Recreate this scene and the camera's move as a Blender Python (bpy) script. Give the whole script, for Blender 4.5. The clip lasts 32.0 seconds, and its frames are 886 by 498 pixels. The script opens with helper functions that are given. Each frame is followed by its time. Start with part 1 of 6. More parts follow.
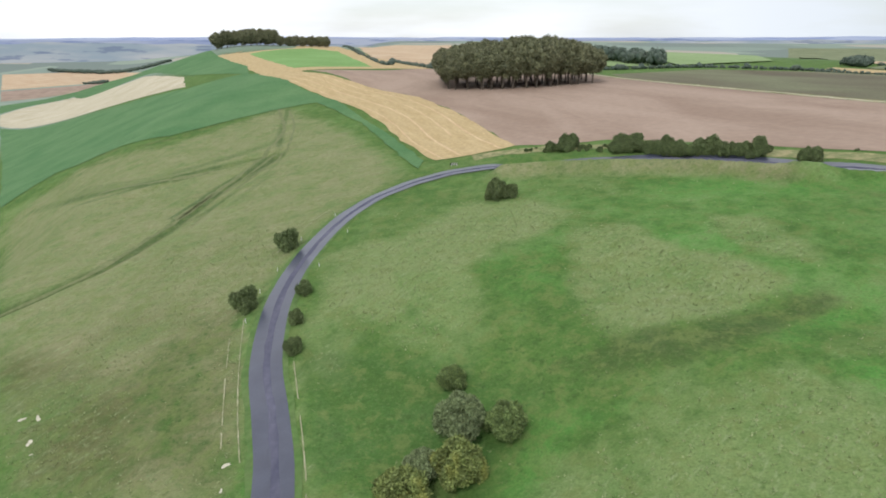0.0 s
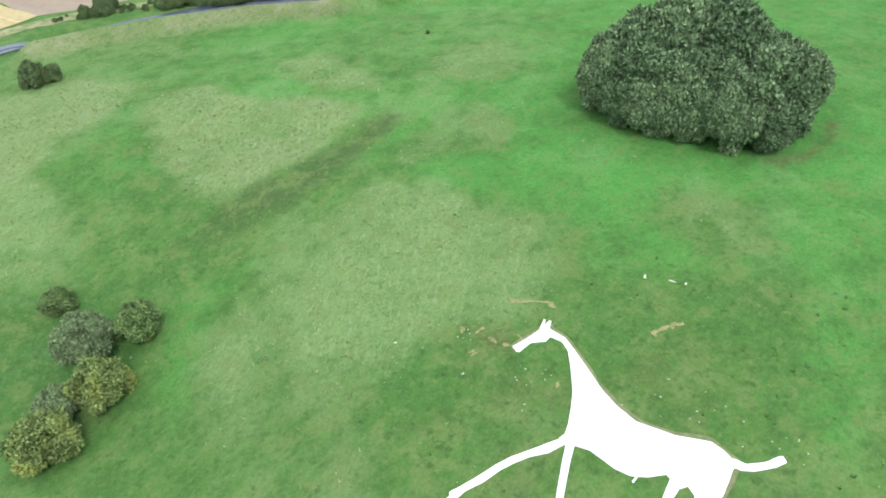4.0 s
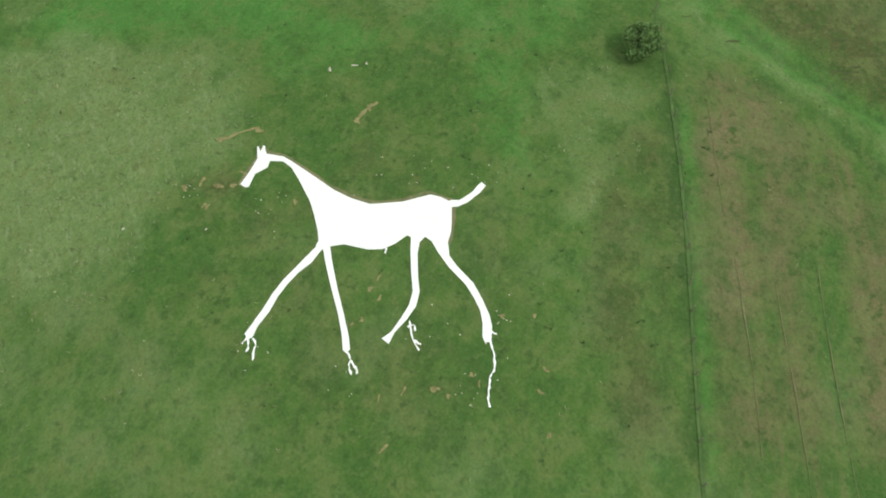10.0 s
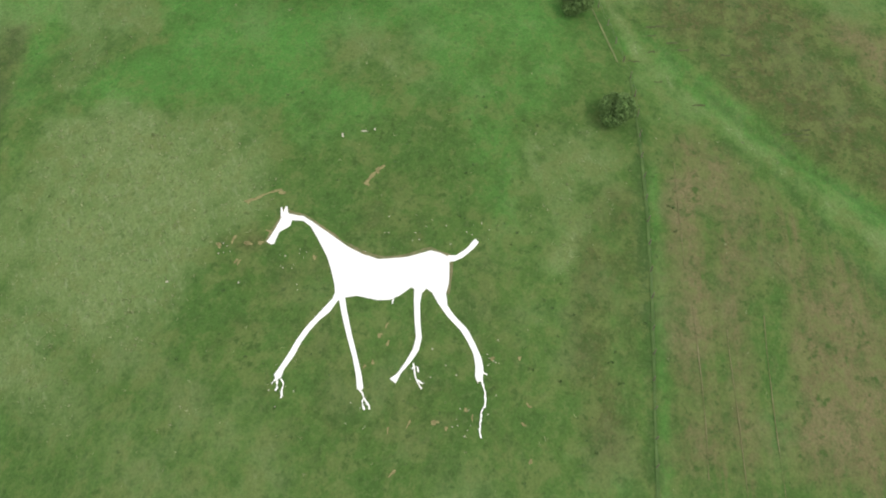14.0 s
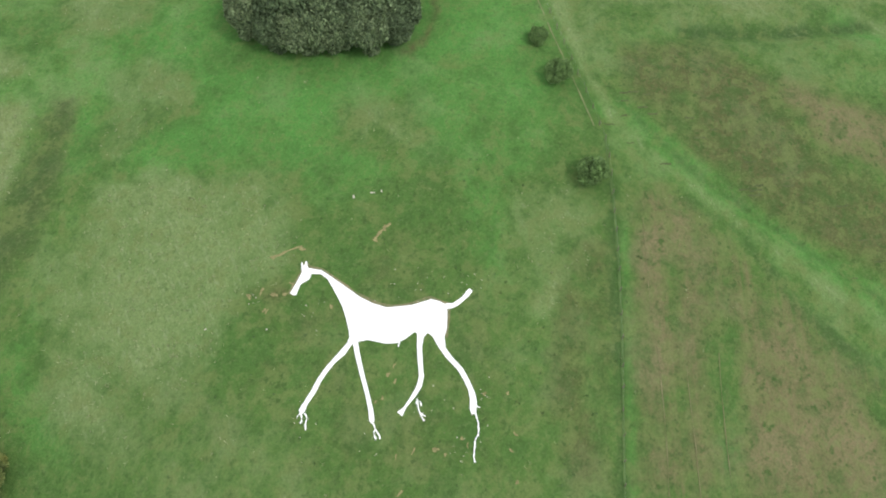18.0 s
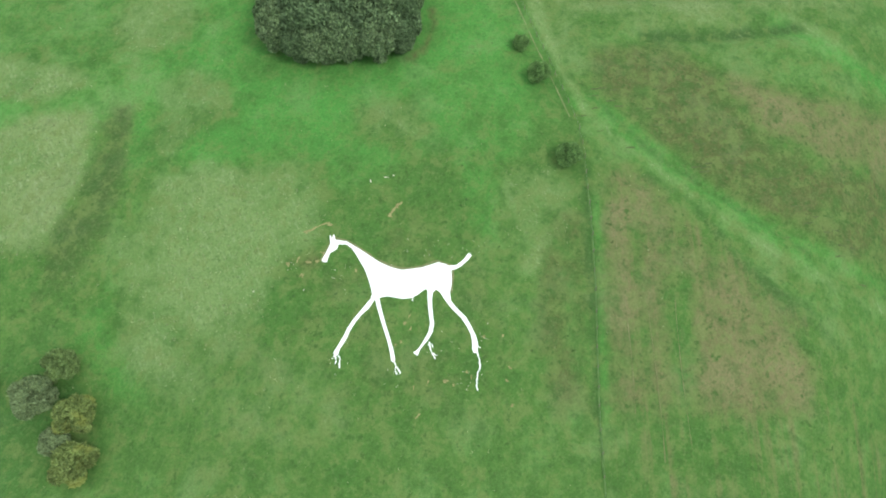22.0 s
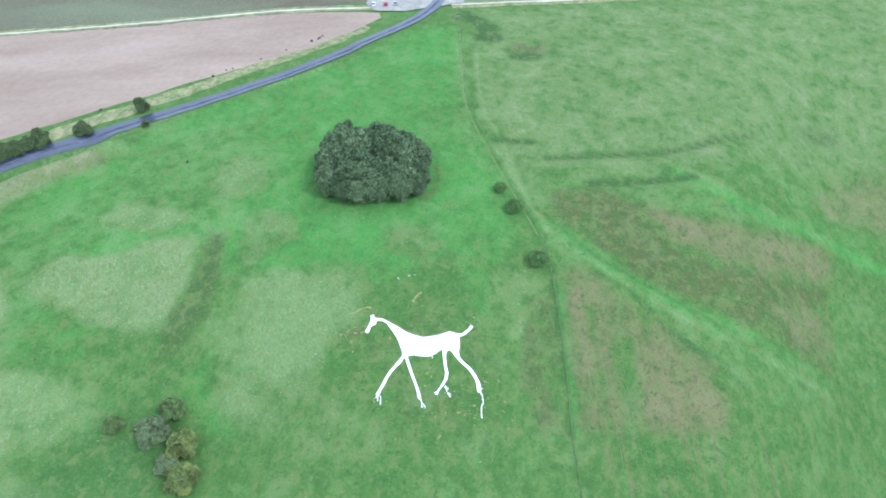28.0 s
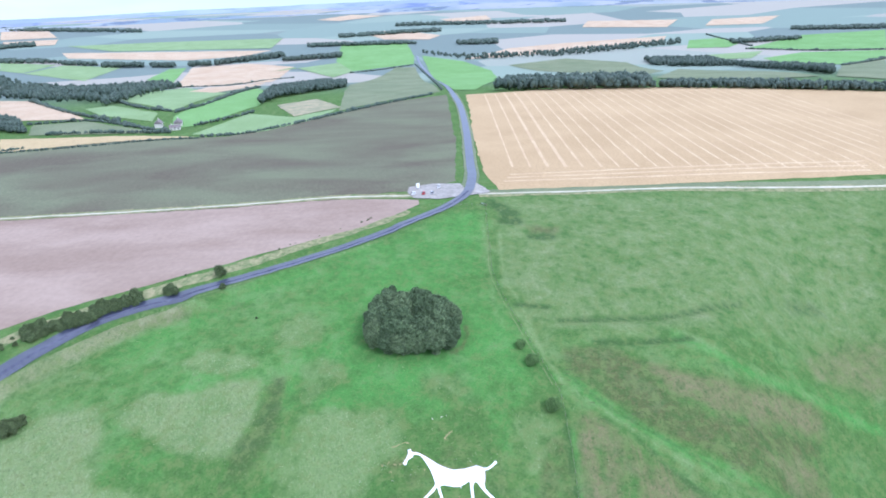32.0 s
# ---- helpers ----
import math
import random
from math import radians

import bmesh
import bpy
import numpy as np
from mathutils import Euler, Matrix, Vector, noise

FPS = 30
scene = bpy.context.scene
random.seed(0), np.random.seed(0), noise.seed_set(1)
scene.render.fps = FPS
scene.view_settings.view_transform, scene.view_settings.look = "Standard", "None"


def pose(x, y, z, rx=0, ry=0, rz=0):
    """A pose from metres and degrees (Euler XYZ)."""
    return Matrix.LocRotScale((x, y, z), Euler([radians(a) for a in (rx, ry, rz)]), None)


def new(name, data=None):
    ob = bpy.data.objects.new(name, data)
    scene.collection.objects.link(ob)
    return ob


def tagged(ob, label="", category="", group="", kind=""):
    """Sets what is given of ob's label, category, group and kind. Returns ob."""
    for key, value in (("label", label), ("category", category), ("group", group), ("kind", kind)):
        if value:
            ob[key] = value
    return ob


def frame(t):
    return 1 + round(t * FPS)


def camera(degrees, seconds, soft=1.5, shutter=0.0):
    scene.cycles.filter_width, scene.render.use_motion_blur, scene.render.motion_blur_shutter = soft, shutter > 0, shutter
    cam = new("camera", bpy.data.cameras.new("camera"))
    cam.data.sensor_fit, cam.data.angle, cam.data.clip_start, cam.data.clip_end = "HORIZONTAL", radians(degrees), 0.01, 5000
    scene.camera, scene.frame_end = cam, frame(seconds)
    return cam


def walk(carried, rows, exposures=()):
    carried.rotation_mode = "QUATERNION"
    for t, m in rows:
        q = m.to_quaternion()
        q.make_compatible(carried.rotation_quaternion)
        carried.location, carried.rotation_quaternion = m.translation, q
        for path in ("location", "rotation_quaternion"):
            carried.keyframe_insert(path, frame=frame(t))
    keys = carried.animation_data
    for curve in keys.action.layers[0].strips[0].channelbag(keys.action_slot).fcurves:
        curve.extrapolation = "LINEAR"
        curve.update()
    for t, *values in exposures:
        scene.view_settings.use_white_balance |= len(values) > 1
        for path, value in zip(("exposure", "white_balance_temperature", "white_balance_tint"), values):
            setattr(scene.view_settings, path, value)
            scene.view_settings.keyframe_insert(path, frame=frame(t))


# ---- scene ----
from mathutils.geometry import tessellate_polygon

cam = camera(70.4, 32.0, 1.85)
METRES, EYE, TILT, LEAN, TURN = 150.0, 47.0, -18.6, 0.0, 0.0
ROWS = [
    (0.0, 0.0, 0.0, 0.0, 0.0, 0.0, -0.0),
    (0.5, 0.001, -0.0005, 0.0001, -5.04, -0.33, 1.83),
    (1.0, 0.0014, -0.0016, -0.0004, -9.75, -0.74, 3.47),
    (1.5, 0.002, -0.0022, -0.0009, -14.84, -1.3, 5.24),
    (2.0, 0.0024, -0.0027, -0.0011, -19.91, -2.06, 6.97),
    (2.5, 0.0025, -0.0041, -0.001, -24.47, -3.91, 8.41),
    (3.0, 0.0027, -0.0054, -0.0015, -28.8, -8.07, 9.74),
    (3.5, 0.0027, -0.0062, -0.0017, -32.4, -12.28, 10.8),
    (4.0, 0.0028, -0.0074, -0.0019, -36.51, -16.62, 11.99),
    (4.5, 0.0026, -0.0083, -0.0018, -42.1, -21.39, 13.48),
    (6.5, 0.0028, -0.0101, 0.0023, -65.26, -37.08, 18.15),
    (7.0, 0.0024, -0.0099, 0.0027, -67.58, -37.84, 18.45),
    (7.5, 0.0023, -0.0104, 0.0025, -69.02, -38.28, 18.63),
    (8.0, 0.0026, -0.0113, 0.006, -70.01, -38.73, 18.66),
    (8.5, 0.0026, -0.0135, 0.0119, -70.27, -38.84, 18.65),
    (9.0, 0.0029, -0.0169, 0.0204, -70.49, -38.93, 18.68),
    (9.5, 0.0007, -0.022, 0.0276, -70.39, -41.43, 18.73),
    (10.0, 0.003, -0.0256, 0.039, -70.39, -46.82, 18.63),
    (10.5, 0.0055, -0.0295, 0.0502, -70.46, -48.57, 18.62),
    (11.0, 0.0061, -0.0327, 0.0609, -70.54, -48.62, 18.57),
    (11.5, 0.006, -0.0361, 0.072, -70.46, -48.58, 18.53),
    (12.0, 0.0047, -0.0391, 0.0829, -70.44, -48.49, 18.47),
    (12.5, 0.004, -0.0423, 0.0944, -70.43, -48.48, 18.4),
    (13.0, 0.0027, -0.0463, 0.1054, -70.45, -48.39, 18.39),
    (13.5, 0.0029, -0.0512, 0.1166, -70.46, -48.37, 18.39),
    (14.0, 0.0031, -0.0569, 0.1287, -70.44, -48.27, 18.44),
    (14.5, 0.0043, -0.0618, 0.1421, -70.53, -48.39, 18.43),
    (16.5, 0.0053, -0.0833, 0.1895, -70.84, -48.47, 18.75),
    (17.0, 0.0047, -0.0877, 0.201, -70.9, -48.44, 18.81),
    (17.5, 0.0015, -0.0931, 0.2121, -70.82, -48.44, 18.93),
    (18.0, -0.0057, -0.0987, 0.2223, -70.69, -48.34, 19.01),
    (18.5, -0.0148, -0.1052, 0.2327, -70.44, -48.31, 19.06),
    (19.0, -0.0272, -0.1127, 0.2428, -70.12, -48.2, 19.13),
    (19.5, -0.0416, -0.1203, 0.2535, -69.97, -48.22, 19.2),
    (20.0, -0.0576, -0.1278, 0.2632, -70.14, -48.35, 19.27),
    (20.5, -0.0676, -0.1323, 0.2707, -71.9, -48.97, 19.43),
    (21.0, -0.0815, -0.1384, 0.2777, -72.09, -48.98, 19.51),
    (21.5, -0.098, -0.1455, 0.2884, -72.21, -49.08, 19.59),
    (22.0, -0.1151, -0.1529, 0.3, -72.22, -48.6, 19.73),
    (22.5, -0.1345, -0.1603, 0.3124, -72.03, -43.03, 19.81),
    (23.0, -0.1646, -0.1685, 0.3158, -71.56, -36.47, 19.87),
    (23.5, -0.1901, -0.1776, 0.3247, -71.6, -36.45, 19.93),
    (24.0, -0.2148, -0.1868, 0.3362, -71.96, -36.39, 19.93),
    (24.5, -0.2442, -0.1943, 0.3446, -72.33, -35.2, 19.85),
    (25.0, -0.2738, -0.202, 0.3538, -72.54, -35.0, 19.8),
    (25.5, -0.3022, -0.2108, 0.3648, -72.63, -35.05, 19.77),
    (27.5, -0.411, -0.2395, 0.4028, -73.64, -33.38, 19.68),
    (28.0, -0.4338, -0.2473, 0.4144, -74.32, -33.24, 19.74),
    (28.5, -0.4548, -0.2542, 0.424, -74.3, -31.89, 19.72),
    (29.0, -0.4794, -0.2618, 0.4333, -74.12, -30.13, 19.71),
    (29.5, -0.5038, -0.2711, 0.4453, -73.91, -27.94, 19.73),
    (30.0, -0.5322, -0.2797, 0.454, -73.68, -24.74, 19.75),
    (30.5, -0.5627, -0.2885, 0.461, -73.16, -22.44, 19.72),
    (31.0, -0.5907, -0.2995, 0.4694, -72.4, -20.64, 19.69),
    (31.5, -0.6209, -0.311, 0.478, -72.07, -17.93, 19.67),
    (32.0, -0.6528, -0.3226, 0.4845, -71.77, -16.65, 19.67),
]
EXPOSURES = [(0.0, 0.2, 6450, 10), (1.0, 0.44, 6250, 6), (2.0, 0.5, 6000, 3), (4.0, 0.8, 5950, -2), (7.0, 0.62, 6500, -23), (8.0, 0.36, 6600, -17), (9.0, 0.04, 6700, -9), (10.0, -0.06, 6650, 0), (12.0, 0.1, 6700, 5), (14.0, 0.08, 6750, 8), (17.5, 0.2, 6450, 10), (19.0, 0.33, 6350, 8), (21.0, 0.42, 6400, -3),
             (23.0, 0.6, 6050, -12), (25.0, 0.78, 5550, -8), (28.0, 0.86, 5080, 4), (30.0, 0.88, 4980, 7), (32.0, 0.8, 5050, 16)]
walk(cam, [(t, pose(0, 0, EYE, TILT, LEAN, TURN) @ pose(METRES * x, METRES * y, METRES * z, 90 + pitch, roll, yaw)) for t, x, y, z, yaw, pitch, roll in ROWS],
     exposures=EXPOSURES)

# ---- sky and light: bright thin overcast ----
SUN_ELEV, SUN_AZ = 48.0, 200.0
world = bpy.data.worlds.new("sky")
scene.world = world
world.use_nodes = True
wn, wl = world.node_tree.nodes, world.node_tree.links
wn.clear()
w_out, w_bg = wn.new("ShaderNodeOutputWorld"), wn.new("ShaderNodeBackground")
w_sky = wn.new("ShaderNodeTexSky")
w_sky.sky_type, w_sky.sun_disc = "NISHITA", False
w_sky.sun_elevation, w_sky.sun_rotation = radians(SUN_ELEV), radians(SUN_AZ)
w_dim = wn.new("ShaderNodeVectorMath"); w_dim.operation = "SCALE"
w_dim.inputs["Scale"].default_value = 0.1
w_coord, w_map, w_noise = wn.new("ShaderNodeTexCoord"), wn.new("ShaderNodeMapping"), wn.new("ShaderNodeTexNoise")
w_map.inputs["Scale"].default_value = (1.6, 1.6, 9.0)
w_noise.inputs["Scale"].default_value, w_noise.inputs["Detail"].default_value = 1.7, 6.0
w_ramp = wn.new("ShaderNodeValToRGB")
w_ramp.color_ramp.elements[0].position, w_ramp.color_ramp.elements[0].color = 0.36, (0.55, 0.55, 0.55, 1)
w_ramp.color_ramp.elements[1].position, w_ramp.color_ramp.elements[1].color = 0.58, (1, 1, 1, 1)
w_mix = wn.new("ShaderNodeMix"); w_mix.data_type = "RGBA"
w_split = wn.new("ShaderNodeSeparateXYZ")
w_east, w_high = wn.new("ShaderNodeMapRange"), wn.new("ShaderNodeMapRange")
for node, values in ((w_east, (0.1, 0.95, 0, 1)), (w_high, (0.05, 0.5, 0, 1))):
    for key, value in zip(("From Min", "From Max", "To Min", "To Max"), values):
        node.inputs[key].default_value = value
w_low, w_cloud = wn.new("ShaderNodeMix"), wn.new("ShaderNodeMix")
w_low.data_type = w_cloud.data_type = "RGBA"
w_low.inputs["A"].default_value, w_low.inputs["B"].default_value = (0.93, 0.96, 1.0, 1), (0.5, 0.58, 0.66, 1)
w_cloud.inputs["B"].default_value = (1.04, 1.05, 1.07, 1)
wl.new(w_coord.outputs["Generated"], w_split.inputs["Vector"])
wl.new(w_split.outputs["X"], w_east.inputs["Value"])
wl.new(w_split.outputs["Z"], w_high.inputs["Value"])
wl.new(w_east.outputs["Result"], w_low.inputs["Factor"])
wl.new(w_high.outputs["Result"], w_cloud.inputs["Factor"])
wl.new(w_low.outputs["Result"], w_cloud.inputs["A"])
wl.new(w_cloud.outputs["Result"], w_mix.inputs["B"])
wl.new(w_coord.outputs["Generated"], w_map.inputs["Vector"])
wl.new(w_map.outputs["Vector"], w_noise.inputs["Vector"])
wl.new(w_noise.outputs["Fac"], w_ramp.inputs["Fac"])
wl.new(w_sky.outputs["Color"], w_dim.inputs[0])
wl.new(w_dim.outputs["Vector"], w_mix.inputs["A"])
wl.new(w_ramp.outputs["Color"], w_mix.inputs["Factor"])
wl.new(w_mix.outputs["Result"], w_bg.inputs["Color"])
wl.new(w_bg.outputs["Background"], w_out.inputs["Surface"])
w_bg.inputs["Strength"].default_value = 1.0
sun = new("sun", bpy.data.lights.new("sun", "SUN"))
sun.data.energy, sun.data.angle, sun.data.color = 1.3, radians(14), (1.0, 0.96, 0.9)
sun.matrix_world = pose(0, 0, 300, 90 - SUN_ELEV, 0, 180 - SUN_AZ)

# ---- materials ----
def hexa(r, g, b):
    return (r, g, b, 1.0)


class Mat:
    """A small builder for a node material in object space, metres."""
    def __init__(self, name, rough=0.9, spec=0.15):
        self.m = bpy.data.materials.new(name)
        self.m.use_nodes = True
        self.n, self.l = self.m.node_tree.nodes, self.m.node_tree.links
        self.b = self.n["Principled BSDF"]
        self.b.inputs["Roughness"].default_value = rough
        self.b.inputs["Specular IOR Level"].default_value = spec
        self.pos = self.n.new("ShaderNodeTexCoord").outputs["Object"]

    def mapped(self, scale=(1, 1, 1), turn=0.0):
        k = self.n.new("ShaderNodeMapping")
        k.vector_type = "TEXTURE"
        flat = (*scale[:2], 0.02) if min(scale[:2]) < max(scale[:2]) else scale
        k.inputs["Scale"].default_value, k.inputs["Rotation"].default_value = [1 / v for v in flat], (0, 0, radians(turn))
        self.l.new(self.pos, k.inputs["Vector"])
        return k.outputs["Vector"]

    def noise(self, size, detail=4.0, at=None, rough=0.55, warp=0.0):
        k = self.n.new("ShaderNodeTexNoise")
        k.inputs["Scale"].default_value, k.inputs["Detail"].default_value = 1.0 / size, detail
        k.inputs["Roughness"].default_value, k.inputs["Distortion"].default_value = rough, warp
        self.l.new(at or self.pos, k.inputs["Vector"])
        return k.outputs["Fac"]

    def band(self, size, at, warp=1.0, detail=2.0):
        k = self.n.new("ShaderNodeTexWave")
        k.inputs["Scale"].default_value = 0.314 / size
        k.inputs["Distortion"].default_value, k.inputs["Detail"].default_value, k.inputs["Detail Scale"].default_value = warp, detail, 0.6
        self.l.new(at, k.inputs["Vector"])
        return k.outputs["Fac"]

    def rng(self, v, a, b, lo=0.0, hi=1.0):
        k = self.n.new("ShaderNodeMapRange")
        for s, x in zip(("From Min", "From Max", "To Min", "To Max"), (a, b, lo, hi)):
            k.inputs[s].default_value = x
        self.l.new(v, k.inputs["Value"])
        return k.outputs["Result"]

    def math(self, op, a, b):
        k = self.n.new("ShaderNodeMath"); k.operation = op
        for i, v in enumerate((a, b)):
            if isinstance(v, (int, float)):
                k.inputs[i].default_value = v
            else:
                self.l.new(v, k.inputs[i])
        return k.outputs["Value"]

    def mix(self, f, a, b):
        k = self.n.new("ShaderNodeMix"); k.data_type = "RGBA"
        for s, v in (("Factor", f), ("A", a), ("B", b)):
            if isinstance(v, (tuple, float, int)):
                k.inputs[s].default_value = v
            else:
                self.l.new(v, k.inputs[s])
        return k.outputs["Result"]

    def scale(self, c, f):
        k = self.n.new("ShaderNodeVectorMath"); k.operation = "SCALE"
        self.l.new(c, k.inputs[0])
        self.l.new(f, k.inputs["Scale"])
        return k.outputs["Vector"]

    def attr(self, name):
        k = self.n.new("ShaderNodeAttribute"); k.attribute_name = name
        return k.outputs["Fac"]

    def island(self):
        return self.n.new("ShaderNodeNewGeometry").outputs["Random Per Island"]

    def each(self):
        return self.n.new("ShaderNodeObjectInfo").outputs["Random"]

    def bump(self, h, dist, strength=1.0):
        k = self.n.new("ShaderNodeBump")
        k.inputs["Distance"].default_value, k.inputs["Strength"].default_value = dist, strength
        self.l.new(h, k.inputs["Height"])
        self.l.new(k.outputs["Normal"], self.b.inputs["Normal"])

    def done(self, c):
        if isinstance(c, tuple):
            self.b.inputs["Base Color"].default_value = c
        else:
            self.l.new(c, self.b.inputs["Base Color"])
        return self.m


def grass_material():
    g = Mat("down_grass", 0.95, 0.08)
    big, mid, small, fine = g.noise(30, 4), g.noise(5, 5, warp=0.4), g.noise(1.3, 5, rough=0.6), g.noise(0.3, 3)
    streaky = g.noise(0.9, 5, rough=0.7, at=g.mapped((0.45, 1, 1), 45))
    drift = g.noise(12, 6, rough=0.62, warp=0.25)
    edge = g.math("ADD", g.math("MULTIPLY", g.math("SUBTRACT", mid, 0.5), 1.3), g.math("MULTIPLY", g.math("SUBTRACT", small, 0.5), 0.9))
    edge = g.math("ADD", edge, g.math("MULTIPLY", g.math("SUBTRACT", drift, 0.5), 1.1))
    dry = g.math("ADD", g.attr("dry"), g.math("MULTIPLY", edge, 0.85))
    lush = g.math("ADD", g.attr("lush"), g.math("ADD", g.math("MULTIPLY", g.math("SUBTRACT", big, 0.5), 0.6), g.math("MULTIPLY", edge, 0.7)))
    brown = g.math("ADD", g.attr("brown"), g.math("MULTIPLY", edge, 0.8))
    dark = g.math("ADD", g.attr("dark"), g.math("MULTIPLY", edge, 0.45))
    c = g.mix(g.rng(big, 0.35, 0.65), hexa(0.073, 0.14, 0.034), hexa(0.09, 0.163, 0.042))
    c = g.mix(g.rng(lush, 0.12, 0.8, 0, 0.95), c, hexa(0.08, 0.24, 0.05))
    c = g.mix(g.rng(dry, 0.08, 0.84, 0, 0.92), c, hexa(0.17, 0.238, 0.09))
    c = g.mix(g.rng(brown, 0.2, 0.85), c, hexa(0.094, 0.102, 0.04))
    c = g.mix(g.math("MULTIPLY", g.rng(drift, 0.53, 0.64), 0.26), c, hexa(0.165, 0.22, 0.095))
    c = g.mix(g.math("MULTIPLY", g.rng(drift, 0.47, 0.36), 0.24), c, hexa(0.058, 0.15, 0.036))
    # dark green turf; it also carries painted shade for ruts, hollows and folds
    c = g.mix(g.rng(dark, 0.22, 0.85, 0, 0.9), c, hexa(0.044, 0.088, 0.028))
    # long mown stripes
    wide, thin = g.noise(2.4, 3, at=g.mapped((0.012, 1, 1), 14.6)), g.noise(0.7, 3, at=g.mapped((0.012, 1, 1), 14.6))
    stripe = g.math("ADD", g.math("MULTIPLY", g.math("SUBTRACT", wide, 0.5), 1.5), g.math("ADD", g.math("MULTIPLY", g.math("SUBTRACT", thin, 0.5), 0.9), g.math("MULTIPLY", edge, 0.55)))
    c = g.mix(g.math("MULTIPLY", g.rng(stripe, -0.02, 0.34, 0, 0.85), g.attr("mown")), c, hexa(0.16, 0.148, 0.07))
    c = g.mix(g.math("MULTIPLY", g.rng(stripe, -0.05, -0.4, 0, 0.65), g.attr("mown")), c, hexa(0.07, 0.135, 0.036))
    tan = g.math("ADD", g.attr("tan"), g.math("MULTIPLY", g.rng(g.attr("tan"), 0.0, 0.3), g.math("MULTIPLY", edge, 0.7)))
    tan = g.math("MULTIPLY", g.rng(tan, 0.05, 0.95, 0.0, 0.88), g.rng(dark, 0.25, 0.8, 1.0, 0.25))
    c = g.mix(tan, c, g.mix(g.rng(drift, 0.4, 0.6), hexa(0.212, 0.218, 0.112), hexa(0.256, 0.25, 0.142)))
    rust = g.math("ADD", g.attr("rust"), g.math("MULTIPLY", g.rng(g.attr("rust"), 0.0, 0.3), g.math("MULTIPLY", edge, 0.8)))
    c = g.mix(g.rng(rust, 0.05, 0.85, 0.0, 0.92), c, g.mix(g.rng(drift, 0.4, 0.6), hexa(0.15, 0.136, 0.066), hexa(0.185, 0.158, 0.084)))
    # tussocks, mottling and dark specks in the turf
    damp = g.rng(dry, 0.2, 0.7, 1.0, 0.38)
    sleek = g.rng(lush, 0.2, 0.8, 1.0, 0.4)
    mottle = g.noise(3.6, 6, rough=0.66, warp=0.3)
    c = g.mix(g.math("MULTIPLY", g.math("MULTIPLY", g.rng(mottle, 0.51, 0.6), 0.55), sleek), c, hexa(0.136, 0.176, 0.06))
    c = g.mix(g.math("MULTIPLY", g.math("MULTIPLY", g.rng(mottle, 0.49, 0.38), 0.5), g.math("MULTIPLY", damp, sleek)), c, hexa(0.05, 0.108, 0.028))
    c = g.mix(g.math("MULTIPLY", g.math("MULTIPLY", g.rng(small, 0.55, 0.68), 0.85), g.math("MULTIPLY", damp, sleek)), c, hexa(0.05, 0.102, 0.026))
    dab = g.noise(0.75, 4, rough=0.65)
    c = g.mix(g.math("MULTIPLY", g.rng(dab, 0.53, 0.65), 0.28), c, hexa(0.16, 0.2, 0.08))
    c = g.mix(g.math("MULTIPLY", g.rng(dab, 0.46, 0.34), 0.3), c, hexa(0.05, 0.1, 0.026))
    speck = g.rng(g.noise(0.9, 2, rough=0.3), 0.69, 0.76)
    c = g.mix(g.math("MULTIPLY", g.math("MULTIPLY", speck, 0.45), g.rng(mid, 0.4, 0.58)), c, hexa(0.035, 0.07, 0.022))
    pale = g.rng(streaky, 0.54, 0.67)
    c = g.mix(g.math("MULTIPLY", pale, g.rng(dry, 0.25, 0.95, 0.0, 0.62)), c, hexa(0.25, 0.305, 0.16))
    c = g.scale(c, g.rng(fine, 0.25, 0.75, 0.84, 1.16))
    # far off, a patchwork of farmland, its colours greyed by painted distance haze
    cells = g.n.new("ShaderNodeTexVoronoi")
    cells.inputs["Scale"].default_value = 1 / 330.0
    g.l.new(g.mapped((1, 0.7, 1), 24), cells.inputs["Vector"])
    hue = g.n.new("ShaderNodeSeparateColor")
    g.l.new(cells.outputs["Color"], hue.inputs["Color"])
    hazed_crops = g.mix(g.rng(hue.outputs["Red"], 0.3, 0.34), hexa(0.245, 0.3, 0.245), hexa(0.21, 0.265, 0.225))
    hazed_crops = g.mix(g.rng(hue.outputs["Green"], 0.62, 0.66), hazed_crops, hexa(0.345, 0.325, 0.275))
    hazed_crops = g.mix(g.rng(hue.outputs["Blue"], 0.72, 0.76), hazed_crops, hexa(0.17, 0.21, 0.19))
    c = g.mix(g.attr("farm"), c, hazed_crops)
    g.bump(g.math("ADD", g.math("MULTIPLY", small, 0.6), g.math("MULTIPLY", fine, 0.25)), 0.5, 0.8)
    return g.done(c)


def field_material(name, a, b, patch=30.0, line=0.0, turn=0.0, lines=None, amount=0.5, grain=1.2, stretch=1.0, soft=0.15):
    g = Mat(name, 0.95, 0.08)
    c = g.mix(g.rng(g.noise(patch, 5, warp=0.5, at=g.mapped((1, stretch, 1), turn)), 0.35, 0.65), a, b)
    if line:
        w = g.band(line, g.mapped((1, 1, 1), turn), 0.5)
        c = g.mix(g.math("MULTIPLY", g.rng(w, 0.6, 0.95), amount), c, lines)
    n = g.noise(grain, 4)
    c = g.scale(c, g.rng(n, 0.3, 0.7, 1 - soft, 1 + soft))
    g.bump(n, 0.25, 3 * soft)
    return g.done(c)


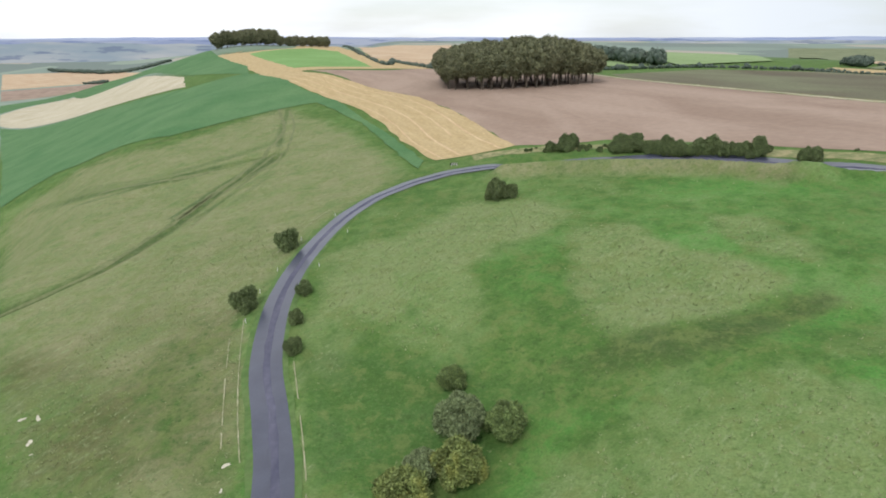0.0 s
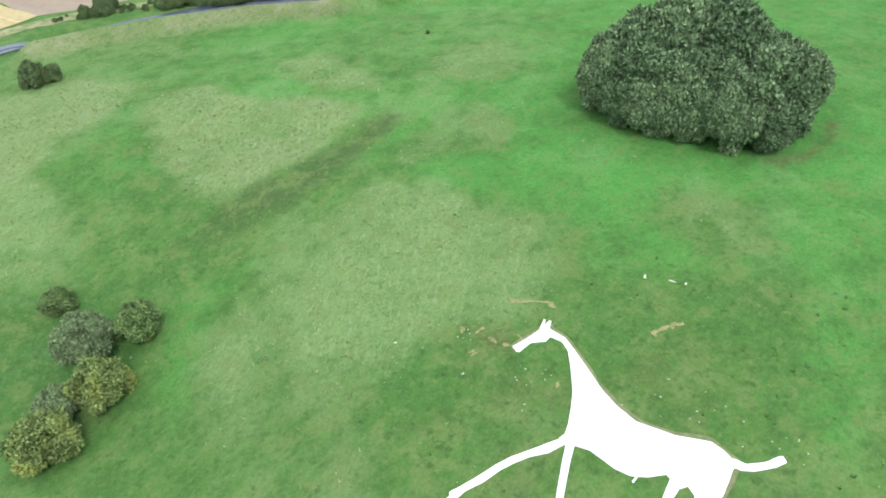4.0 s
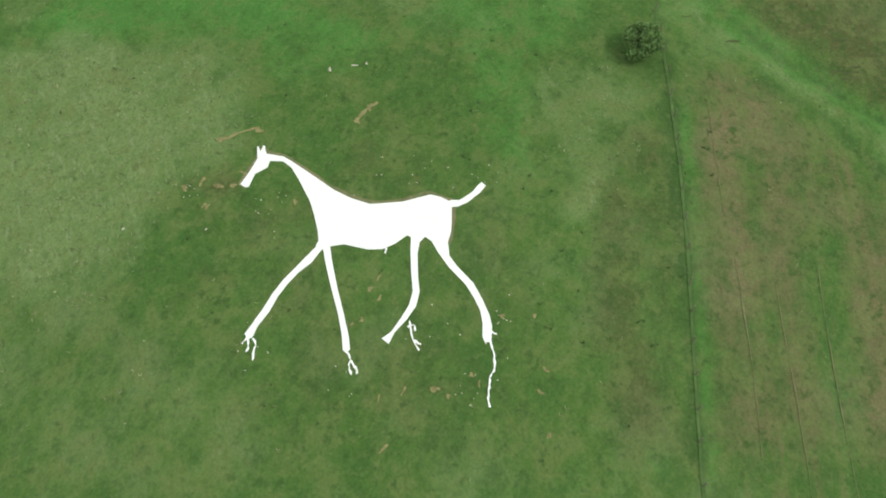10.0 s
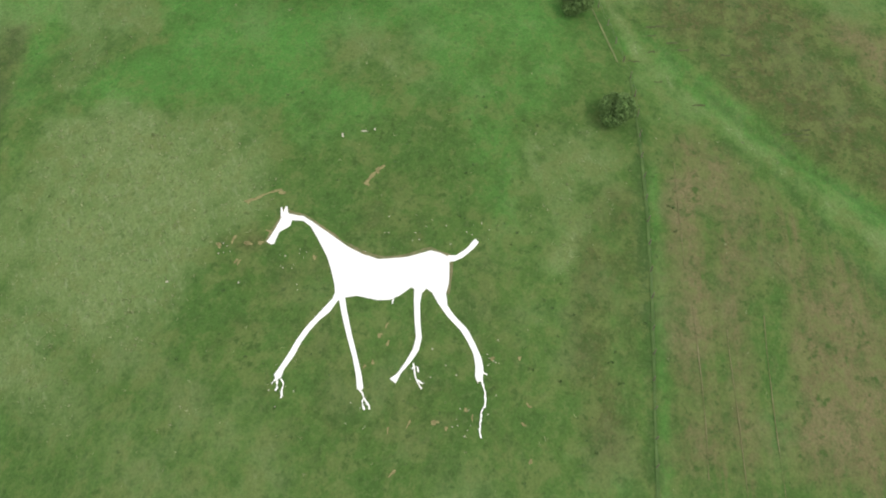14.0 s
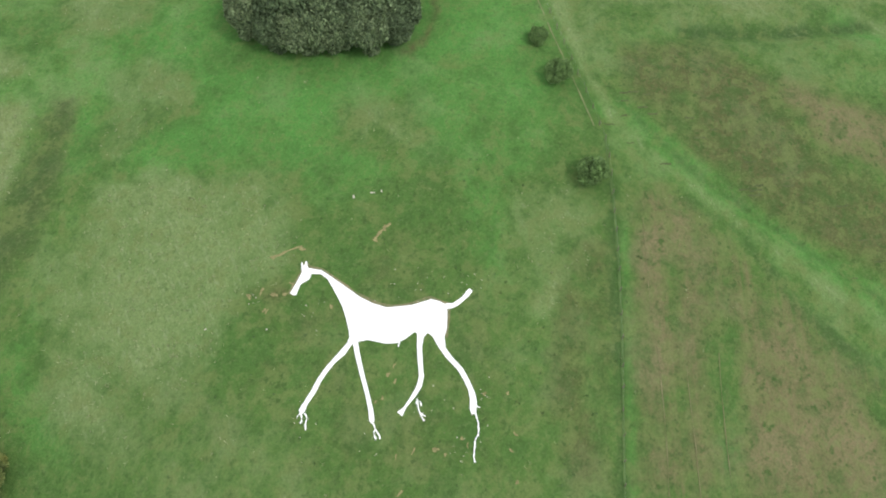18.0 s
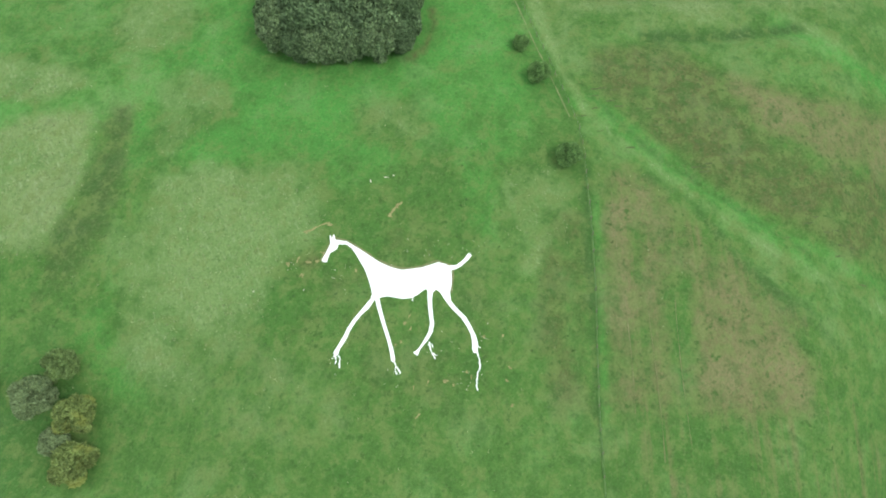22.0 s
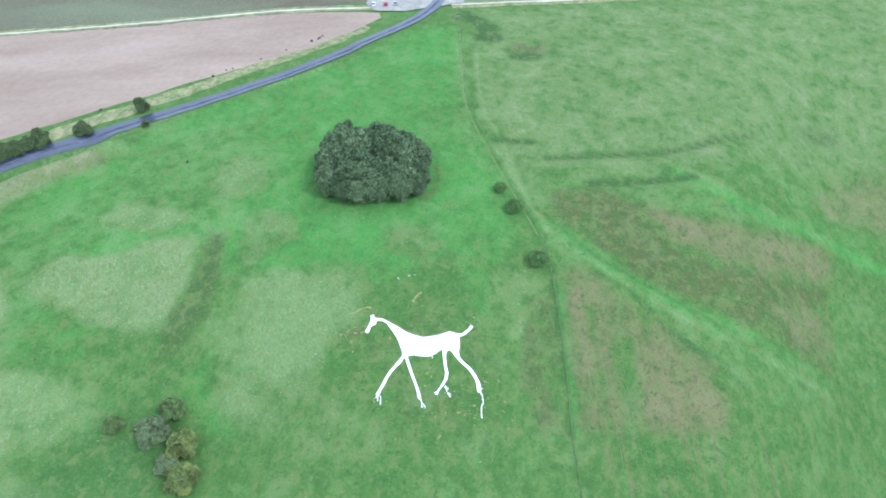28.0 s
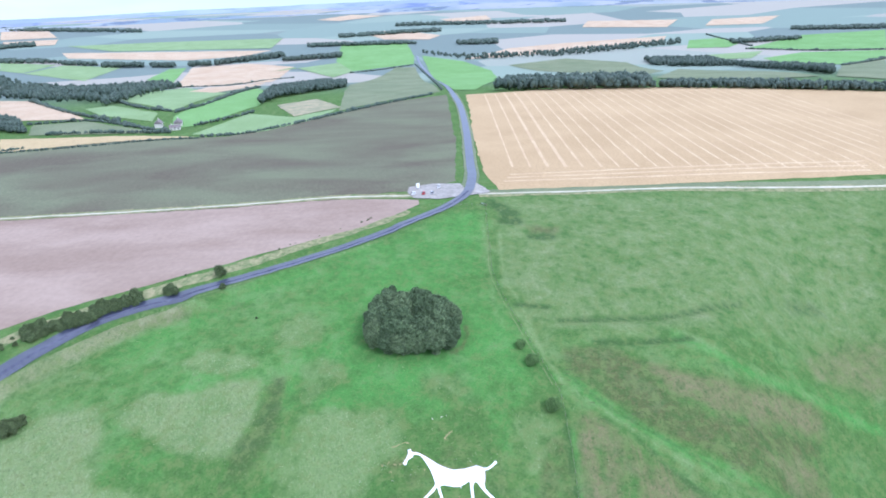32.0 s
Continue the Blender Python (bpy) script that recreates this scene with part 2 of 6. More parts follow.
def leaf_material(name, dark, light, tip=None, own=0.08):
    g = Mat(name, 0.6, 0.25)
    r = g.island()
    c = g.mix(g.rng(r, 0, 1, 0.1, 0.85), dark, light)
    c = g.scale(c, g.rng(g.noise(1.9, 4), 0.35, 0.65, 0.72, 1.28))
    c = g.mix(g.rng(g.each(), 0.4, 1, 0.0, own), c, g.mix(r, hexa(dark[0] * 1.5, dark[1] * 0.95, dark[2] * 1.1), hexa(light[0] * 1.05, light[1] * 0.72, light[2] * 0.85)))
    if own > 0.1:
        c = g.scale(c, g.rng(g.each(), 0, 1, 0.72, 1.22))
    if tip:
        c = g.mix(g.rng(g.noise(2.6, 3), 0.48, 0.66, 0.0, 0.75), c, tip)
    return g.done(c)


def plain(name, c, rough=0.6, spec=0.3, metal=0.0, size=0.3, vary=0.15):
    g = Mat(name, rough, spec)
    g.b.inputs["Metallic"].default_value = metal
    n = g.noise(size, 4)
    col = g.scale(g.mix(0.0, c, c), g.rng(n, 0.3, 0.7, 1 - vary, 1 + vary))
    return g.done(col)


def road_material():
    g = Mat("asphalt", 0.3, 1.0)
    along = g.noise(3.0, 4, warp=0.6)
    c = g.mix(g.rng(along, 0.3, 0.7), hexa(0.034, 0.039, 0.066), hexa(0.05, 0.057, 0.09))
    c = g.scale(c, g.rng(g.noise(0.25, 3), 0.3, 0.7, 0.88, 1.12))
    return g.done(c)


M_GRASS = grass_material()
M_OLIVE = field_material("olive_crop", hexa(0.12, 0.105, 0.075), hexa(0.16, 0.17, 0.105), 110, turn=112, stretch=2.2)
M_PLOUGH = field_material("ploughed_soil", hexa(0.265, 0.195, 0.152), hexa(0.34, 0.26, 0.208), 70, turn=108, stretch=3.0, grain=2.5, soft=0.07)
M_PLOUGH_DAMP = field_material("damp_soil", hexa(0.24, 0.176, 0.142), hexa(0.29, 0.215, 0.172), 9, grain=2.5, soft=0.07)
M_STRAW_N = field_material("straw_gold", hexa(0.4, 0.305, 0.16), hexa(0.455, 0.355, 0.2), 16, turn=110, stretch=5.0)
M_STRAW_E = field_material("straw_pale", hexa(0.4, 0.285, 0.155), hexa(0.455, 0.33, 0.185), 60)
M_SWATH = field_material("straw_swath", hexa(0.48, 0.345, 0.21), hexa(0.55, 0.42, 0.265), 14)
M_PALE = field_material("pale_stubble", hexa(0.44, 0.32, 0.21), hexa(0.5, 0.39, 0.27), 40)
M_PALE_CHALK = field_material("chalky_stubble", hexa(0.42, 0.375, 0.27), hexa(0.5, 0.46, 0.35), 30)
M_BRIGHT = field_material("bright_grass", hexa(0.155, 0.28, 0.09), hexa(0.19, 0.325, 0.12), 50)
M_WORNFIELD = field_material("worn_field", hexa(0.22, 0.23, 0.14), hexa(0.36, 0.31, 0.2), 12)
M_DEEP = field_material("deep_grass", hexa(0.075, 0.165, 0.068), hexa(0.108, 0.2, 0.088), 30)
M_LIME = field_material("lime_grass", hexa(0.2, 0.28, 0.125), hexa(0.24, 0.325, 0.16), 50)
M_DULL = field_material("dull_grass", hexa(0.15, 0.18, 0.1), hexa(0.2, 0.22, 0.13), 50)
M_ROAD = road_material()
M_FAINT_RUT = field_material("faint_rut", hexa(0.24, 0.25, 0.14), hexa(0.36, 0.35, 0.24), 1.5)
M_CHALK_TRACK = field_material("chalk_track", hexa(0.4, 0.38, 0.29), hexa(0.56, 0.52, 0.42), 8)
M_VERGE = field_material("verge_grass", hexa(0.082, 0.152, 0.046), hexa(0.115, 0.172, 0.064), 2)
M_ROUGH = field_material("rough_verge", hexa(0.13, 0.17, 0.07), hexa(0.3, 0.27, 0.15), 3)
M_CHALK = plain("chalk", hexa(0.9, 0.9, 0.89), 0.9, 0.1, size=0.5, vary=0.04)
M_CHALKY = plain("dirty_chalk", hexa(0.5, 0.48, 0.38), 0.9, 0.1, size=0.3, vary=0.2)
M_EARTH = plain("bare_earth", hexa(0.245, 0.225, 0.105), 0.95, 0.05, size=0.6, vary=0.3)
M_BEECH = leaf_material("beech_leaves", hexa(0.036, 0.064, 0.03), hexa(0.235, 0.325, 0.155), own=0.2)
M_WOOD_LEAF = leaf_material("wood_leaves", hexa(0.088, 0.1, 0.058), hexa(0.215, 0.225, 0.12))
M_GREY_THORN = leaf_material("grey_thorn_leaves", hexa(0.07, 0.105, 0.045), hexa(0.25, 0.31, 0.15))
M_YELLOW_THORN = leaf_material("yellow_thorn_leaves", hexa(0.075, 0.11, 0.032), hexa(0.26, 0.31, 0.1), hexa(0.31, 0.32, 0.085))
M_DARK_THORN = leaf_material("dark_thorn_leaves", hexa(0.06, 0.1, 0.034), hexa(0.21, 0.28, 0.095))
M_OLIVE_THORN = leaf_material("olive_thorn_leaves", hexa(0.065, 0.13, 0.036), hexa(0.215, 0.34, 0.11), own=0.0)
M_SCRUB = leaf_material("scrub_leaves", hexa(0.055, 0.086, 0.032), hexa(0.2, 0.255, 0.105))
# leaves of far woods, blued by haze mixed into the base colour
M_FARWOOD = leaf_material("hazed_leaves", hexa(0.045, 0.072, 0.055), hexa(0.088, 0.115, 0.085))
M_BARK = plain("bark", hexa(0.11, 0.09, 0.07), 0.9, 0.1, size=0.4, vary=0.3)
M_POST = plain("weathered_wood", hexa(0.2, 0.17, 0.13), 0.85, 0.15, size=0.2, vary=0.3)
M_WHITE = plain("white_paint", hexa(0.8, 0.8, 0.78), 0.5, 0.4)
M_BLACK = plain("black_paint", hexa(0.02, 0.02, 0.02), 0.5, 0.4)
M_RUBBER = plain("tyre_rubber", hexa(0.02, 0.02, 0.02), 0.8, 0.2)
M_GLASS = plain("dark_glass", hexa(0.03, 0.04, 0.05), 0.1, 0.6)
M_STEEL = plain("galvanised_steel", hexa(0.45, 0.46, 0.47), 0.45, 0.5, 0.8)
M_ROOF = plain("slate_roof", hexa(0.2, 0.17, 0.16), 0.8, 0.2, size=1.0, vary=0.2)
M_WALL = plain("pale_plaster", hexa(0.6, 0.57, 0.5), 0.85, 0.2, size=1.0, vary=0.1)
M_TUFT = leaf_material("grass_tuft", hexa(0.16, 0.205, 0.085), hexa(0.28, 0.315, 0.16))
M_DARK_TUFT = leaf_material("dark_tuft", hexa(0.05, 0.1, 0.03), hexa(0.085, 0.14, 0.042))
M_RED = plain("red_paint", hexa(0.45, 0.03, 0.03), 0.3, 0.5)
M_SILVER = plain("silver_paint", hexa(0.5, 0.52, 0.55), 0.3, 0.5, 0.5)
M_LAMP = plain("lamp_lens", hexa(0.7, 0.7, 0.65), 0.2, 0.5)
M_WIRE = plain("fence_wire", hexa(0.25, 0.25, 0.25), 0.5, 0.4, 0.7)
M_LONG_GRASS = field_material("long_grass", hexa(0.066, 0.122, 0.038), hexa(0.1, 0.16, 0.055), 3)
M_PATH = field_material("trodden_path", hexa(0.15, 0.19, 0.08), hexa(0.2, 0.22, 0.1), 3)
M_GRAVEL = field_material("gravel", hexa(0.27, 0.25, 0.225), hexa(0.36, 0.335, 0.3), 4)
M_WORN_ROAD = field_material("worn_asphalt", hexa(0.07, 0.072, 0.108), hexa(0.13, 0.132, 0.175), 7, stretch=0.3)
M_HOLLOW = field_material("step_shade_turf", hexa(0.075, 0.098, 0.04), hexa(0.1, 0.122, 0.052), 4)
M_FOLD = field_material("rut_and_fold_shade", hexa(0.14, 0.165, 0.078), hexa(0.17, 0.19, 0.095), 5)
M_TAN_LINE = field_material("mown_swath", hexa(0.15, 0.15, 0.07), hexa(0.2, 0.19, 0.1), 2)
M_WORN_TURF = field_material("worn_turf", hexa(0.13, 0.16, 0.07), hexa(0.22, 0.2, 0.11), 0.8)

# ---- relief of the land: a coarse spline near the scarp, a formula far off ----
RELIEF = np.array([
    [-140.5, -113.7, -86.8, -60.4, -36.0, -14.8, 3.1, 18.7, 33.8],
    [-122.9, -96.3, -69.8, -44.5, -21.3, -2.0, 12.2, 22.6, 32.7],
    [-105.3, -78.6, -52.4, -28.8, -7.9, 9.7, 20.4, 26.4, 31.9],
    [-87.5, -61.5, -35.5, -12.2, 6.1, 18.7, 25.0, 28.1, 31.0],
    [-69.3, -45.7, -21.9, -0.9, 12.2, 21.6, 26.4, 28.3, 29.9],
    [-50.5, -30.7, -11.3, 4.3, 14.3, 22.7, 26.5, 27.6, 28.3],
    [-31.0, -15.4, -0.1, 11.8, 19.2, 24.2, 26.0, 26.2, 26.5],
    [-11.0, -0.1, 10.7, 18.5, 22.3, 24.3, 24.9, 24.7, 24.5],
    [9.6, 15.1, 20.4, 23.9, 24.9, 24.6, 24.1, 23.3, 22.4],
    [30.5, 30.3, 29.9, 29.0, 27.3, 25.3, 23.4, 21.7, 20.2]])
def smooth(a, b, v):
    s = np.clip((v - a) / (b - a), 0, 1)
    return s * s * (3 - 2 * s)
def far_relief(x, y):
    ridge = 24 + 4 * smooth(350, 900, y) - 30 * smooth(1150, 1900, y) * smooth(500, -300, x)
    edge = -64 - 0.4 * (y - 340) + 190 * smooth(330, 0, y) 
    vale = smooth(0, 1, (edge + 40 - x) / 420)
    hill = 8 * np.exp(-((x + 290) ** 2 + (y - 1020) ** 2) / 190 ** 2)
    u = x + 0.35 * y
    z = ridge + hill - 112 * vale - 50 * smooth(560, 1350, u) * (1 - vale)
    r = np.hypot(x, y)
    az = np.arctan2(x, y)
    rim = 30 - 75 * smooth(-0.06, -0.2, az) + 12 * smooth(0.6, 1.0, az)
    return z + (rim - z) * smooth(1500, 4500, r)
KX0, KX1, NX = -200.0, 304.0, 9
KY0, KY1, NY = -130.0, 458.0, 10
def bweights(t):
    return [(1 - t) ** 3 / 6, (3 * t ** 3 - 6 * t * t + 4) / 6, (-3 * t ** 3 + 3 * t * t + 3 * t + 1) / 6, t ** 3 / 6]
def near_relief(x, y):
    gx = np.clip((x - KX0) / (KX1 - KX0), 0, 0.99999) * (NX - 3)
    gy = np.clip((y - KY0) / (KY1 - KY0), 0, 0.99999) * (NY - 3)
    i, j = gx.astype(int), gy.astype(int)
    wx, wy = bweights(gx - i), bweights(gy - j)
    z = 0
    for a in range(4):
        for b in range(4):
            z = z + wx[a] * wy[b] * RELIEF[j + b, i + a]
    return z
def blend(x, y):
    d = np.maximum(np.abs(x - (KX0 + KX1) / 2) - (KX1 - KX0) / 2 + 80, np.abs(y - (KY0 + KY1) / 2) - (KY1 - KY0) / 2 + 80)
    return smooth(0, 78, d)
def ground(x, y):
    x, y = np.asarray(x, float), np.asarray(y, float)
    w = blend(x, y)
    coomb = -6.5 * np.exp(-((x - 2) ** 2 + (y - 70) ** 2) / 26 ** 2)
    return near_relief(x, y) * (1 - w) + far_relief(x, y) * w + coomb

# ---- tools for meshes ----
def mesh_of(name, verts, faces, mats=(), smooth_faces=False):
    me = bpy.data.meshes.new(name)
    me.from_pydata([tuple(map(float, v)) for v in verts], [], faces)
    for m in mats:
        me.materials.append(m)
    if smooth_faces:
        me.polygons.foreach_set("use_smooth", [True] * len(me.polygons))
    me.update()
    return me


def part(name, bm, material, parent=None, label="", at=None):
    """One mesh object out of a bmesh or a mesh, under its thing."""
    if isinstance(bm, bmesh.types.BMesh):
        me = bpy.data.meshes.new(name)
        bm.to_mesh(me)
        bm.free()
    else:
        me = bm
    if material and not me.materials:
        me.materials.append(material)
    ob = new(name, me)
    ob.parent = parent
    if at is not None:
        ob.matrix_basis = at
    return tagged(ob, label=label)


def thing(name, x, y, label, category, group="", turn=0.0, sink=0.0, size=1.0):
    ob = new(name)
    ob.matrix_basis = Matrix.LocRotScale((x, y, float(gz(x, y)) - sink), Euler((0, 0, radians(turn))), (size,) * 3)
    return tagged(ob, label, category, group)


# ---- the ground: one sheet, fine near the figure and coarse far off ----
def graded(lo, hi, step, reach, growth=1.055):
    core = list(np.arange(lo, hi + step * 0.5, step))
    up, s = [core[-1]], step
    while up[-1] < reach:
        s *= growth
        up.append(up[-1] + s)
    down, s = [core[0]], step
    while down[-1] > -reach:
        s *= growth
        down.append(down[-1] - s)
    return np.array(down[:0:-1] + core + up[1:])


GX, GY = graded(-112, 128, 1.5, 4900), graded(-60, 250, 1.5, 4900)
MX, MY = np.meshgrid(GX, GY)
GZ = ground(MX, MY)


def gz(x, y):
    """The height of the sheet itself, on its triangles."""
    x, y = np.asarray(x, float), np.asarray(y, float)
    i = np.clip(np.searchsorted(GX, x) - 1, 0, len(GX) - 2)
    j = np.clip(np.searchsorted(GY, y) - 1, 0, len(GY) - 2)
    u, v = (x - GX[i]) / (GX[i + 1] - GX[i]), (y - GY[j]) / (GY[j + 1] - GY[j])
    a, b, c, d = GZ[j, i], GZ[j, i + 1], GZ[j + 1, i + 1], GZ[j + 1, i]
    return np.where(u >= v, a + u * (b - a) + v * (c - b), a + u * (c - d) + v * (d - a))


def cut(poly, axis, value, keep_above):
    """A polygon cut by a line x = value or y = value."""
    out = []
    for k in range(len(poly)):
        p, q = poly[k - 1], poly[k]
        dp, dq = p[axis] - value, q[axis] - value
        if not keep_above:
            dp, dq = -dp, -dq
        if (dp >= 0) != (dq >= 0):
            f = dp / (dp - dq)
            out.append((p[0] + f * (q[0] - p[0]), p[1] + f * (q[1] - p[1])))
        if dq >= 0:
            out.append(q)
    return out


def cut_slant(poly, x0, y0, x1, y1, keep_low):
    side = lambda p: ((p[0] - x0) / (x1 - x0) - (p[1] - y0) / (y1 - y0)) * (1 if keep_low else -1)
    out = []
    for k in range(len(poly)):
        p, q = poly[k - 1], poly[k]
        dp, dq = side(p), side(q)
        if (dp >= 0) != (dq >= 0):
            f = dp / (dp - dq)
            out.append((p[0] + f * (q[0] - p[0]), p[1] + f * (q[1] - p[1])))
        if dq >= 0:
            out.append(q)
    return out


def draped(name, poly, lift, mats, skirt=0.0, exact=True):
    """A flat outline laid on the ground, piece by piece on the ground's own triangles."""
    verts, faces, index = [], [], {}

    def vert(p):
        key = (round(p[0], 3), round(p[1], 3))
        if key not in index:
            index[key] = len(verts)
            verts.append((p[0], p[1]))
        return index[key]

    corners = [Vector((float(p[0]), float(p[1]), 0.0)) for p in poly]
    for whole in [[(corners[k].x, corners[k].y) for k in trio] for trio in tessellate_polygon([corners])] if exact else [poly]:
        xs = [p[0] for p in whole]
        i0, i1 = max(0, int(np.searchsorted(GX, min(xs))) - 1), int(np.searchsorted(GX, max(xs)))
        for i in range(i0, min(i1, len(GX) - 1)):
            col = cut(cut(whole, 0, GX[i], True), 0, GX[i + 1], False)
            if len(col) < 3:
                continue
            ys = [p[1] for p in col]
            j0, j1 = max(0, int(np.searchsorted(GY, min(ys))) - 1), int(np.searchsorted(GY, max(ys)))
            for j in range(j0, min(j1, len(GY) - 1)):
                cell = cut(cut(col, 1, GY[j], True), 1, GY[j + 1], False)
                if len(cell) < 3:
                    continue
                for low in (True, False):
                    ids = []
                    for p in cut_slant(cell, GX[i], GY[j], GX[i + 1], GY[j + 1], low):
                        k = vert(p)
                        if k not in ids:
                            ids.append(k)
                    if len(ids) >= 3:
                        a = sum(verts[ids[k - 1]][0] * verts[ids[k]][1] - verts[ids[k]][0] * verts[ids[k - 1]][1] for k in range(len(ids)))
                        if abs(a) > 1e-4:
                            faces.append(ids if a > 0 else ids[::-1])
    v = np.array(verts)
    z = gz(v[:, 0], v[:, 1]) + lift
    me = bpy.data.meshes.new(name)
    me.from_pydata(np.column_stack([v, z]).tolist(), [], faces)
    for m in mats:
        me.materials.append(m)
    if skirt:
        bm = bmesh.new()
        bm.from_mesh(me)
        rim = [e for e in bm.edges if e.is_boundary]
        made = bmesh.ops.extrude_edge_only(bm, edges=rim)["geom"]
        bmesh.ops.translate(bm, verts=[g for g in made if isinstance(g, bmesh.types.BMVert)], vec=(0, 0, -skirt))
        bm.to_mesh(me)
        bm.free()
    me.update()
    return me


def spline(pts, step):
    """A smooth line through points of the plan, with steps of about that length."""
    p = np.array([2 * np.array(pts[0]) - pts[1], *map(np.array, pts), 2 * np.array(pts[-1]) - pts[-2]], float)
    out = []
    for k in range(1, len(p) - 2):
        n = max(1, int(np.hypot(*(p[k + 1] - p[k])) / step))
        for t in np.arange(n) / n:
            out.append(0.5 * (2 * p[k] + (p[k + 1] - p[k - 1]) * t + (2 * p[k - 1] - 5 * p[k] + 4 * p[k + 1] - p[k + 2]) * t * t
                              + (3 * p[k] - p[k - 1] - 3 * p[k + 1] + p[k + 2]) * t ** 3))
    out.append(p[-2])
    return np.array(out)


def offset(line, d):
    t = np.gradient(line, axis=0)
    n = np.column_stack([-t[:, 1], t[:, 0]]) / np.maximum(1e-9, np.hypot(t[:, 0], t[:, 1]))[:, None]
    return line + n * (d if np.ndim(d) == 0 else np.asarray(d)[:, None])


def ribbon(pts, half, step=4.0, shift=0.0, rough=0.0):
    line = spline(pts, step)
    w = half + (np.random.uniform(-rough, rough, len(line)) if rough else 0)
    w2 = half + (np.random.uniform(-rough, rough, len(line)) if rough else 0)
    return [tuple(p) for p in offset(line, shift + w)] + [tuple(p) for p in offset(line, shift - w2)[::-1]]


def blob(x, y, rx, ry, turn=0.0, n=18, rough=0.18):
    out = []
    ph = random.uniform(0, 9)
    for k in range(n):
        a = 2 * math.pi * k / n
        r = 1 + rough * (math.sin(2 * a + ph) + math.sin(3 * a + 2 * ph) * 0.7 + random.uniform(-0.6, 0.6))
        u, v = rx * r * math.cos(a), ry * r * math.sin(a)
        c, s = math.cos(radians(turn)), math.sin(radians(turn))
        out.append((x + u * c - v * s, y + u * s + v * c))
    return out


def streak(values, pts, half, amount):
    """Adds a soft line of grass kind, painted shade or height along a path."""
    line = spline(pts, max(0.8, 0.5 * half))
    lo, hi = line.min(0) - 4 * half, line.max(0) + 4 * half
    i0, i1 = np.searchsorted(GX, lo[0]), np.searchsorted(GX, hi[0])
    j0, j1 = np.searchsorted(GY, lo[1]), np.searchsorted(GY, hi[1])
    x, y = MX[j0:j1, i0:i1], MY[j0:j1, i0:i1]
    d = np.full(x.shape, 1e9)
    for p in line:
        d = np.minimum(d, (x - p[0]) ** 2 + (y - p[1]) ** 2)
    values[j0:j1, i0:i1] += amount * np.exp(-d / half ** 2)


def patch(values, poly, soft, amount):
    """Adds one stretch of a kind of grass, with a soft edge."""
    p = np.array(poly, float)
    i0, i1 = np.searchsorted(GX, p[:, 0].min() - 2 * soft), np.searchsorted(GX, p[:, 0].max() + 2 * soft)
    j0, j1 = np.searchsorted(GY, p[:, 1].min() - 2 * soft), np.searchsorted(GY, p[:, 1].max() + 2 * soft)
    x, y = MX[j0:j1, i0:i1], MY[j0:j1, i0:i1]
    d, inn = np.full(x.shape, 1e9), np.zeros(x.shape, bool)
    for a, b in zip(np.roll(p, 1, 0), p):
        e = b - a
        t = np.clip(((x - a[0]) * e[0] + (y - a[1]) * e[1]) / (e @ e + 1e-9), 0, 1)
        d = np.minimum(d, np.hypot(x - a[0] - t * e[0], y - a[1] - t * e[1]))
        if a[1] != b[1]:
            inn ^= ((a[1] > y) != (b[1] > y)) & (x < e[0] * (y - a[1]) / (b[1] - a[1]) + a[0])
    values[j0:j1, i0:i1] += amount * smooth(soft, -soft, np.where(inn, -d, d))


# sunken tracks, pits and banks
for pts, half, depth in (([(197.2, 41), (198.1, 36.5)], 4.0, -1.6), ([(187.7, 21.5), (189.6, 16)], 5.0, -1.5),
                         ([(121.7, 0.8), (129.6, -19.2), (139.4, -41.6), (160.9, -68.2)], 3.0, -1.8), ([(113.2, -13.2), (118.9, -29.1), (127.5, -47.1)], 3.0, -1.8),
                         ([(125.6, 18.9), (127.5, 7.5)], 2.5, -0.8), ([(175, -85.3), (185.8, -100.7)], 5.0, -1.0),
                         ([(-111.2, 144.3), (-101.2, 152.6), (-90.6, 162.3), (-82.6, 181.7), (-76.6, 217.3), (-66.5, 250.1)], 2.6, -1.3),
                         ([(-76, 182.8), (-71.8, 214.7), (-64.9, 253.3), (-84.8, 337.5)], 2.4, -0.9), ([(-88.6, 196.4), (-79.6, 226.4), (-70.3, 256.3)], 2.2, -0.8),
                         ([(30, 110), (46, 92), (62, 82)], 7.0, -1.6), ([(-118, 225), (-105, 238), (-84, 248), (-64, 262)], 3.0, -1.4),
                         ([(22, 189.5), (32, 186.6), (47, 181), (70, 169), (84, 157.5), (90, 152.5)], 4.6, -2.3), ([(18, 180.5), (30, 177.5), (43, 172.6), (64.5, 161.5), (80, 148), (86, 143)], 3.8, 3.2), ([(92, 142), (107, 131), (125, 117.5), (144.5, 103), (168, 87), (193, 73.5)], 2.6, 0.75)):
    streak(GZ, pts, half, depth)
streak(GZ, [(84, 147.5), (95, 139.5), (107, 130), (120, 120.5)], 3.0, 1.1)
streak(GZ, [(34, 189), (50, 185.2), (75, 174), (97.6, 151.9), (112.6, 138.6), (129, 123.6), (147.7, 108.2), (171.2, 92.4)], 6.0, -0.9)
streak(GZ, [(87.5, -4), (84.5, -9), (81, -23), (77.2, -36), (74, -46.5), (70, -58)], 2.2, -0.8)
streak(GZ, [(79, -10), (74.5, -24), (69.5, -35.5), (64.5, -46), (61, -58)], 2.6, -0.5)
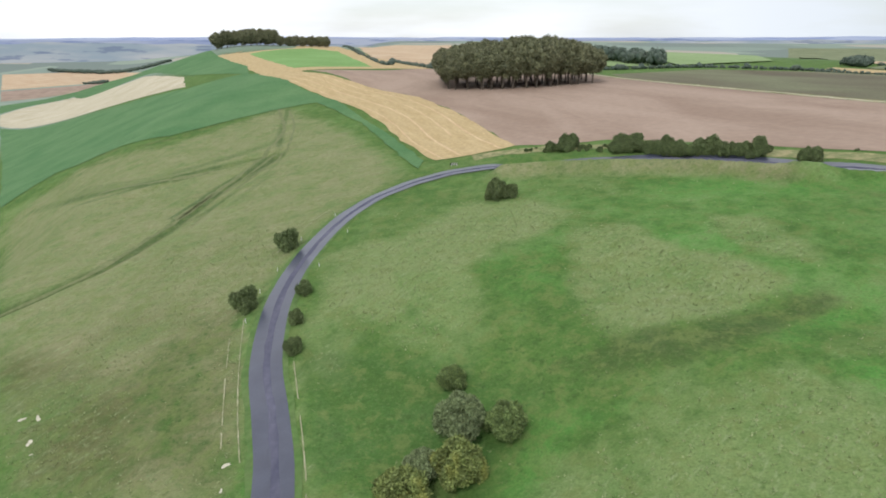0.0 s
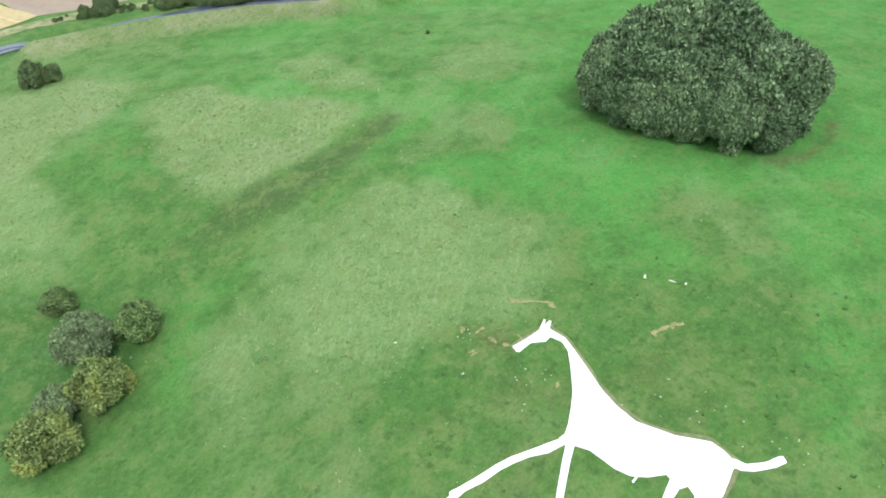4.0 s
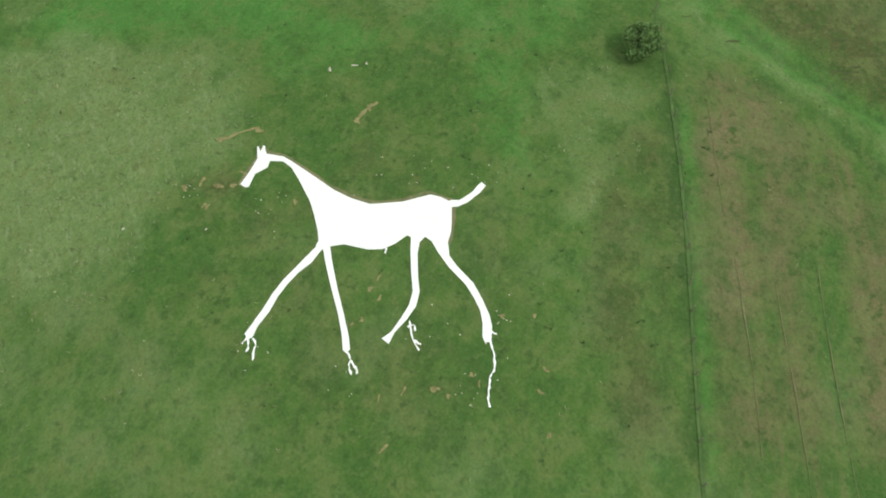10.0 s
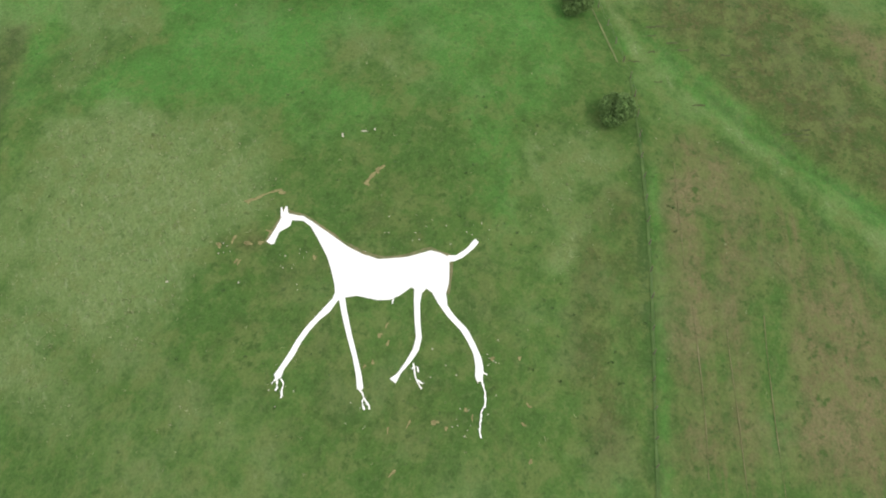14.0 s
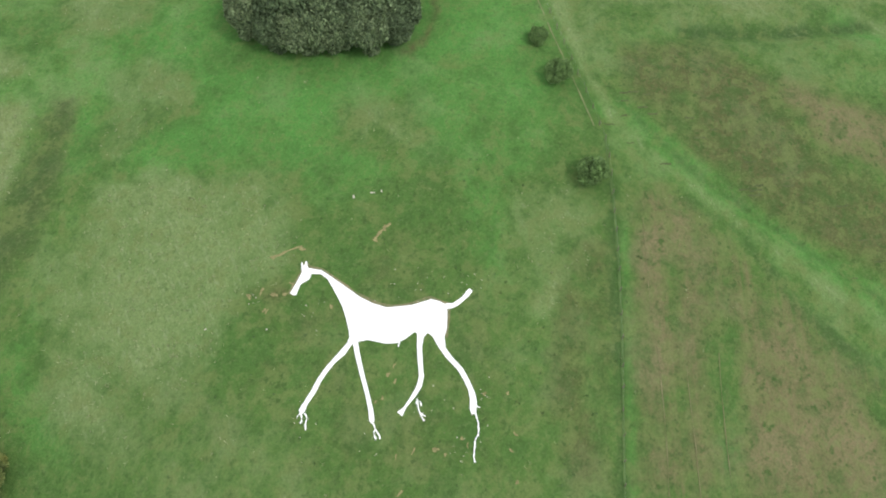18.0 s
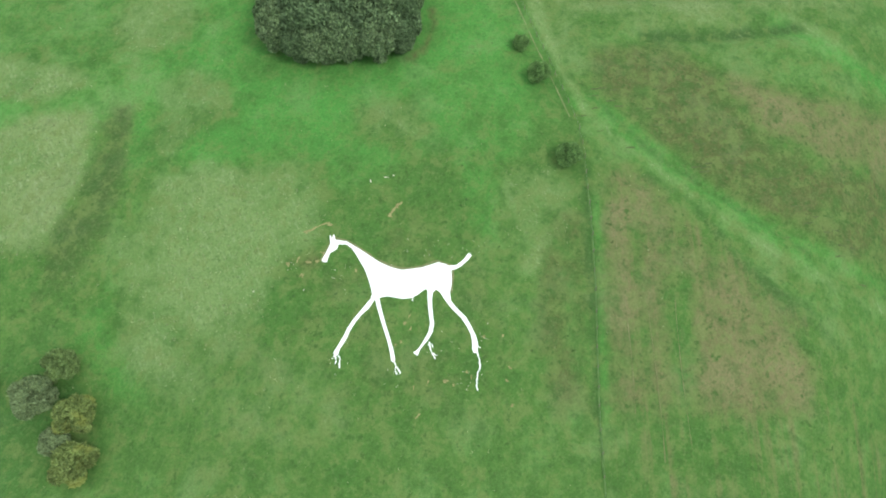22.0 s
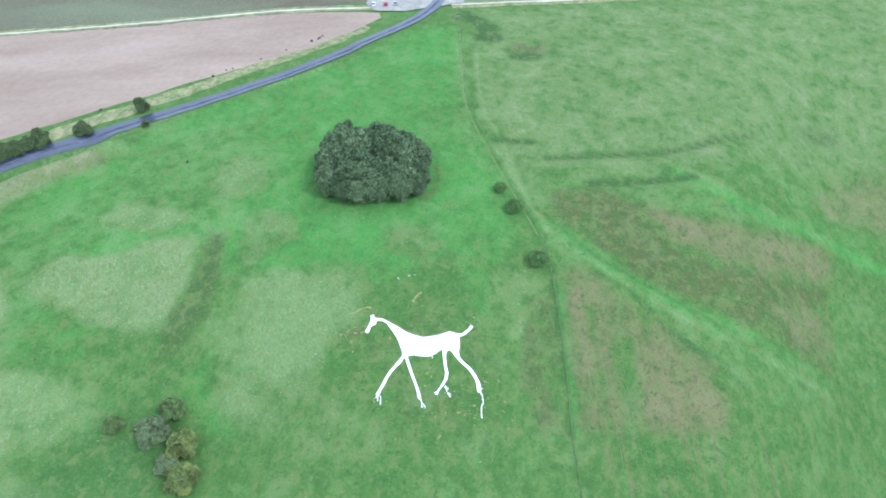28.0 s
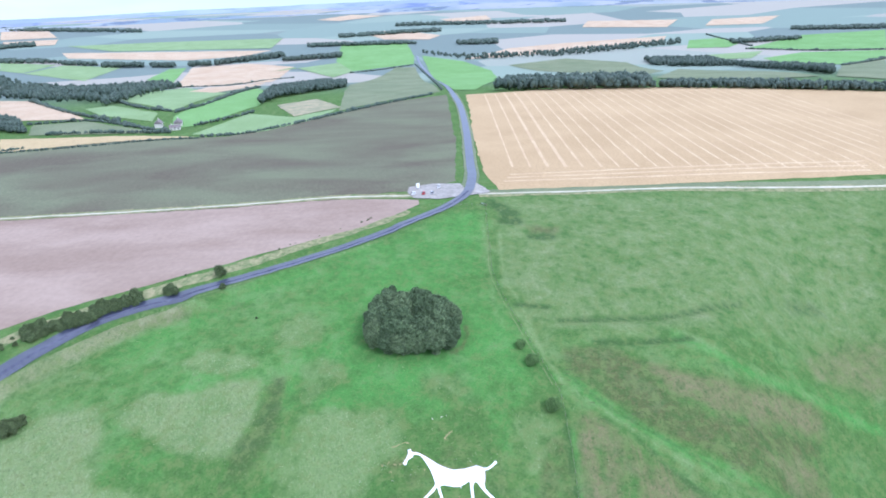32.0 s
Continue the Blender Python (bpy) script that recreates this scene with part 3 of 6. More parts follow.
GZ += 0.12 * np.sin(MX * 0.31 + 1.7 * np.sin(MY * 0.11)) * np.sin(MY * 0.27 + 1.3 * np.sin(MX * 0.13)) * smooth(400, 200, np.hypot(MX - 30, MY - 60))

nx, ny = len(GX), len(GY)
quads = (np.arange(ny - 1)[:, None] * nx + np.arange(nx - 1)[None, :]).ravel()
tris = np.concatenate([np.column_stack([quads, quads + 1, quads + nx + 1]), np.column_stack([quads, quads + nx + 1, quads + nx])])
ground_mesh = mesh_of("ground", np.column_stack([MX.ravel(), MY.ravel(), GZ.ravel()]), tris.tolist(), [M_GRASS], True)


def turf(poly, soft, **kinds):
    """Turns one stretch of the turf into a mixture of kinds, with a soft edge."""
    mask = np.zeros_like(GZ)
    patch(mask, poly, soft, 1.0)
    for key, values in COVER.items():
        values += mask * (kinds.get(key, 0.0) - values)


RUST, TAN, DRY, LUSH, BROWN, DARK, MOWN = np.zeros_like(GZ), np.zeros_like(GZ), np.full_like(GZ, 0.1), np.full_like(GZ, 0.1), np.zeros_like(GZ), np.zeros_like(GZ), np.zeros_like(GZ)
COVER = dict(rust=RUST, tan=TAN, dry=DRY, lush=LUSH, brown=BROWN, dark=DARK)
# the slope past the fence
turf([(225.7, 52.8), (317.0, -162.4), (179.7, -131.3), (158.9, -89.2), (121.9, -52.7), (104.8, -23.0), (97.8, -3.7), (123.5, 22.2)], 14, dry=0.42, tan=0.2)
turf([(112.9, 7.2), (122.2, -31.0), (159.5, -99.7), (136.2, -97.2), (112.5, -65.6), (107.5, -31.5), (102.2, -10.4), (101.0, 0.3)], 7, dry=0.2, lush=0.2)
turf([(104.1, -2.3), (112.3, -15.7), (107.5, -31.5), (95.8, -39.3), (90.5, -55.0), (102.1, -73.7), (115.3, -94.8), (81.5, -90.5), (73.0, -60.1), (78.0, -33.1), (87.5, -15.2), (95.7, -3.6)], 4, brown=0.75)
turf([(106.5, -30.0), (107.3, -46.5), (111.4, -65.5), (134.0, -96.9), (116.3, -94.9), (102.1, -73.7), (92.2, -56.5), (96.3, -40.7)], 3.5, rust=0.75, brown=0.4)
turf([(86.1, -68.8), (107.4, -93.9), (85.7, -91.1), (83.6, -77.5)], 3, rust=0.6, brown=0.3)
# the slope of the horse
turf([(48, 160), (109, 130), (160, 92), (205, 62), (205, 52), (160, 39), (120, 22), (92, 4), (62, 6), (60, 22), (50, 70), (40, 120)], 8, lush=0.55)
turf([(71.3, 90.0), (102.7, 88.7), (77.4, 63.2), (74.1, 53.9), (82.8, 37.9), (75.1, 33.0), (67.1, 47.6), (65.6, 64.0), (68.2, 79.3)], 9, lush=0.65)
turf([(10.0, 151.8), (30.9, 156.3), (58.3, 141.1), (95.5, 122.7), (120.8, 104.3), (100.3, 86.4), (71.3, 90.0), (58.3, 93.0), (51.3, 107.3), (42.4, 122.0), (27.2, 140.1), (22.0, 153.8)], 7, lush=0.4)
turf([(-26.4, 137.2), (-20.8, 140.5), (-6.0, 143.0), (6.9, 158.7), (22.0, 153.8), (29.7, 139.9), (25.6, 133.3), (18.6, 128.7), (11.6, 127.7), (6.1, 118.4), (6.9, 109.3), (4.7, 100.4), (-3.0, 103.6), (-11.4, 103.9), (-18.8, 107.2), (-23.5, 107.2)], 4, dry=0.75, tan=0.22)
turf([(5.1, 117.9), (12.0, 123.1), (28.4, 134.5), (28.6, 130.5), (24.2, 117.8), (24.6, 111.0), (21.0, 101.0), (12.6, 103.3), (7.1, 111.0)], 2.5, lush=0.34)
turf([(28.6, 130.5), (39.5, 128.6), (42.3, 118.6), (51.3, 107.3), (56.2, 95.6), (53.7, 93.2), (45.3, 90.3), (35.4, 87.2), (26.4, 89.5), (22.6, 96.0), (24.0, 108.6), (25.7, 117.1)], 3, dry=0.75, tan=0.22)
turf([(56.4, 126.9), (64.0, 121.9), (65.7, 105.3), (63.7, 99.7), (55.9, 106.4), (54.1, 115.9)], 2.5, dry=0.6)
turf([(78.7, 102.0), (89.5, 102.7), (94.5, 96.1), (87.9, 85.7), (80.5, 85.1), (74.2, 94.0)], 4, dry=0.4)
turf([(42.4, 122.0), (53.9, 118.3), (55.0, 107.2), (45.5, 110.8)], 2, lush=0.6)
turf([(-7.1, 118.0), (1.7, 118.4), (7.8, 107.4), (4.7, 101.4), (1.2, 93.3), (-9.6, 95.6)], 4, dry=0.55)
turf([(-10.7, 87.5), (-1.9, 86.3), (-2.9, 74.9), (-8.1, 70.6), (-12.6, 71.6)], 4, lush=0.35, dark=0.15)
turf([(6.3, 69.7), (12.7, 77.3), (26.0, 73.7), (38.5, 76.1), (42.2, 72.3), (29.3, 73.0), (20.6, 71.4), (15.5, 67.0), (8.1, 56.4)], 3, lush=0.45)
turf([(2.2, 90.1), (14.5, 87.0), (23.1, 80.0), (18.7, 77.3), (10.1, 79.6), (5.1, 83.1)], 4, dark=0.35)
turf([(14.5, 87.0), (21.8, 86.9), (29.9, 88.2), (40.0, 88.2), (54.1, 91.9), (59.5, 91.0), (60.6, 87.0), (51.9, 84.2), (41.8, 79.3), (31.6, 78.3), (23.5, 81.1), (17.2, 83.7)], 3, brown=0.55, dark=0.5)
turf([(53.3, 79.4), (64.4, 82.1), (68.8, 77.1), (68.3, 68.2), (64.7, 66.7), (57.6, 71.4), (50.3, 74.6)], 3, dry=0.5)
turf([(47.1, 71.2), (57.1, 70.7), (66.7, 65.2), (71.0, 56.1), (65.2, 50.5), (57.0, 52.2), (48.3, 58.7), (43.7, 65.7)], 4, lush=0.6)
turf([(25.5, 70.3), (38.0, 67.9), (50.4, 61.1), (56.9, 48.8), (49.3, 42.4), (40.6, 44.2), (32.6, 46.3), (21.0, 45.4), (12.4, 47.6), (10.5, 57.4), (15.2, 66.1)], 5, dry=0.78)
turf([(31.4, 77.2), (42.2, 72.3), (47.0, 61.8), (55.6, 50.4), (57.5, 44.1), (47.8, 42.2), (40.5, 43.9), (37.8, 51.6), (29.7, 60.4), (21.8, 64.7)], 4, dry=0.5)
turf([(35.5, 42.9), (46.6, 35.4), (62.4, 29.8), (69.6, 19.2), (52.0, 11.8), (47.2, 3.9), (23.3, -4.4), (8.0, 41.5), (16.8, 43.3), (26.8, 39.8)], 6, brown=0.3)
turf([(63.0, 28.0), (69.0, 21.0), (62.3, 17.8), (58.8, 24.5)], 3, dark=0.45)
turf([(91.1, 27.0), (94.3, 18.1), (68.5, 9.9), (53.9, 6.7), (53.5, 13.2), (68.6, 18.8)], 3, lush=0.45)
turf([(68.6, 9.4), (74.6, 2.5), (72.8, -4.8), (65.4, -8.3), (59.1, -5.0), (50.4, 0.3), (54.3, 5.5)], 3.5, dry=0.38)
turf([(60.9, -1.7), (67.3, -7.7), (52.7, -11.4), (27.7, -17.0), (25.6, -11.1), (37.6, -3.9), (49.6, -2.7)], 3, brown=0.6, dark=0.12)
turf([(73.6, 42.4), (78.8, 31.5), (72.3, 25.1), (66.7, 30.3), (67.0, 39.7)], 3, dry=0.3)
turf([(67.8, 85.1), (73.0, 80.3), (71.9, 70.3), (63.7, 67.1), (58.2, 72.9), (60.4, 81.6)], 3, dry=0.35, lush=0.2)
turf([(45.8, 73.3), (50.8, 66.6), (51.1, 52.2), (50.9, 42.8), (45.3, 39.4), (38.3, 43.2), (29.4, 44.4), (23.0, 48.1), (18.2, 56.6)], 4, dry=0.8)
turf([(18.2, 56.6), (23.0, 48.1), (22.3, 37.2), (20.4, 26.4), (10.1, 18.8), (1.5, 45.2)], 5, dry=0.26, brown=0.15)
turf([(-23.1, 97.6), (-7.7, 96.5), (-0.5, 91.5), (6.6, 88.9), (13.9, 79.4), (10.9, 71.5), (-1.6, 67.0), (-18.6, 71.1), (-21.1, 83.5)], 4, lush=0.25, dark=0.5)
# round the hollow way and the mown strip
turf([(90.9, -1.3), (85.9, -15.4), (76.0, -33.1), (72.3, -60.1), (79.8, -90.3), (57.5, -87.0), (58.2, -66.7), (65.0, -46.6), (68.7, -30.8), (73.6, -16.8), (78.9, -6.2)], 3, lush=0.2, dry=0.2)
turf([(68.4, -10.6), (76.3, -11.0), (78.7, -15.5), (76.0, -21.8), (70.5, -30.2), (64.3, -38.1), (57.1, -53.7), (40.8, -54.6), (28.2, -18.7)], 3, brown=0.45, dry=0.1, rust=0.1)
turf([(75.7, -11.1), (78.2, -15.6), (74.6, -21.0), (68.9, -23.7), (63.2, -19.0), (61.6, -14.7)], 2.5, rust=0.5, brown=0.3)
turf([(56.6, -32.7), (61.7, -37.5), (56.8, -43.2), (52.4, -50.5), (48.8, -54.1), (40.8, -54.6), (33.9, -34.9), (47.9, -33.0)], 2.5, rust=0.8, brown=0.4)
turf([(49.6, -28.0), (54.1, -30.8), (33.6, -34.1), (32.5, -31.0)], 2, lush=0.25, dark=0.4)
turf([(152.3, -95.2), (172.8, -110.2), (185.8, -132.6), (156.6, -126.5), (151.0, -110.8), (144.9, -96.2)], 5, rust=0.6, dry=0.3)
turf([(128.6, -63.4), (141.5, -86.7), (151.3, -125.4), (138.3, -122.6), (130.0, -91.5), (117.4, -60.4)], 4, lush=0.22, dark=0.1)
patch(MOWN, [(76, -11), (75, -20), (69, -32), (63, -42), (57, -53), (38, -75), (5, -58), (-8, -28), (15, -24), (46, -17)], 2, 0.9)
streak(LUSH, [(128.0, -41.6), (121.2, -65.5), (132.2, -92.5), (139.1, -119.9)], 3, 0.5)
streak(DRY, [(197.4, 51.5), (155.6, 37.9), (121.3, 27.9), (110.8, 21.7)], 1.5, 0.35)
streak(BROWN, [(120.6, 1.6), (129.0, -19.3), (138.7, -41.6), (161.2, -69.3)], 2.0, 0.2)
# dark turf in the carved hollows, standing partly for their shade
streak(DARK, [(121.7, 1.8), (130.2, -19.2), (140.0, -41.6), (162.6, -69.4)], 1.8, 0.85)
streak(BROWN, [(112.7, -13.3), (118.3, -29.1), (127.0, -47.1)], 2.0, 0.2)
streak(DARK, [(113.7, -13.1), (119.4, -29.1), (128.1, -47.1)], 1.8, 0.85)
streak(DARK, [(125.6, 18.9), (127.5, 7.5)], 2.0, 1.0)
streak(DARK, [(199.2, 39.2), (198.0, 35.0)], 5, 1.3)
streak(BROWN, [(190.8, 24.4), (194.6, 14.3)], 4, 1.0)
streak(DARK, [(184.6, 22.2), (186.0, 15.4)], 4, 1.3)
streak(DARK, [(181.5, -93.0), (187.6, -103.3)], 5, 0.7)
streak(DARK, [(231.8, -84.5), (232.8, -89.6)], 3, 0.8)
streak(DARK, [(168.3, 11.6), (169.2, 8.5)], 2, 0.8)
patch(DRY, [(-27, 110), (-15, 95), (-14, 88), (-22, 89)], 3.5, 0.51)
patch(BROWN, [(-110, 142), (-215, 294), (-129, 297), (-85, 338), (-41, 277), (-12, 202), (-33, 159), (-40, 114), (-28, 68), (-64, 75)], 5, 0.2)
# shade of the field bank, carved ruts and folds, painted as dark turf
streak(DARK, [(-217, 348), (-140, 323), (-95, 352), (-71, 361)], 1.6, 0.5)
streak(DARK, [(-112.0, 145.4), (-101.9, 153.8), (-91.3, 163.7), (-83.3, 183.4), (-77.4, 219.5), (-67.1, 252.9)], 2.4, 0.9)
streak(DARK, [(-149.2, 241.6), (-125.4, 235.2), (-97.3, 246.0), (-65.2, 258.5)], 1.5, 0.7)
streak(DARK, [(-84.3, 190.3), (-78.6, 223.3), (-69.0, 260.6)], 1.2, 0.6)
streak(DRY, [(-107.6, 138.9), (-96.4, 147.0), (-84.8, 155.2), (-76.7, 175.8), (-68.6, 204.2)], 2.5, 0.5)
streak(DARK, [(-76.0, 182.8), (-71.8, 214.7), (-66.1, 258.1)], 1.4, 0.5)
streak(DARK, [(-72.6, 275.1), (-78.1, 309.2), (-85, 351)], 2.0, 0.4)
streak(DARK, [(-171.5, 275.8), (-129.2, 265.7), (-93.2, 268.9)], 3, 0.3)
streak(DARK, [(-195.6, 264.5), (-134.6, 228.4), (-99.7, 223.7)], 3, 0.25)
streak(DARK, [(-28.7, 110.3), (-24.7, 101.7), (-22.8, 89.4)], 1.2, 0.3)
streak(BROWN, [(28.6, 188.6), (52.1, 172.8), (75.9, 148.0), (93.7, 123.5)], 3, 0.4)
patch(DRY, [(-110, 142), (-215, 294), (-129, 297), (-85, 338), (-41, 277), (-12, 202), (-33, 159), (-40, 114), (-28, 68), (-64, 75)], 5.0, 0.68)
patch(BROWN, [(-68, 90), (-53, 100), (-38, 106), (-28, 68), (-54, 72)], 5, 0.3)
streak(BROWN, [(-111.2, 144.3), (-101.2, 152.6), (-90.6, 162.3), (-82.6, 181.7), (-76.6, 217.3), (-66.5, 250.1)], 2.2, 0.6)
streak(LUSH, [(-109.5, 141.7), (-99.3, 149.4), (-88.6, 158.3), (-80.4, 176.3)], 2.2, 0.5)
streak(BROWN, [(-54.3, 89.2), (-49.3, 100.4), (-40.2, 108.2)], 1.2, 0.4)
streak(DRY, [(-39.0, 109.8), (-36.4, 96.5), (-32.4, 80.8), (-28.6, 67.7)], 0.5, 0.9)
streak(DRY, [(-25.0, 95.4), (-21.7, 82.0), (-17.8, 67.3)], 0.4, 1.0)
streak(DRY, [(-39.8, 114.2), (-34.2, 95.9), (-29.4, 80.4)], 0.4, 0.8)
streak(LUSH, [(-39.4, 114.0), (-34.0, 95.9), (-29.9, 80.5), (-26.4, 67.6)], 1.0, 0.6)
patch(BROWN, [(-110, 142), (-204, 278), (-184, 314), (-129, 297), (-87, 345), (-39, 266), (-11, 195), (-33, 159), (-40, 114), (-50, 102), (-84, 104)], 5, 0.2)
# the long fold and its ruts, their shade deepened in colour
streak(DARK, [(-186.8, 276.6), (-137.6, 244.1), (-112.1, 241.3), (-84.9, 246.4), (-67.3, 254.6)], 2.6, 0.75)
streak(DRY, [(-170.1, 254.8), (-127.4, 227.7), (-104.0, 228.9), (-80.3, 235.4)], 3, 0.5)
streak(DARK, [(-86.2, 193.2), (-81.4, 216.8), (-68.2, 247.9)], 2.2, 0.7)
streak(DARK, [(-68.6, 191.9), (-61.1, 225.0)], 1.8, 0.5)
streak(BROWN, [(-204, 345), (-146.2, 310.4), (-112, 334), (-89, 369)], 3, 0.6)
streak(DRY, [(18, 180.5), (30, 177.5), (43, 172.6), (64.5, 161.5), (80, 148), (88, 141)], 5.0, 0.4)
streak(BROWN, [(18, 178), (30, 175), (43, 170), (64.5, 158.5), (80, 145.5)], 3.0, 0.5)
patch(TAN, [(-97, 123), (-200, 271), (-184, 314), (-130, 299), (-87, 352), (-47, 286), (-11, 195), (-33, 159), (-40, 119), (-33, 88), (-28, 68), (-41, 69), (-50, 93)], 6, 0.66)
patch(TAN, [(-101, 129), (-51, 93), (-41, 69), (-64, 75)], 6, 0.15)
streak(TAN, [(18, 179), (30, 176), (43, 171), (64.5, 160), (80, 147)], 4.5, 0.8)
streak(DARK, [(218.3, 52.3), (216.5, 49)], 4.5, 1.2)
streak(DARK, [(211.3, 43.6), (208, 38)], 4.5, 1.2)
streak(LUSH, [(89.4, -0.7), (87.5, -7.8), (80.3, -21.2), (74.9, -36.3), (67.4, -53.2)], 1.5, 0.4)
# dark fringe of the hollow way, with its shade put into the colour
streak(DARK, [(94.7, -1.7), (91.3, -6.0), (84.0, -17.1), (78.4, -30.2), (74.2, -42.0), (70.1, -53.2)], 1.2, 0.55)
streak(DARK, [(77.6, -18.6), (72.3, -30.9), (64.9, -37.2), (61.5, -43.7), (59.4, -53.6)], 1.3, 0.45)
streak(DARK, [(74.6, -6.8), (58.1, -10.7), (45.5, -14.0), (28.1, -18.1)], 1.3, 0.65)
streak(LUSH, [(68.2, -10.0), (53.5, -13.7), (42.0, -16.4), (28.5, -19.4)], 1.2, 0.5)
streak(DRY, [(129.0, -46.9), (124.3, -62.9), (128.9, -82.1), (135.1, -97.1)], 1.3, 0.5)
streak(DRY, [(120.0, 17.9), (110.0, 11.7), (99.4, 4.8), (89.7, -3.0)], 0.8, 0.6)
streak(DRY, [(190.7, 40.4), (147.0, 29.6), (125.7, 18.0), (100.9, 4.9)], 0.9, 0.5)
streak(RUST, [(62.2, -21.5), (45.9, -24.8), (31.4, -27.9)], 1.0, 0.35)
streak(RUST, [(62.3, -16.6), (44.4, -20.7), (30.1, -24.0)], 0.8, 0.3)
streak(RUST, [(57.9, -36.1), (47.0, -39.9), (36.8, -43.5)], 0.8, 0.3)
streak(BROWN, [(37.3, 42.8), (39.4, 38.0)], 1.2, 0.6)
streak(DRY, [(50.2, -0.7), (57.3, -2.6), (63.9, -5.8)], 1.3, 0.45)
streak(DRY, [(50.8, 0.1), (55.3, -2.3), (59.2, -5.0)], 1.2, 0.3)
streak(BROWN, [(89, 35.2), (94, 33.2), (100, 33.2), (105, 35)], 1.1, 0.9)
streak(DARK, [(-62.2, 89.3), (-56.9, 93.6), (-49.9, 101.5), (-44.8, 104.6)], 0.9, 0.6)
# wide dark streaks paint the shading of folds in this slope
streak(DARK, [(-156.7, 259.4), (-119.0, 242.9), (-90.1, 259.1), (-73.4, 268.4)], 5, 0.3)
streak(DARK, [(-83.4, 187.9), (-76.7, 217.2), (-65.5, 237.0)], 2.5, 0.3)
streak(BROWN, [(-83.6, 114.3), (-72.1, 120.1), (-57.7, 121.0), (-45.1, 112.9)], 6, 0.35)
streak(DARK, [(-48.6, 74.3), (-37.8, 78.3), (-33.1, 79.8)], 4, 0.3)
streak(DARK, [(-83.7, 103.6), (-76.5, 102.9), (-71.9, 106.5)], 4, 0.3)
streak(DRY, [(-120.5, 158.0), (-109.5, 166.7), (-95.3, 171.6), (-85.2, 187.9)], 2.0, 0.4)
patch(BROWN, [(-96.9, 123.2), (-63.1, 107.0), (-43.8, 115.7), (-34.9, 97.7), (-26.6, 67.6), (-64.2, 74.8)], 5, 0.35)
streak(LUSH, [(51.5, -7.8), (40.1, -10.9), (26.7, -14.3)], 1.3, 0.5)
streak(RUST, [(67.3, -13.6), (51.2, -17.5), (29.7, -22.9)], 1.8, 0.4)
streak(RUST, [(67.1, -21.6), (49.7, -25.8), (32.0, -29.4)], 1.6, 0.35)
turf([(-55.4, 100.1), (-53.1, 108.1), (-46.9, 115.5), (-40.3, 105.0), (-31.2, 73.0), (-45.9, 77.7)], 6, brown=0.6, tan=0.25)
# further rut and fold shade laid into the turf colour
streak(DARK, [(-80.5, 180.7), (-72.6, 204.6), (-63.8, 230.4), (-65.3, 264.5)], 1.4, 0.5)
streak(DARK, [(-68.8, 264.4), (-77.2, 305.0), (-82.7, 344.1)], 1.6, 0.5)
streak(DARK, [(-165.5, 270.2), (-126.6, 249.4), (-104.1, 251.9), (-85.9, 260.9), (-72.8, 276.0)], 4, 0.35)
streak(DARK, [(-63.4, 193.2), (-60.0, 208.0), (-54.0, 224.5)], 2.5, 0.3)
streak(DRY, [(-78.3, 171.2), (-66.5, 185.8), (-49.1, 202.4), (-28.5, 217.8)], 3, 0.4)
streak(DARK, [(-66.7, 282.3), (-45.2, 274.8), (-30.3, 251.7)], 4, 0.25)
streak(DRY, [(89.0, -3.2), (81.9, -15.9), (75.3, -29.0), (68.8, -45.3), (66.5, -62.7), (75.0, -89.6)], 0.9, 0.45)
streak(LUSH, [(91.9, -4.2), (85.9, -16.8), (78.7, -33.0), (72.7, -49.2), (72.8, -67.8), (79.8, -90.3)], 1.2, 0.35)
streak(DARK, [(71.2, -30.7), (66.8, -38.8), (61.4, -45.3), (56.5, -51.5), (54.8, -59.2)], 1.3, 0.35)
streak(DRY, [(77.7, 165.7), (89.3, 156.5), (100.8, 143.5), (114.1, 131.2), (128.1, 118.1), (142.9, 104.2), (161.0, 90.5)], 0.7, 0.8)
patch(DRY, [(-18.1, 164.6), (12.2, 177.1), (35.6, 165.5), (69.5, 141.7), (93.1, 126.4), (120.4, 106.5), (91.5, 78.7), (65.6, 87.8), (49.6, 84.9), (32.8, 89.4), (25.9, 123.0), (5.8, 118.1), (7.9, 102.7), (-2.2, 92.8), (-16.8, 101.5)], 7, 0.2)
FARM = smooth(650, 1150, np.hypot(MX, MY))
for key, values in (("farm", FARM), ("rust", RUST), ("tan", TAN), ("dark", DARK), ("mown", np.clip(MOWN, 0, 1)), ("dry", DRY), ("lush", LUSH), ("brown", BROWN)):
    ground_mesh.attributes.new(key, "FLOAT", "POINT").data.foreach_set("value", values.ravel())
tagged(new("ground", ground_mesh), "open chalk downland with green, dry and brown grass", "ground", kind="structure")

# ---- fields ----
FIELD_LIFT = [0.0]


def field(name, poly, material, label):
    FIELD_LIFT[0] += 0.004
    r = max(math.hypot(*p) for p in poly)
    rng, ragged = np.random.default_rng(len(poly)), []
    for k in range(len(poly)):
        a, b = np.array(poly[k - 1]), np.array(poly[k])
        n = int(min(24, max(1, np.hypot(*(b - a)) / 7)))
        wob = min(1.1, 0.3 + 0.0012 * np.hypot(*a))
        ragged += [tuple(a + (b - a) * i / n + (rng.normal(size=2) * wob * 0.6 if i else 0)) for i in range(n)]
    poly = ragged
    me = draped(name, poly, 0.06 + FIELD_LIFT[0] * (1 if r < 300 else 5), [material], exact=False)
    return tagged(new(name, me), label, "field", kind="structure")


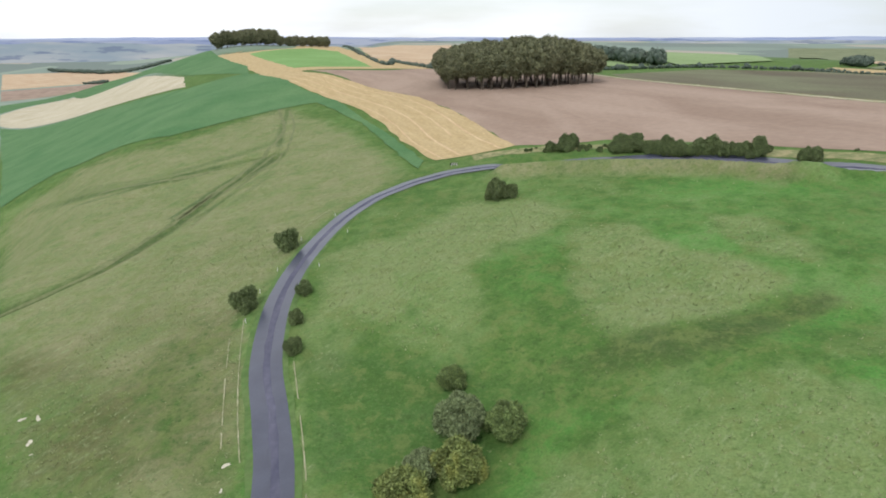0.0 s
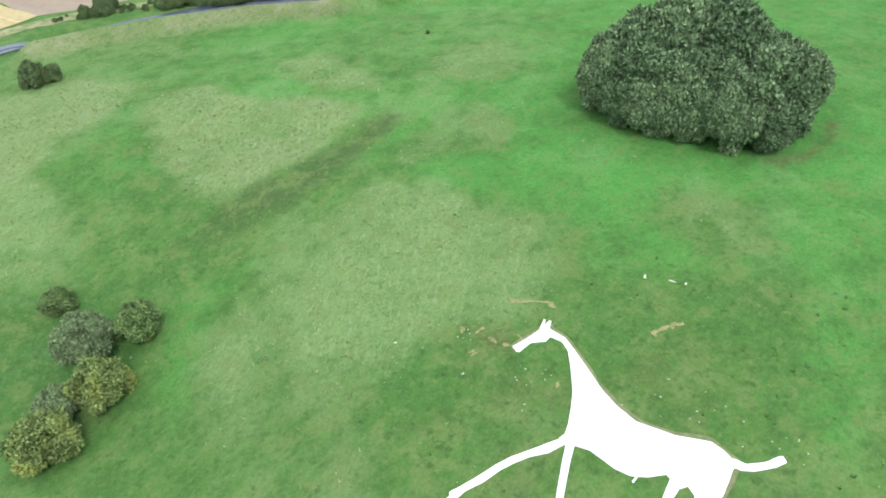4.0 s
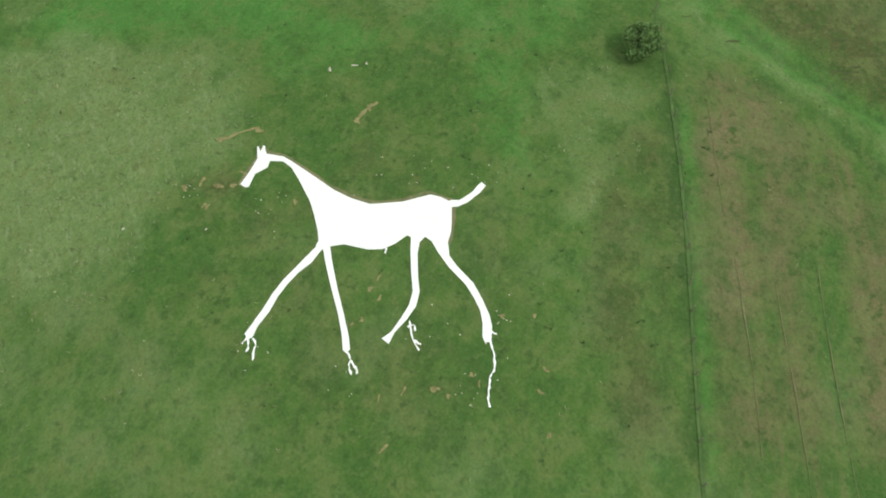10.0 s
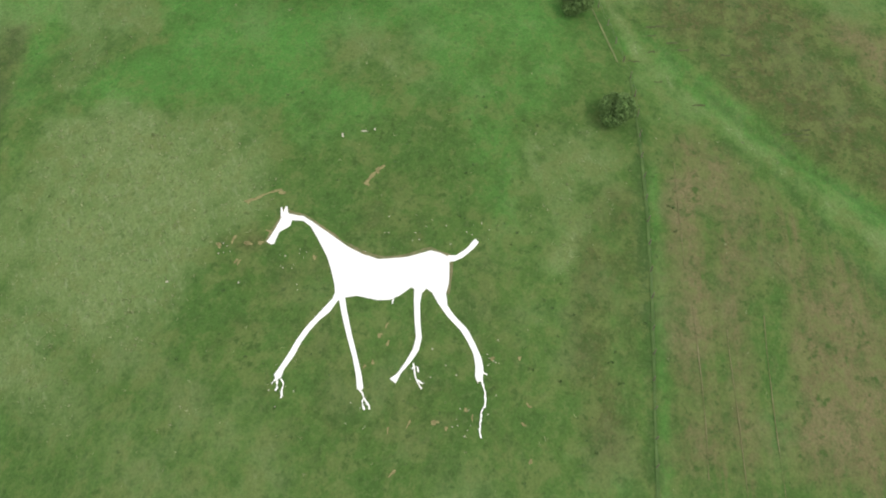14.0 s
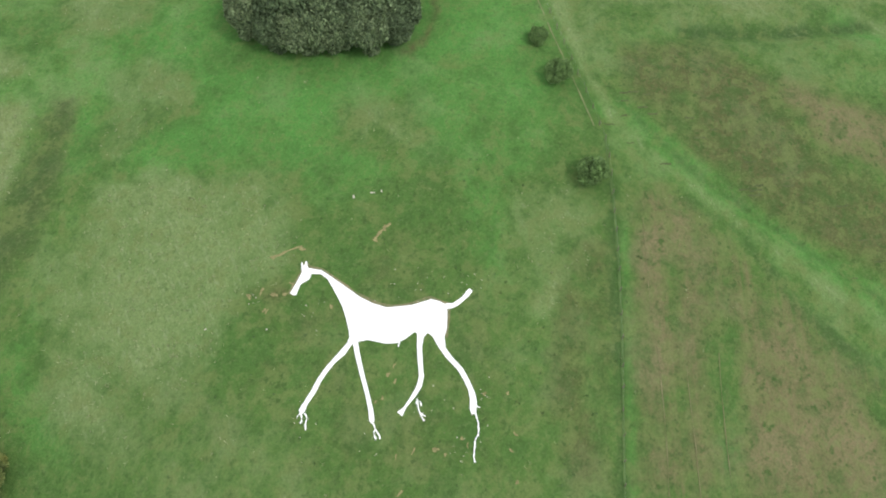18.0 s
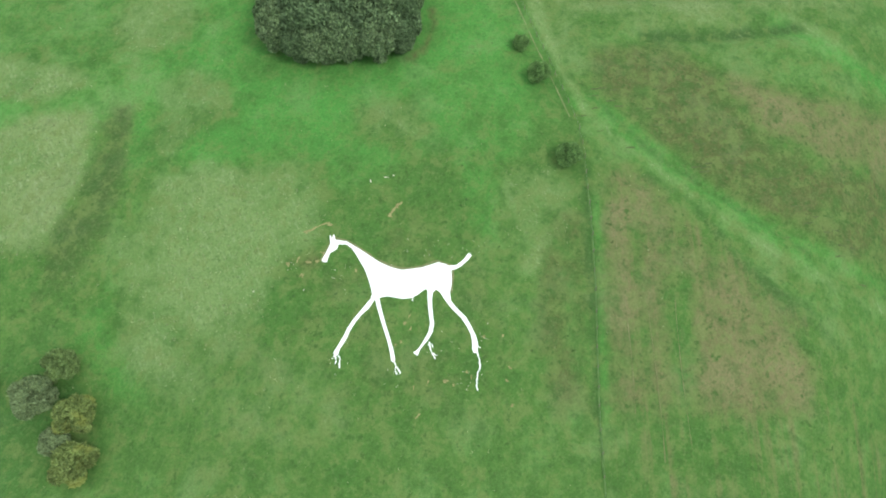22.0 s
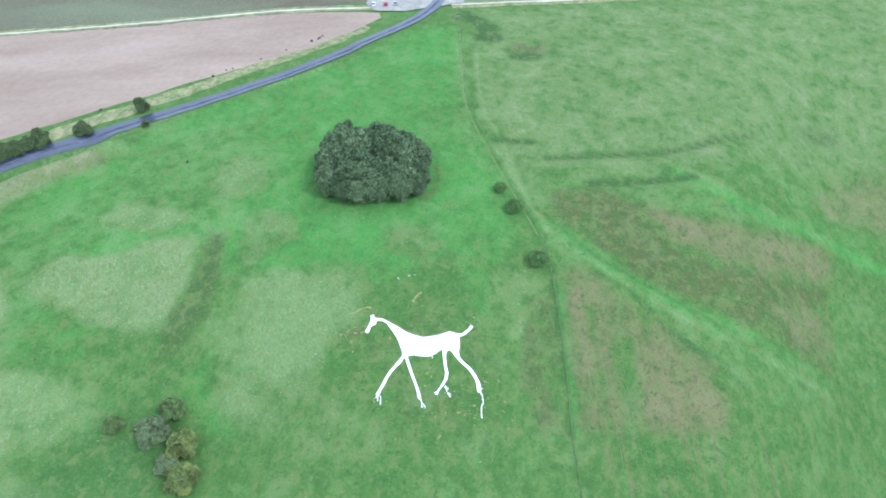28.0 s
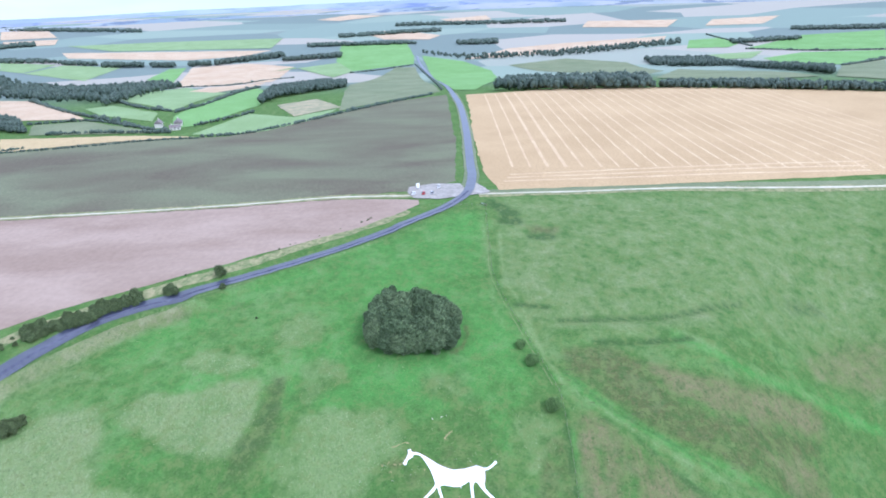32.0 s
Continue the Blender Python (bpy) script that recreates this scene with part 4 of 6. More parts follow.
field('dark_field', [(226, 99), (207, 137), (183, 194), (161, 251), (142, 312), (110, 395), (110, 426), (194, 483), (261, 456), (317, 398), (348, 309), (392, 281), (463, 261), (537, 230), (596, 191), (490, 156), (360, 112), (250, 80)], M_OLIVE, 'dull olive-green sown field of thin young crop')
field('ploughed_field', [(24.8, 215.6), (40, 210), (54.6, 209.1), (71.3, 198.3), (103.4, 168.6), (141, 134), (173.6, 105.5), (198, 92.5), (207, 88.5), (212.5, 91), (211, 106), (204.5, 137), (180, 194), (158, 251), (137, 307), (107, 386), (92, 440), (2.6, 510), (-42.5, 472), (-97, 480), (-50.3, 400), (-13.3, 344.6), (4.2, 297.4), (16.8, 247.1)], M_PLOUGH, 'pinkish-brown bare ploughed field beside the road')
field('bare_field', [(168, 113), (182, 102), (198, 94), (206, 90), (211, 92), (209.5, 106), (205, 124), (196, 128), (183, 125), (172, 120)], M_PLOUGH_DAMP, 'darker damp end of the ploughed field')
field('stubble_field', [(-2.6, 207.9), (10, 209), (24.8, 215.6), (16.8, 247.1), (4.2, 297.4), (-13.3, 344.6), (-50.3, 400.1), (-99.3, 469.3), (-184.5, 681.9), (-239.3, 809.6), (-300, 860), (-190, 621), (-119.4, 451.3), (-75.9, 386.5), (-40.8, 320.8), (-26, 280.6), (-13.7, 238.4)], M_STRAW_N, 'golden cut-straw strip along the ridge')
field('stubble_field', [(239, 51.8), (261, 2.4), (282.8, -48.4), (304.8, -106.5), (327, -168), (638, -252), (649, -169), (663, -59), (658, 65), (596, 168), (363, 98), (267.9, 66.2)], M_STRAW_E, 'large pale straw-coloured stubble field')
field('straw_field', [(-293, 854), (-245, 830), (-207, 915), (-496, 2775), (-160, 1013), (-53, 649), (-2, 487), (-36, 494), (-103, 486), (-118, 447), (-188, 614)], M_STRAW_N, 'pale yellow cut hill straw field round the green one')
field('green_field', [(-236, 800), (-214, 880), (-186, 927), (-134, 849), (-56, 518), (-119, 520)], M_BRIGHT, 'bright green field on the far hill')
field('straw_field', [(-448, 2849), (-239, 3328), (47, 3436), (7, 494), (-11, 518), (-73, 688)], M_PALE, 'pale orange straw field behind the hedge')
field('green_field', [(-668, 955), (-216, 543), (-160, 535), (-95, 414), (-57, 352), (-21.6, 256.8), (-6.5, 209.9), (-8.0, 199.9), (-19.9, 235.6), (-37.1, 290.2), (-70, 356), (-93, 346), (-137.7, 317.8), (-211, 338), (-221, 304)], M_DEEP, 'deep green sloping field under the ridge')
field('green_field', [(-797, 1147), (-995, 1734), (-503, 1084), (-274, 694), (-158, 529), (-183, 611), (-293, 854), (-773, 2025), (-1038, 2391), (-1159, 2101), (-922, 1333)], M_DEEP, 'deep green band above the pale strip')
field('straw_field', [(-683, 977), (-224, 564), (-273, 684), (-459, 988), (-976, 1700), (-785, 1130)], M_PALE_CHALK, 'pale cut field on the hillside')
field('straw_field', [(-1311, 1916), (-1628, 2405), (-1325, 2633), (-1042, 2258), (-1189, 2122)], M_PALE, 'far pale field in the vale')
field('bare_field', [(-1045, 1516), (-1289, 1883), (-1168, 2083), (-1120, 2210), (-1071, 1844)], M_PLOUGH, 'far bare brown field in the vale')
field('far_field', [(472, 265), (873, 442), (1262, 514), (1276, 472), (629, 208), (555, 237)], M_DULL, 'grey-green hill field')
field('far_field', [(501, 353), (554, 334), (494, 273), (438, 296)], M_WORNFIELD, 'pale worn patch of field')
field('far_field', [(349, 345), (446, 352), (435, 295), (484, 271), (430, 268), (372, 286), (354, 314)], M_LIME, 'yellow-green valley field')
field('far_field', [(370, 383), (425, 423), (783, 561), (687, 485), (500, 373), (383, 364)], M_BRIGHT, 'bright green valley field')
field('far_field', [(526, 578), (671, 695), (838, 739), (645, 519), (453, 448)], M_LIME, 'green valley field')
field('far_field', [(451, 563), (481, 553), (437, 454), (395, 425), (413, 503)], M_LIME, 'green valley field by the farm')
field('far_field', [(845, 781), (1221, 1024), (1314, 928), (1251, 764), (975, 656)], M_PALE, 'pale orange stubble field')
field('far_field', [(701, 624), (829, 692), (962, 660), (865, 615), (661, 549)], M_PALE, 'thin pale field strip')
field('far_field', [(526, 781), (524, 725), (394, 505), (368, 585)], M_PALE, 'pale orange field on the near slope')
field('far_field', [(358, 531), (384, 495), (352, 376), (320, 494)], M_DULL, 'dull green field')
field('far_field', [(264, 459), (302, 505), (336, 392), (342, 333), (313, 395)], M_STRAW_N, 'narrow yellow field strip')
field('far_field', [(1132, 1530), (1284, 1712), (1260, 1484), (1102, 1421)], M_LIME, 'far light green field')
field('far_field', [(1093, 1407), (1251, 1452), (1222, 1235), (990, 1120)], M_LIME, 'far light green field')
field('far_field', [(1014, 978), (1197, 1070), (1220, 1040), (920, 844)], M_BRIGHT, 'far green field')
field('far_field', [(1524, 1742), (1630, 1055), (1475, 1051), (1379, 1163), (1399, 1590)], M_PALE, 'far pale orange field')
field('far_field', [(1839, 922), (1849, 702), (1503, 555), (1330, 494), (1184, 582), (1361, 709)], M_BRIGHT, 'bright green hilltop field')
field('far_field', [(1517, 538), (1393, 392), (1207, 280), (922, 200), (646, 171), (650, 198)], M_BRIGHT, 'bright green field beside the road')
field('far_field', [(1312, 267), (1448, 160), (1362, 17), (1111, -54), (987, -29), (1198, 186)], M_DULL, 'grey-green field behind the wood')
field('far_field', [(1430, 403), (1705, 348), (1849, 209), (2027, -75), (1822, -57), (1689, 101), (1493, 304)], M_PALE, 'long pale orange field')
field('far_field', [(1671, -117), (1890, -133), (1954, -228), (1798, -255), (1689, -217)], M_BRIGHT, 'far green field')
field('far_field', [(1509, -152), (1590, -281), (1433, -237), (1413, -157)], M_LIME, 'far light green field')
field('far_field', [(1432, -259), (1558, -358), (1591, -531), (1443, -489), (1172, -344), (1308, -281)], M_BRIGHT, 'far bright green field')
field('far_field', [(1658, -253), (1994, -438), (2098, -671), (1626, -541), (1618, -393)], M_BRIGHT, 'far bright green hillside')
field('far_field', [(1140, -336), (1392, -474), (736, -280), (778, -241)], M_DULL, 'grey-green field')
field('far_field', [(807, -36), (1169, -79), (874, -210), (781, -224), (739, -125)], M_DULL, 'grey-green striped field')
field('far_field', [(2365, -206), (2607, -245), (2711, -491), (2397, -391)], M_PALE, 'far orange field')
field('far_field', [(2205, 1014), (2308, 917), (2114, 673), (1969, 667), (1961, 824)], M_PALE, 'far pale field')
field('far_field', [(2385, 214), (2646, 218), (2640, -125), (2334, -80)], M_PALE, 'far pale field')
field('far_field', [(2282, 2904), (2278, 2609), (2005, 2272), (1887, 2433)], M_PALE, 'far orange field')
field('far_field', [(1156, 766), (1338, 690), (1184, 582), (1074, 575), (1240, 758)], M_LIME, 'green field past the wood')
field('far_field', [(1712, 1913), (1871, 1615), (2003, 1234), (1689, 1091), (1581, 1596)], M_LIME, 'hazy green field')
field('far_field', [(2812, 889), (3030, 731), (2796, 649), (2649, 788)], M_PALE, 'hazy pale field')
field('far_field', [(2842, 1535), (3186, 1512), (3092, 1279), (2780, 1384)], M_PALE, 'hazy pale field')
field('far_field', [(128, 515), (159, 635), (190, 570), (177, 511)], M_LIME, 'light green field beyond the beech wood')
field('far_field', [(216, 863), (938, 2342), (306, 607), (193, 534), (223, 733)], M_LIME, 'far green field')
field('far_field', [(1643, 2142), (1752, 2014), (1931, 2189), (1823, 2341)], M_PALE, 'far straw field')
field('far_field', [(1411, 2693), (1821, 2498), (1456, 1992), (369, 674)], M_DULL, 'far dull green field')

# ---- hills round the horizon, self-lit and coloured with haze ----
def glowing_hill_material(name, low, high, wood):
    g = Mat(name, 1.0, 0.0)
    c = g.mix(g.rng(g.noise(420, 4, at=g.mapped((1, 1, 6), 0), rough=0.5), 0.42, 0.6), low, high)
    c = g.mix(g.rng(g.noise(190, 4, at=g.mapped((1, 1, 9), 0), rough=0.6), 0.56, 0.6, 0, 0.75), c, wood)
    # black base, all colour emitted: the distance haze is painted as glow
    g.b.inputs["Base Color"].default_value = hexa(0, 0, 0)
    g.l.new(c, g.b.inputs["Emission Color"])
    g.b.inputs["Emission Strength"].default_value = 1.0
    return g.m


def far_hills(radius, height, wave, seed, material, label):
    """A long range of hills as a wall of rounded crests round the place."""
    n = 720
    a = np.linspace(-math.pi, math.pi, n, endpoint=False)
    r = np.random.default_rng(seed)
    top = height(a)
    for k in (3, 5, 9, 14, 23, 37, 71, 113):
        top = top + wave * math.sqrt(3.0 / k) * np.sin(k * a + r.uniform(0, 6.28))
    ring = np.column_stack([radius * np.sin(a), radius * np.cos(a)])
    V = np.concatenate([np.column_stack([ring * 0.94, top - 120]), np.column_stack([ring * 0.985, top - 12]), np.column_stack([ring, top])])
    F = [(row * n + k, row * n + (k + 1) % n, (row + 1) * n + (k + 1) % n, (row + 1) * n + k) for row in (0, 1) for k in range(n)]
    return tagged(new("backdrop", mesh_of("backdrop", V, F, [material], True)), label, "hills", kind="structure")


far_hills(3700, lambda a: 22 + 14 * smooth(0.5, 1.0, a) + 20 * smooth(1.0, 1.5, a), 8, 5, glowing_hill_material("hazy_hills", hexa(0.27, 0.33, 0.38), hexa(0.4, 0.42, 0.44), hexa(0.15, 0.19, 0.28)), "far farmland hills with dark woods, glowing with painted haze")
far_hills(4200, lambda a: 36 + 16 * smooth(0.5, 1.0, a) + 28 * smooth(1.0, 1.5, a), 6, 8, glowing_hill_material("blue_hills", hexa(0.26, 0.31, 0.46), hexa(0.36, 0.4, 0.5), hexa(0.18, 0.23, 0.38)), "far hills glowing in haze blue")
far_hills(4750, lambda a: 47 + 20 * smooth(0.5, 1.0, a) + 34 * smooth(1.0, 1.5, a), 4, 11, glowing_hill_material("pale_hills", hexa(0.32, 0.38, 0.57), hexa(0.4, 0.46, 0.61), hexa(0.27, 0.33, 0.52)), "palest haze-blue hills along the horizon, self-lit")

# ---- road, tracks, car park ----
ROAD = [(20, -330), (6, -200), (-4, -90), (-10, -30), (-13, 0), (-17, 35), (-22.3, 67.6), (-25.9, 81.2), (-30.2, 95), (-32.9, 111.7), (-33.3, 126), (-31.9, 140), (-28.2, 156.5),
        (-21.5, 171.5), (-11, 182.3), (1.0, 188.8), (14, 190.5), (31, 189.5), (50, 185.2), (74.2, 174.8), (98, 152.4), (112.6, 138.6), (129, 123.6), (147.7, 108.2),
        (171.2, 92.4), (195.8, 78), (213.6, 70.8), (232, 68), (262, 73.5), (297, 83.9), (402, 115.3), (506, 149.3), (614, 189.8), (1021, 343), (1320, 474), (1503, 547)]


def laid(name, poly, lift, material, label, category, kind="structure"):
    return tagged(new(name, draped(name, poly, lift, [material])), label, category, kind=kind)


laid("verge", ribbon(ROAD[:28], 3.8, 4, 0, 0.3), 0.085, M_VERGE, "mown green grass verge along the road", "verge")
laid("verge", ribbon(ROAD[27:33], 4.6, 8, 0, 0.5), 0.42, M_DULL, "green grass verge along the road", "verge")
road_poly = ribbon(ROAD, 2.8, 3.0)
road_mesh = draped("road", road_poly, 0.11, [M_ROAD])
for v in road_mesh.vertices:
    v.co.z += 0.4 * float(smooth(150, 215, math.hypot(v.co.x, v.co.y)))
road_ob = tagged(new("road", road_mesh), "narrow grey asphalt country road curving up the hill", "road", kind="structure")
worn = draped("worn_strip", ribbon(ROAD[:28], 0.62, 3.0, -0.2, 0.2), 0.118, [M_WORN_ROAD])
for v in worn.vertices:
    v.co.z += 0.4 * float(smooth(150, 215, math.hypot(v.co.x, v.co.y)))
part("worn_strip", worn, None, road_ob, "paler worn strip along the road")
for line in ([(-39.2, 112.9), (-35.6, 97.8), (-32.3, 85.7), (-29.2, 75.9), (-26.7, 68.7)], [(-40, 106.2), (-35.9, 90.4), (-32.6, 78.5), (-29.5, 68.9)],
             [(-25.5, 95.5), (-22.3, 84.4), (-19.8, 75.4), (-18.0, 68.0), (-16, 55)], [(-41.5, 138), (-38.3, 153.6), (-30, 175.8)]):
    run = spline(line, 1.6)
    for k in range(0, len(run) - 4, 4):
        piece = [tuple(p) for p in run[k:k + random.choice((3, 4, 5, 5))]]
        laid("wheel_rut", ribbon(piece, random.uniform(0.05, 0.1), 0.8, 0, 0.04), 0.095, M_FAINT_RUT, "thin pale chalky rut in the verge", "rut")
RIDGE_TRACK = [(219, 93), (207.4, 136.7), (182.7, 194), (160.7, 251.5), (139.4, 308.4), (108, 390), (90, 450)]
laid("track_verge", ribbon(RIDGE_TRACK, 3.6, 8, 0, 0.8), 0.1, M_ROUGH, "rough yellow grass strip beside the chalk track", "verge")
laid("chalk_track", ribbon(RIDGE_TRACK, 0.9, 8, 0, 0.3), 0.14, M_CHALK_TRACK, "pale chalk track between the fields", "track")
EAST_TRACK = [(229, 61), (247.1, 15.3), (274.1, -45.8), (309.4, -159.3), (360, -300)]
laid("field_margin", ribbon(EAST_TRACK, 3.4, 8, 4.2, 0.6), 0.085, M_DULL, "dull grass margin of the stubble field", "verge")
laid("track_verge", ribbon(EAST_TRACK, 3.6, 8, -1.5, 0.6), 0.1, M_ROUGH, "rough grass strip along the stubble field", "verge")
laid("chalk_track", ribbon(EAST_TRACK, 0.95, 8, 0, 0.3), 0.14, M_CHALK_TRACK, "pale chalk track beside the stubble field", "track")
laid("junction_apron", [(222, 71), (229, 60.5), (233, 55), (240, 60), (250, 69), (236, 71)], 0.45, M_GRAVEL, "worn pale apron at the road junction", "apron")
laid("rough_strip", ribbon([(10, 204), (28, 205), (48, 200), (66, 189), (84, 174), (101, 160), (122, 142), (150, 120), (176, 101), (196, 90)], 3.4, 5, 1.6, 0.8), 0.075, M_ROUGH, "rough yellowing grass strip above the road", "verge")
laid("car_park", [(231, 103), (240, 92), (244, 76), (236, 71), (222, 71), (216, 80), (214, 94), (222, 101)], 0.46, M_GRAVEL, "pale gravel car park at the road junction", "car park")

# ---- the chalk horse ----
HORSE_BODY = [(39.42, 36.78), (39.27, 36.14), (39.48, 35.76), (40.46, 35.79), (41.24, 35.78), (42.47, 34.78), (43.32, 34.86), (43.75, 33.44), (43.33, 32.18), (42.25, 30.83), (40.09, 28.45), (38.67, 27.33), (36.97, 26.16), (35.98, 25.65), (35.28, 25.71), (35.19, 24.84), (35.82, 24.22), (36.57, 22.93), (36.96, 20.21), (37.55, 18.79), (38.55, 17.76), (40.03, 16.77), (39.95, 16.23), (39.88, 15.12), (40.54, 14.84), (40.26, 13.91), (38.6, 11.66), (39.6, 11.67), (40.76, 12.23), (42.13, 12.29), (43.75, 12.74), (44.93, 13.12), (45.62, 13.47), (45.78, 14.64), (45.67, 15.93), (43.76, 18.59), (42.19, 21.98), (42.08, 24.27), (42.34, 26.41), (43.36, 29.96), (44.05, 32.39), (44.34, 33.59), (44.03, 35.58), (44.71, 36.43), (43.72, 36.42), (43.02, 36.35), (41.14, 36.5)]
EAR_NEAR = [(43.23, 36.45), (44.49, 37.03), (44.62, 36.89), (43.72, 36.21)]
EAR_FAR = [(43.69, 36.05), (44.85, 36.5), (44.94, 36.25), (43.98, 35.7)]
TAIL = [(45.78, 13.65), (46.18, 12.59), (47.63, 11.57), (48.88, 11.14), (49.3, 10.86), (49.04, 10.32), (47.97, 10.68), (46.23, 11.68), (45.38, 12.53), (44.96, 13.25)]
LEG_A = [(35.54, 25.38), (35.31, 24.89), (33.41, 25.37), (31.92, 26.26), (30.3, 26.87), (28.75, 27.24), (26.89, 27.41), (25.15, 27.87), (24.0, 27.88), (23.54, 28.24), (23.98, 28.78), (25.17, 28.49), (27.06, 28.12), (28.83, 27.9), (30.53, 27.49), (32.69, 26.63), (34.93, 25.75)]
LEG_B = [(35.66, 25.05), (35.82, 24.22), (34.27, 23.34), (31.68, 21.65), (29.26, 19.93), (27.38, 18.66), (26.19, 18.04), (25.68, 18.23), (25.84, 18.71), (27.14, 19.33), (29.05, 20.51), (31.45, 22.29), (34.01, 24.05)]
LEG_C = [(40.05, 16.33), (39.98, 15.22), (38.37, 14.97), (35.77, 13.99), (34.42, 13.34), (32.8, 13.19), (31.07, 13.65), (29.41, 14.34), (28.03, 14.52), (28.29, 15.38), (29.21, 14.73), (30.84, 14.28), (32.66, 13.92), (34.16, 14.04), (36.07, 14.9), (38.39, 15.8)]
LEG_D = [(40.35, 14.07), (40.45, 12.13), (39.3, 11.57), (38.42, 10.36), (37.29, 8.18), (35.93, 6.75), (34.55, 5.53), (33.56, 4.96), (31.96, 4.57), (31.62, 5.17), (32.15, 5.61), (33.48, 5.99), (34.74, 6.65), (35.87, 7.76), (36.87, 8.96), (37.99, 11.16), (39.18, 12.79)]
RUN_A = [(23.68, 28.32), (23.0, 28.68)]
RUN_A2 = [(23.56, 28.19), (22.74, 27.81), (22.36, 27.79)]
RUN_A3 = [(23.86, 27.8), (23.33, 27.22), (22.45, 27.06), (21.8, 26.9)]
RUN_B = [(25.82, 18.29), (25.23, 17.64), (24.7, 17.59), (23.84, 17.0)]
RUN_B2 = [(25.09, 17.58), (24.68, 16.89), (24.15, 16.44)]
RUN_C = [(31.08, 13.3), (30.08, 12.82), (29.16, 12.2), (28.51, 11.33)]
RUN_C2 = [(30.38, 13.28), (30.84, 12.68), (30.24, 12.4)]
RUN_C3 = [(29.26, 12.23), (29.19, 11.34)]
RUN_D = [(31.92, 4.68), (30.92, 4.0), (29.79, 3.57), (29.13, 3.45), (28.61, 3.69), (27.43, 3.42), (26.44, 3.25), (25.58, 2.8)]
RUN_D2 = [(32.9, 4.84), (32.83, 4.24)]
BELLY = [(37.94, 18.49), (37.15, 18.25)]


def chalk(name, poly, parent, lift, label=""):
    return part(name, draped(name, poly, lift, [M_CHALK], 0.25), None, parent, label)


horse = tagged(new("chalk_horse"), "white chalk hill figure of a walking horse cut in turf", "hill figure")
part("worn_edge", draped("worn_edge", ribbon(HORSE_BODY[28:] + HORSE_BODY[:2], 0.42, 1.0, 0, 0.2), 0.062, [M_WORN_TURF]), None, horse, "trodden tan turf along the chalk edge")
chalk("body", HORSE_BODY, horse, 0.1)
for poly in (EAR_NEAR, EAR_FAR):
    chalk("ear", poly, horse, 0.095)
chalk("tail", TAIL, horse, 0.105)
for poly in (LEG_A, LEG_B, LEG_C, LEG_D):
    chalk("leg", poly, horse, 0.11)
for k, line in enumerate((RUN_A, RUN_A2, RUN_A3, RUN_B, RUN_B2, RUN_C, RUN_C2, RUN_C3, RUN_D, RUN_D2, BELLY)):
    part("chalk_runnel", draped("chalk_runnel", ribbon(line, 0.1, 0.25, 0, 0.08), 0.09 + 0.002 * k, [M_CHALK]), None, horse, "thin washed-out trickle of chalk")


# trodden line and long grass along the fence
run = spline([(205, 51.5), (164.5, 40.3), (146, 35.2), (129, 27), (111, 16), (95, 5.4), (84, -2.2)], 1.5)
for k in range(0, len(run) - 5, 5):
    piece = [tuple(p) for p in run[k:k + random.choice((4, 5, 6, 6))]]
    laid("fence_path", ribbon(piece, random.uniform(0.08, 0.15), 0.9, random.uniform(-0.08, 0.08), 0.06), 0.08, M_PATH, "narrow trodden path beside the fence", "path")
laid("fence_grass", ribbon([(83, -3.7), (70, -8.0), (57, -11.6), (45.6, -14.4), (29.5, -18), (15, -22), (0, -26)], 0.17, 3, 0.0, 0.07), 0.08, M_LONG_GRASS, "long dark grass under the fence", "grass")

# ---- trees and bushes ----
ICO = bmesh.new()
bmesh.ops.create_icosphere(ICO, subdivisions=2, radius=1.0)
ICO_V, ICO_F = np.array([v.co[:] for v in ICO.verts]), np.array([[v.index for v in f.verts] for f in ICO.faces])
ICO.free()
ICO1 = bmesh.new()
bmesh.ops.create_icosphere(ICO1, subdivisions=1, radius=1.0)
ICO1_V, ICO1_F = np.array([v.co[:] for v in ICO1.verts]), np.array([[v.index for v in f.verts] for f in ICO1.faces])
ICO1.free()


def raw_mesh(name, verts, tris, material):
    me = bpy.data.meshes.new(name)
    me.vertices.add(len(verts))
    me.vertices.foreach_set("co", np.asarray(verts, np.float32).ravel())
    tris = np.asarray(tris, np.int32)
    me.loops.add(tris.size)
    me.loops.foreach_set("vertex_index", tris.ravel())
    me.polygons.add(len(tris))
    me.polygons.foreach_set("loop_start", np.arange(0, tris.size, 3, dtype=np.int32))
    me.materials.append(material)
    me.update(calc_edges=True)
    me.validate()
    return me


def sprays(rng, pos, nrm, size):
    """Bent leaf sprays, two triangles each, facing roughly outwards."""
    n = len(pos)
    a = np.cross(nrm, rng.normal(size=(n, 3)))
    a /= np.linalg.norm(a, axis=1)[:, None] + 1e-9
    b = np.cross(nrm, a)
    s = (size * rng.uniform(0.6, 1.3, n))[:, None]
    v = np.stack([pos - a * s * 0.5, pos - b * s * 0.32 + nrm * s * 0.14, pos + a * s * 0.5 - nrm * s * 0.1, pos + b * s * 0.32 + nrm * s * 0.14], 1).reshape(-1, 3)
    k = np.arange(n)[:, None] * 4
    return v, np.concatenate([k + [0, 1, 3], k + [1, 2, 3]])


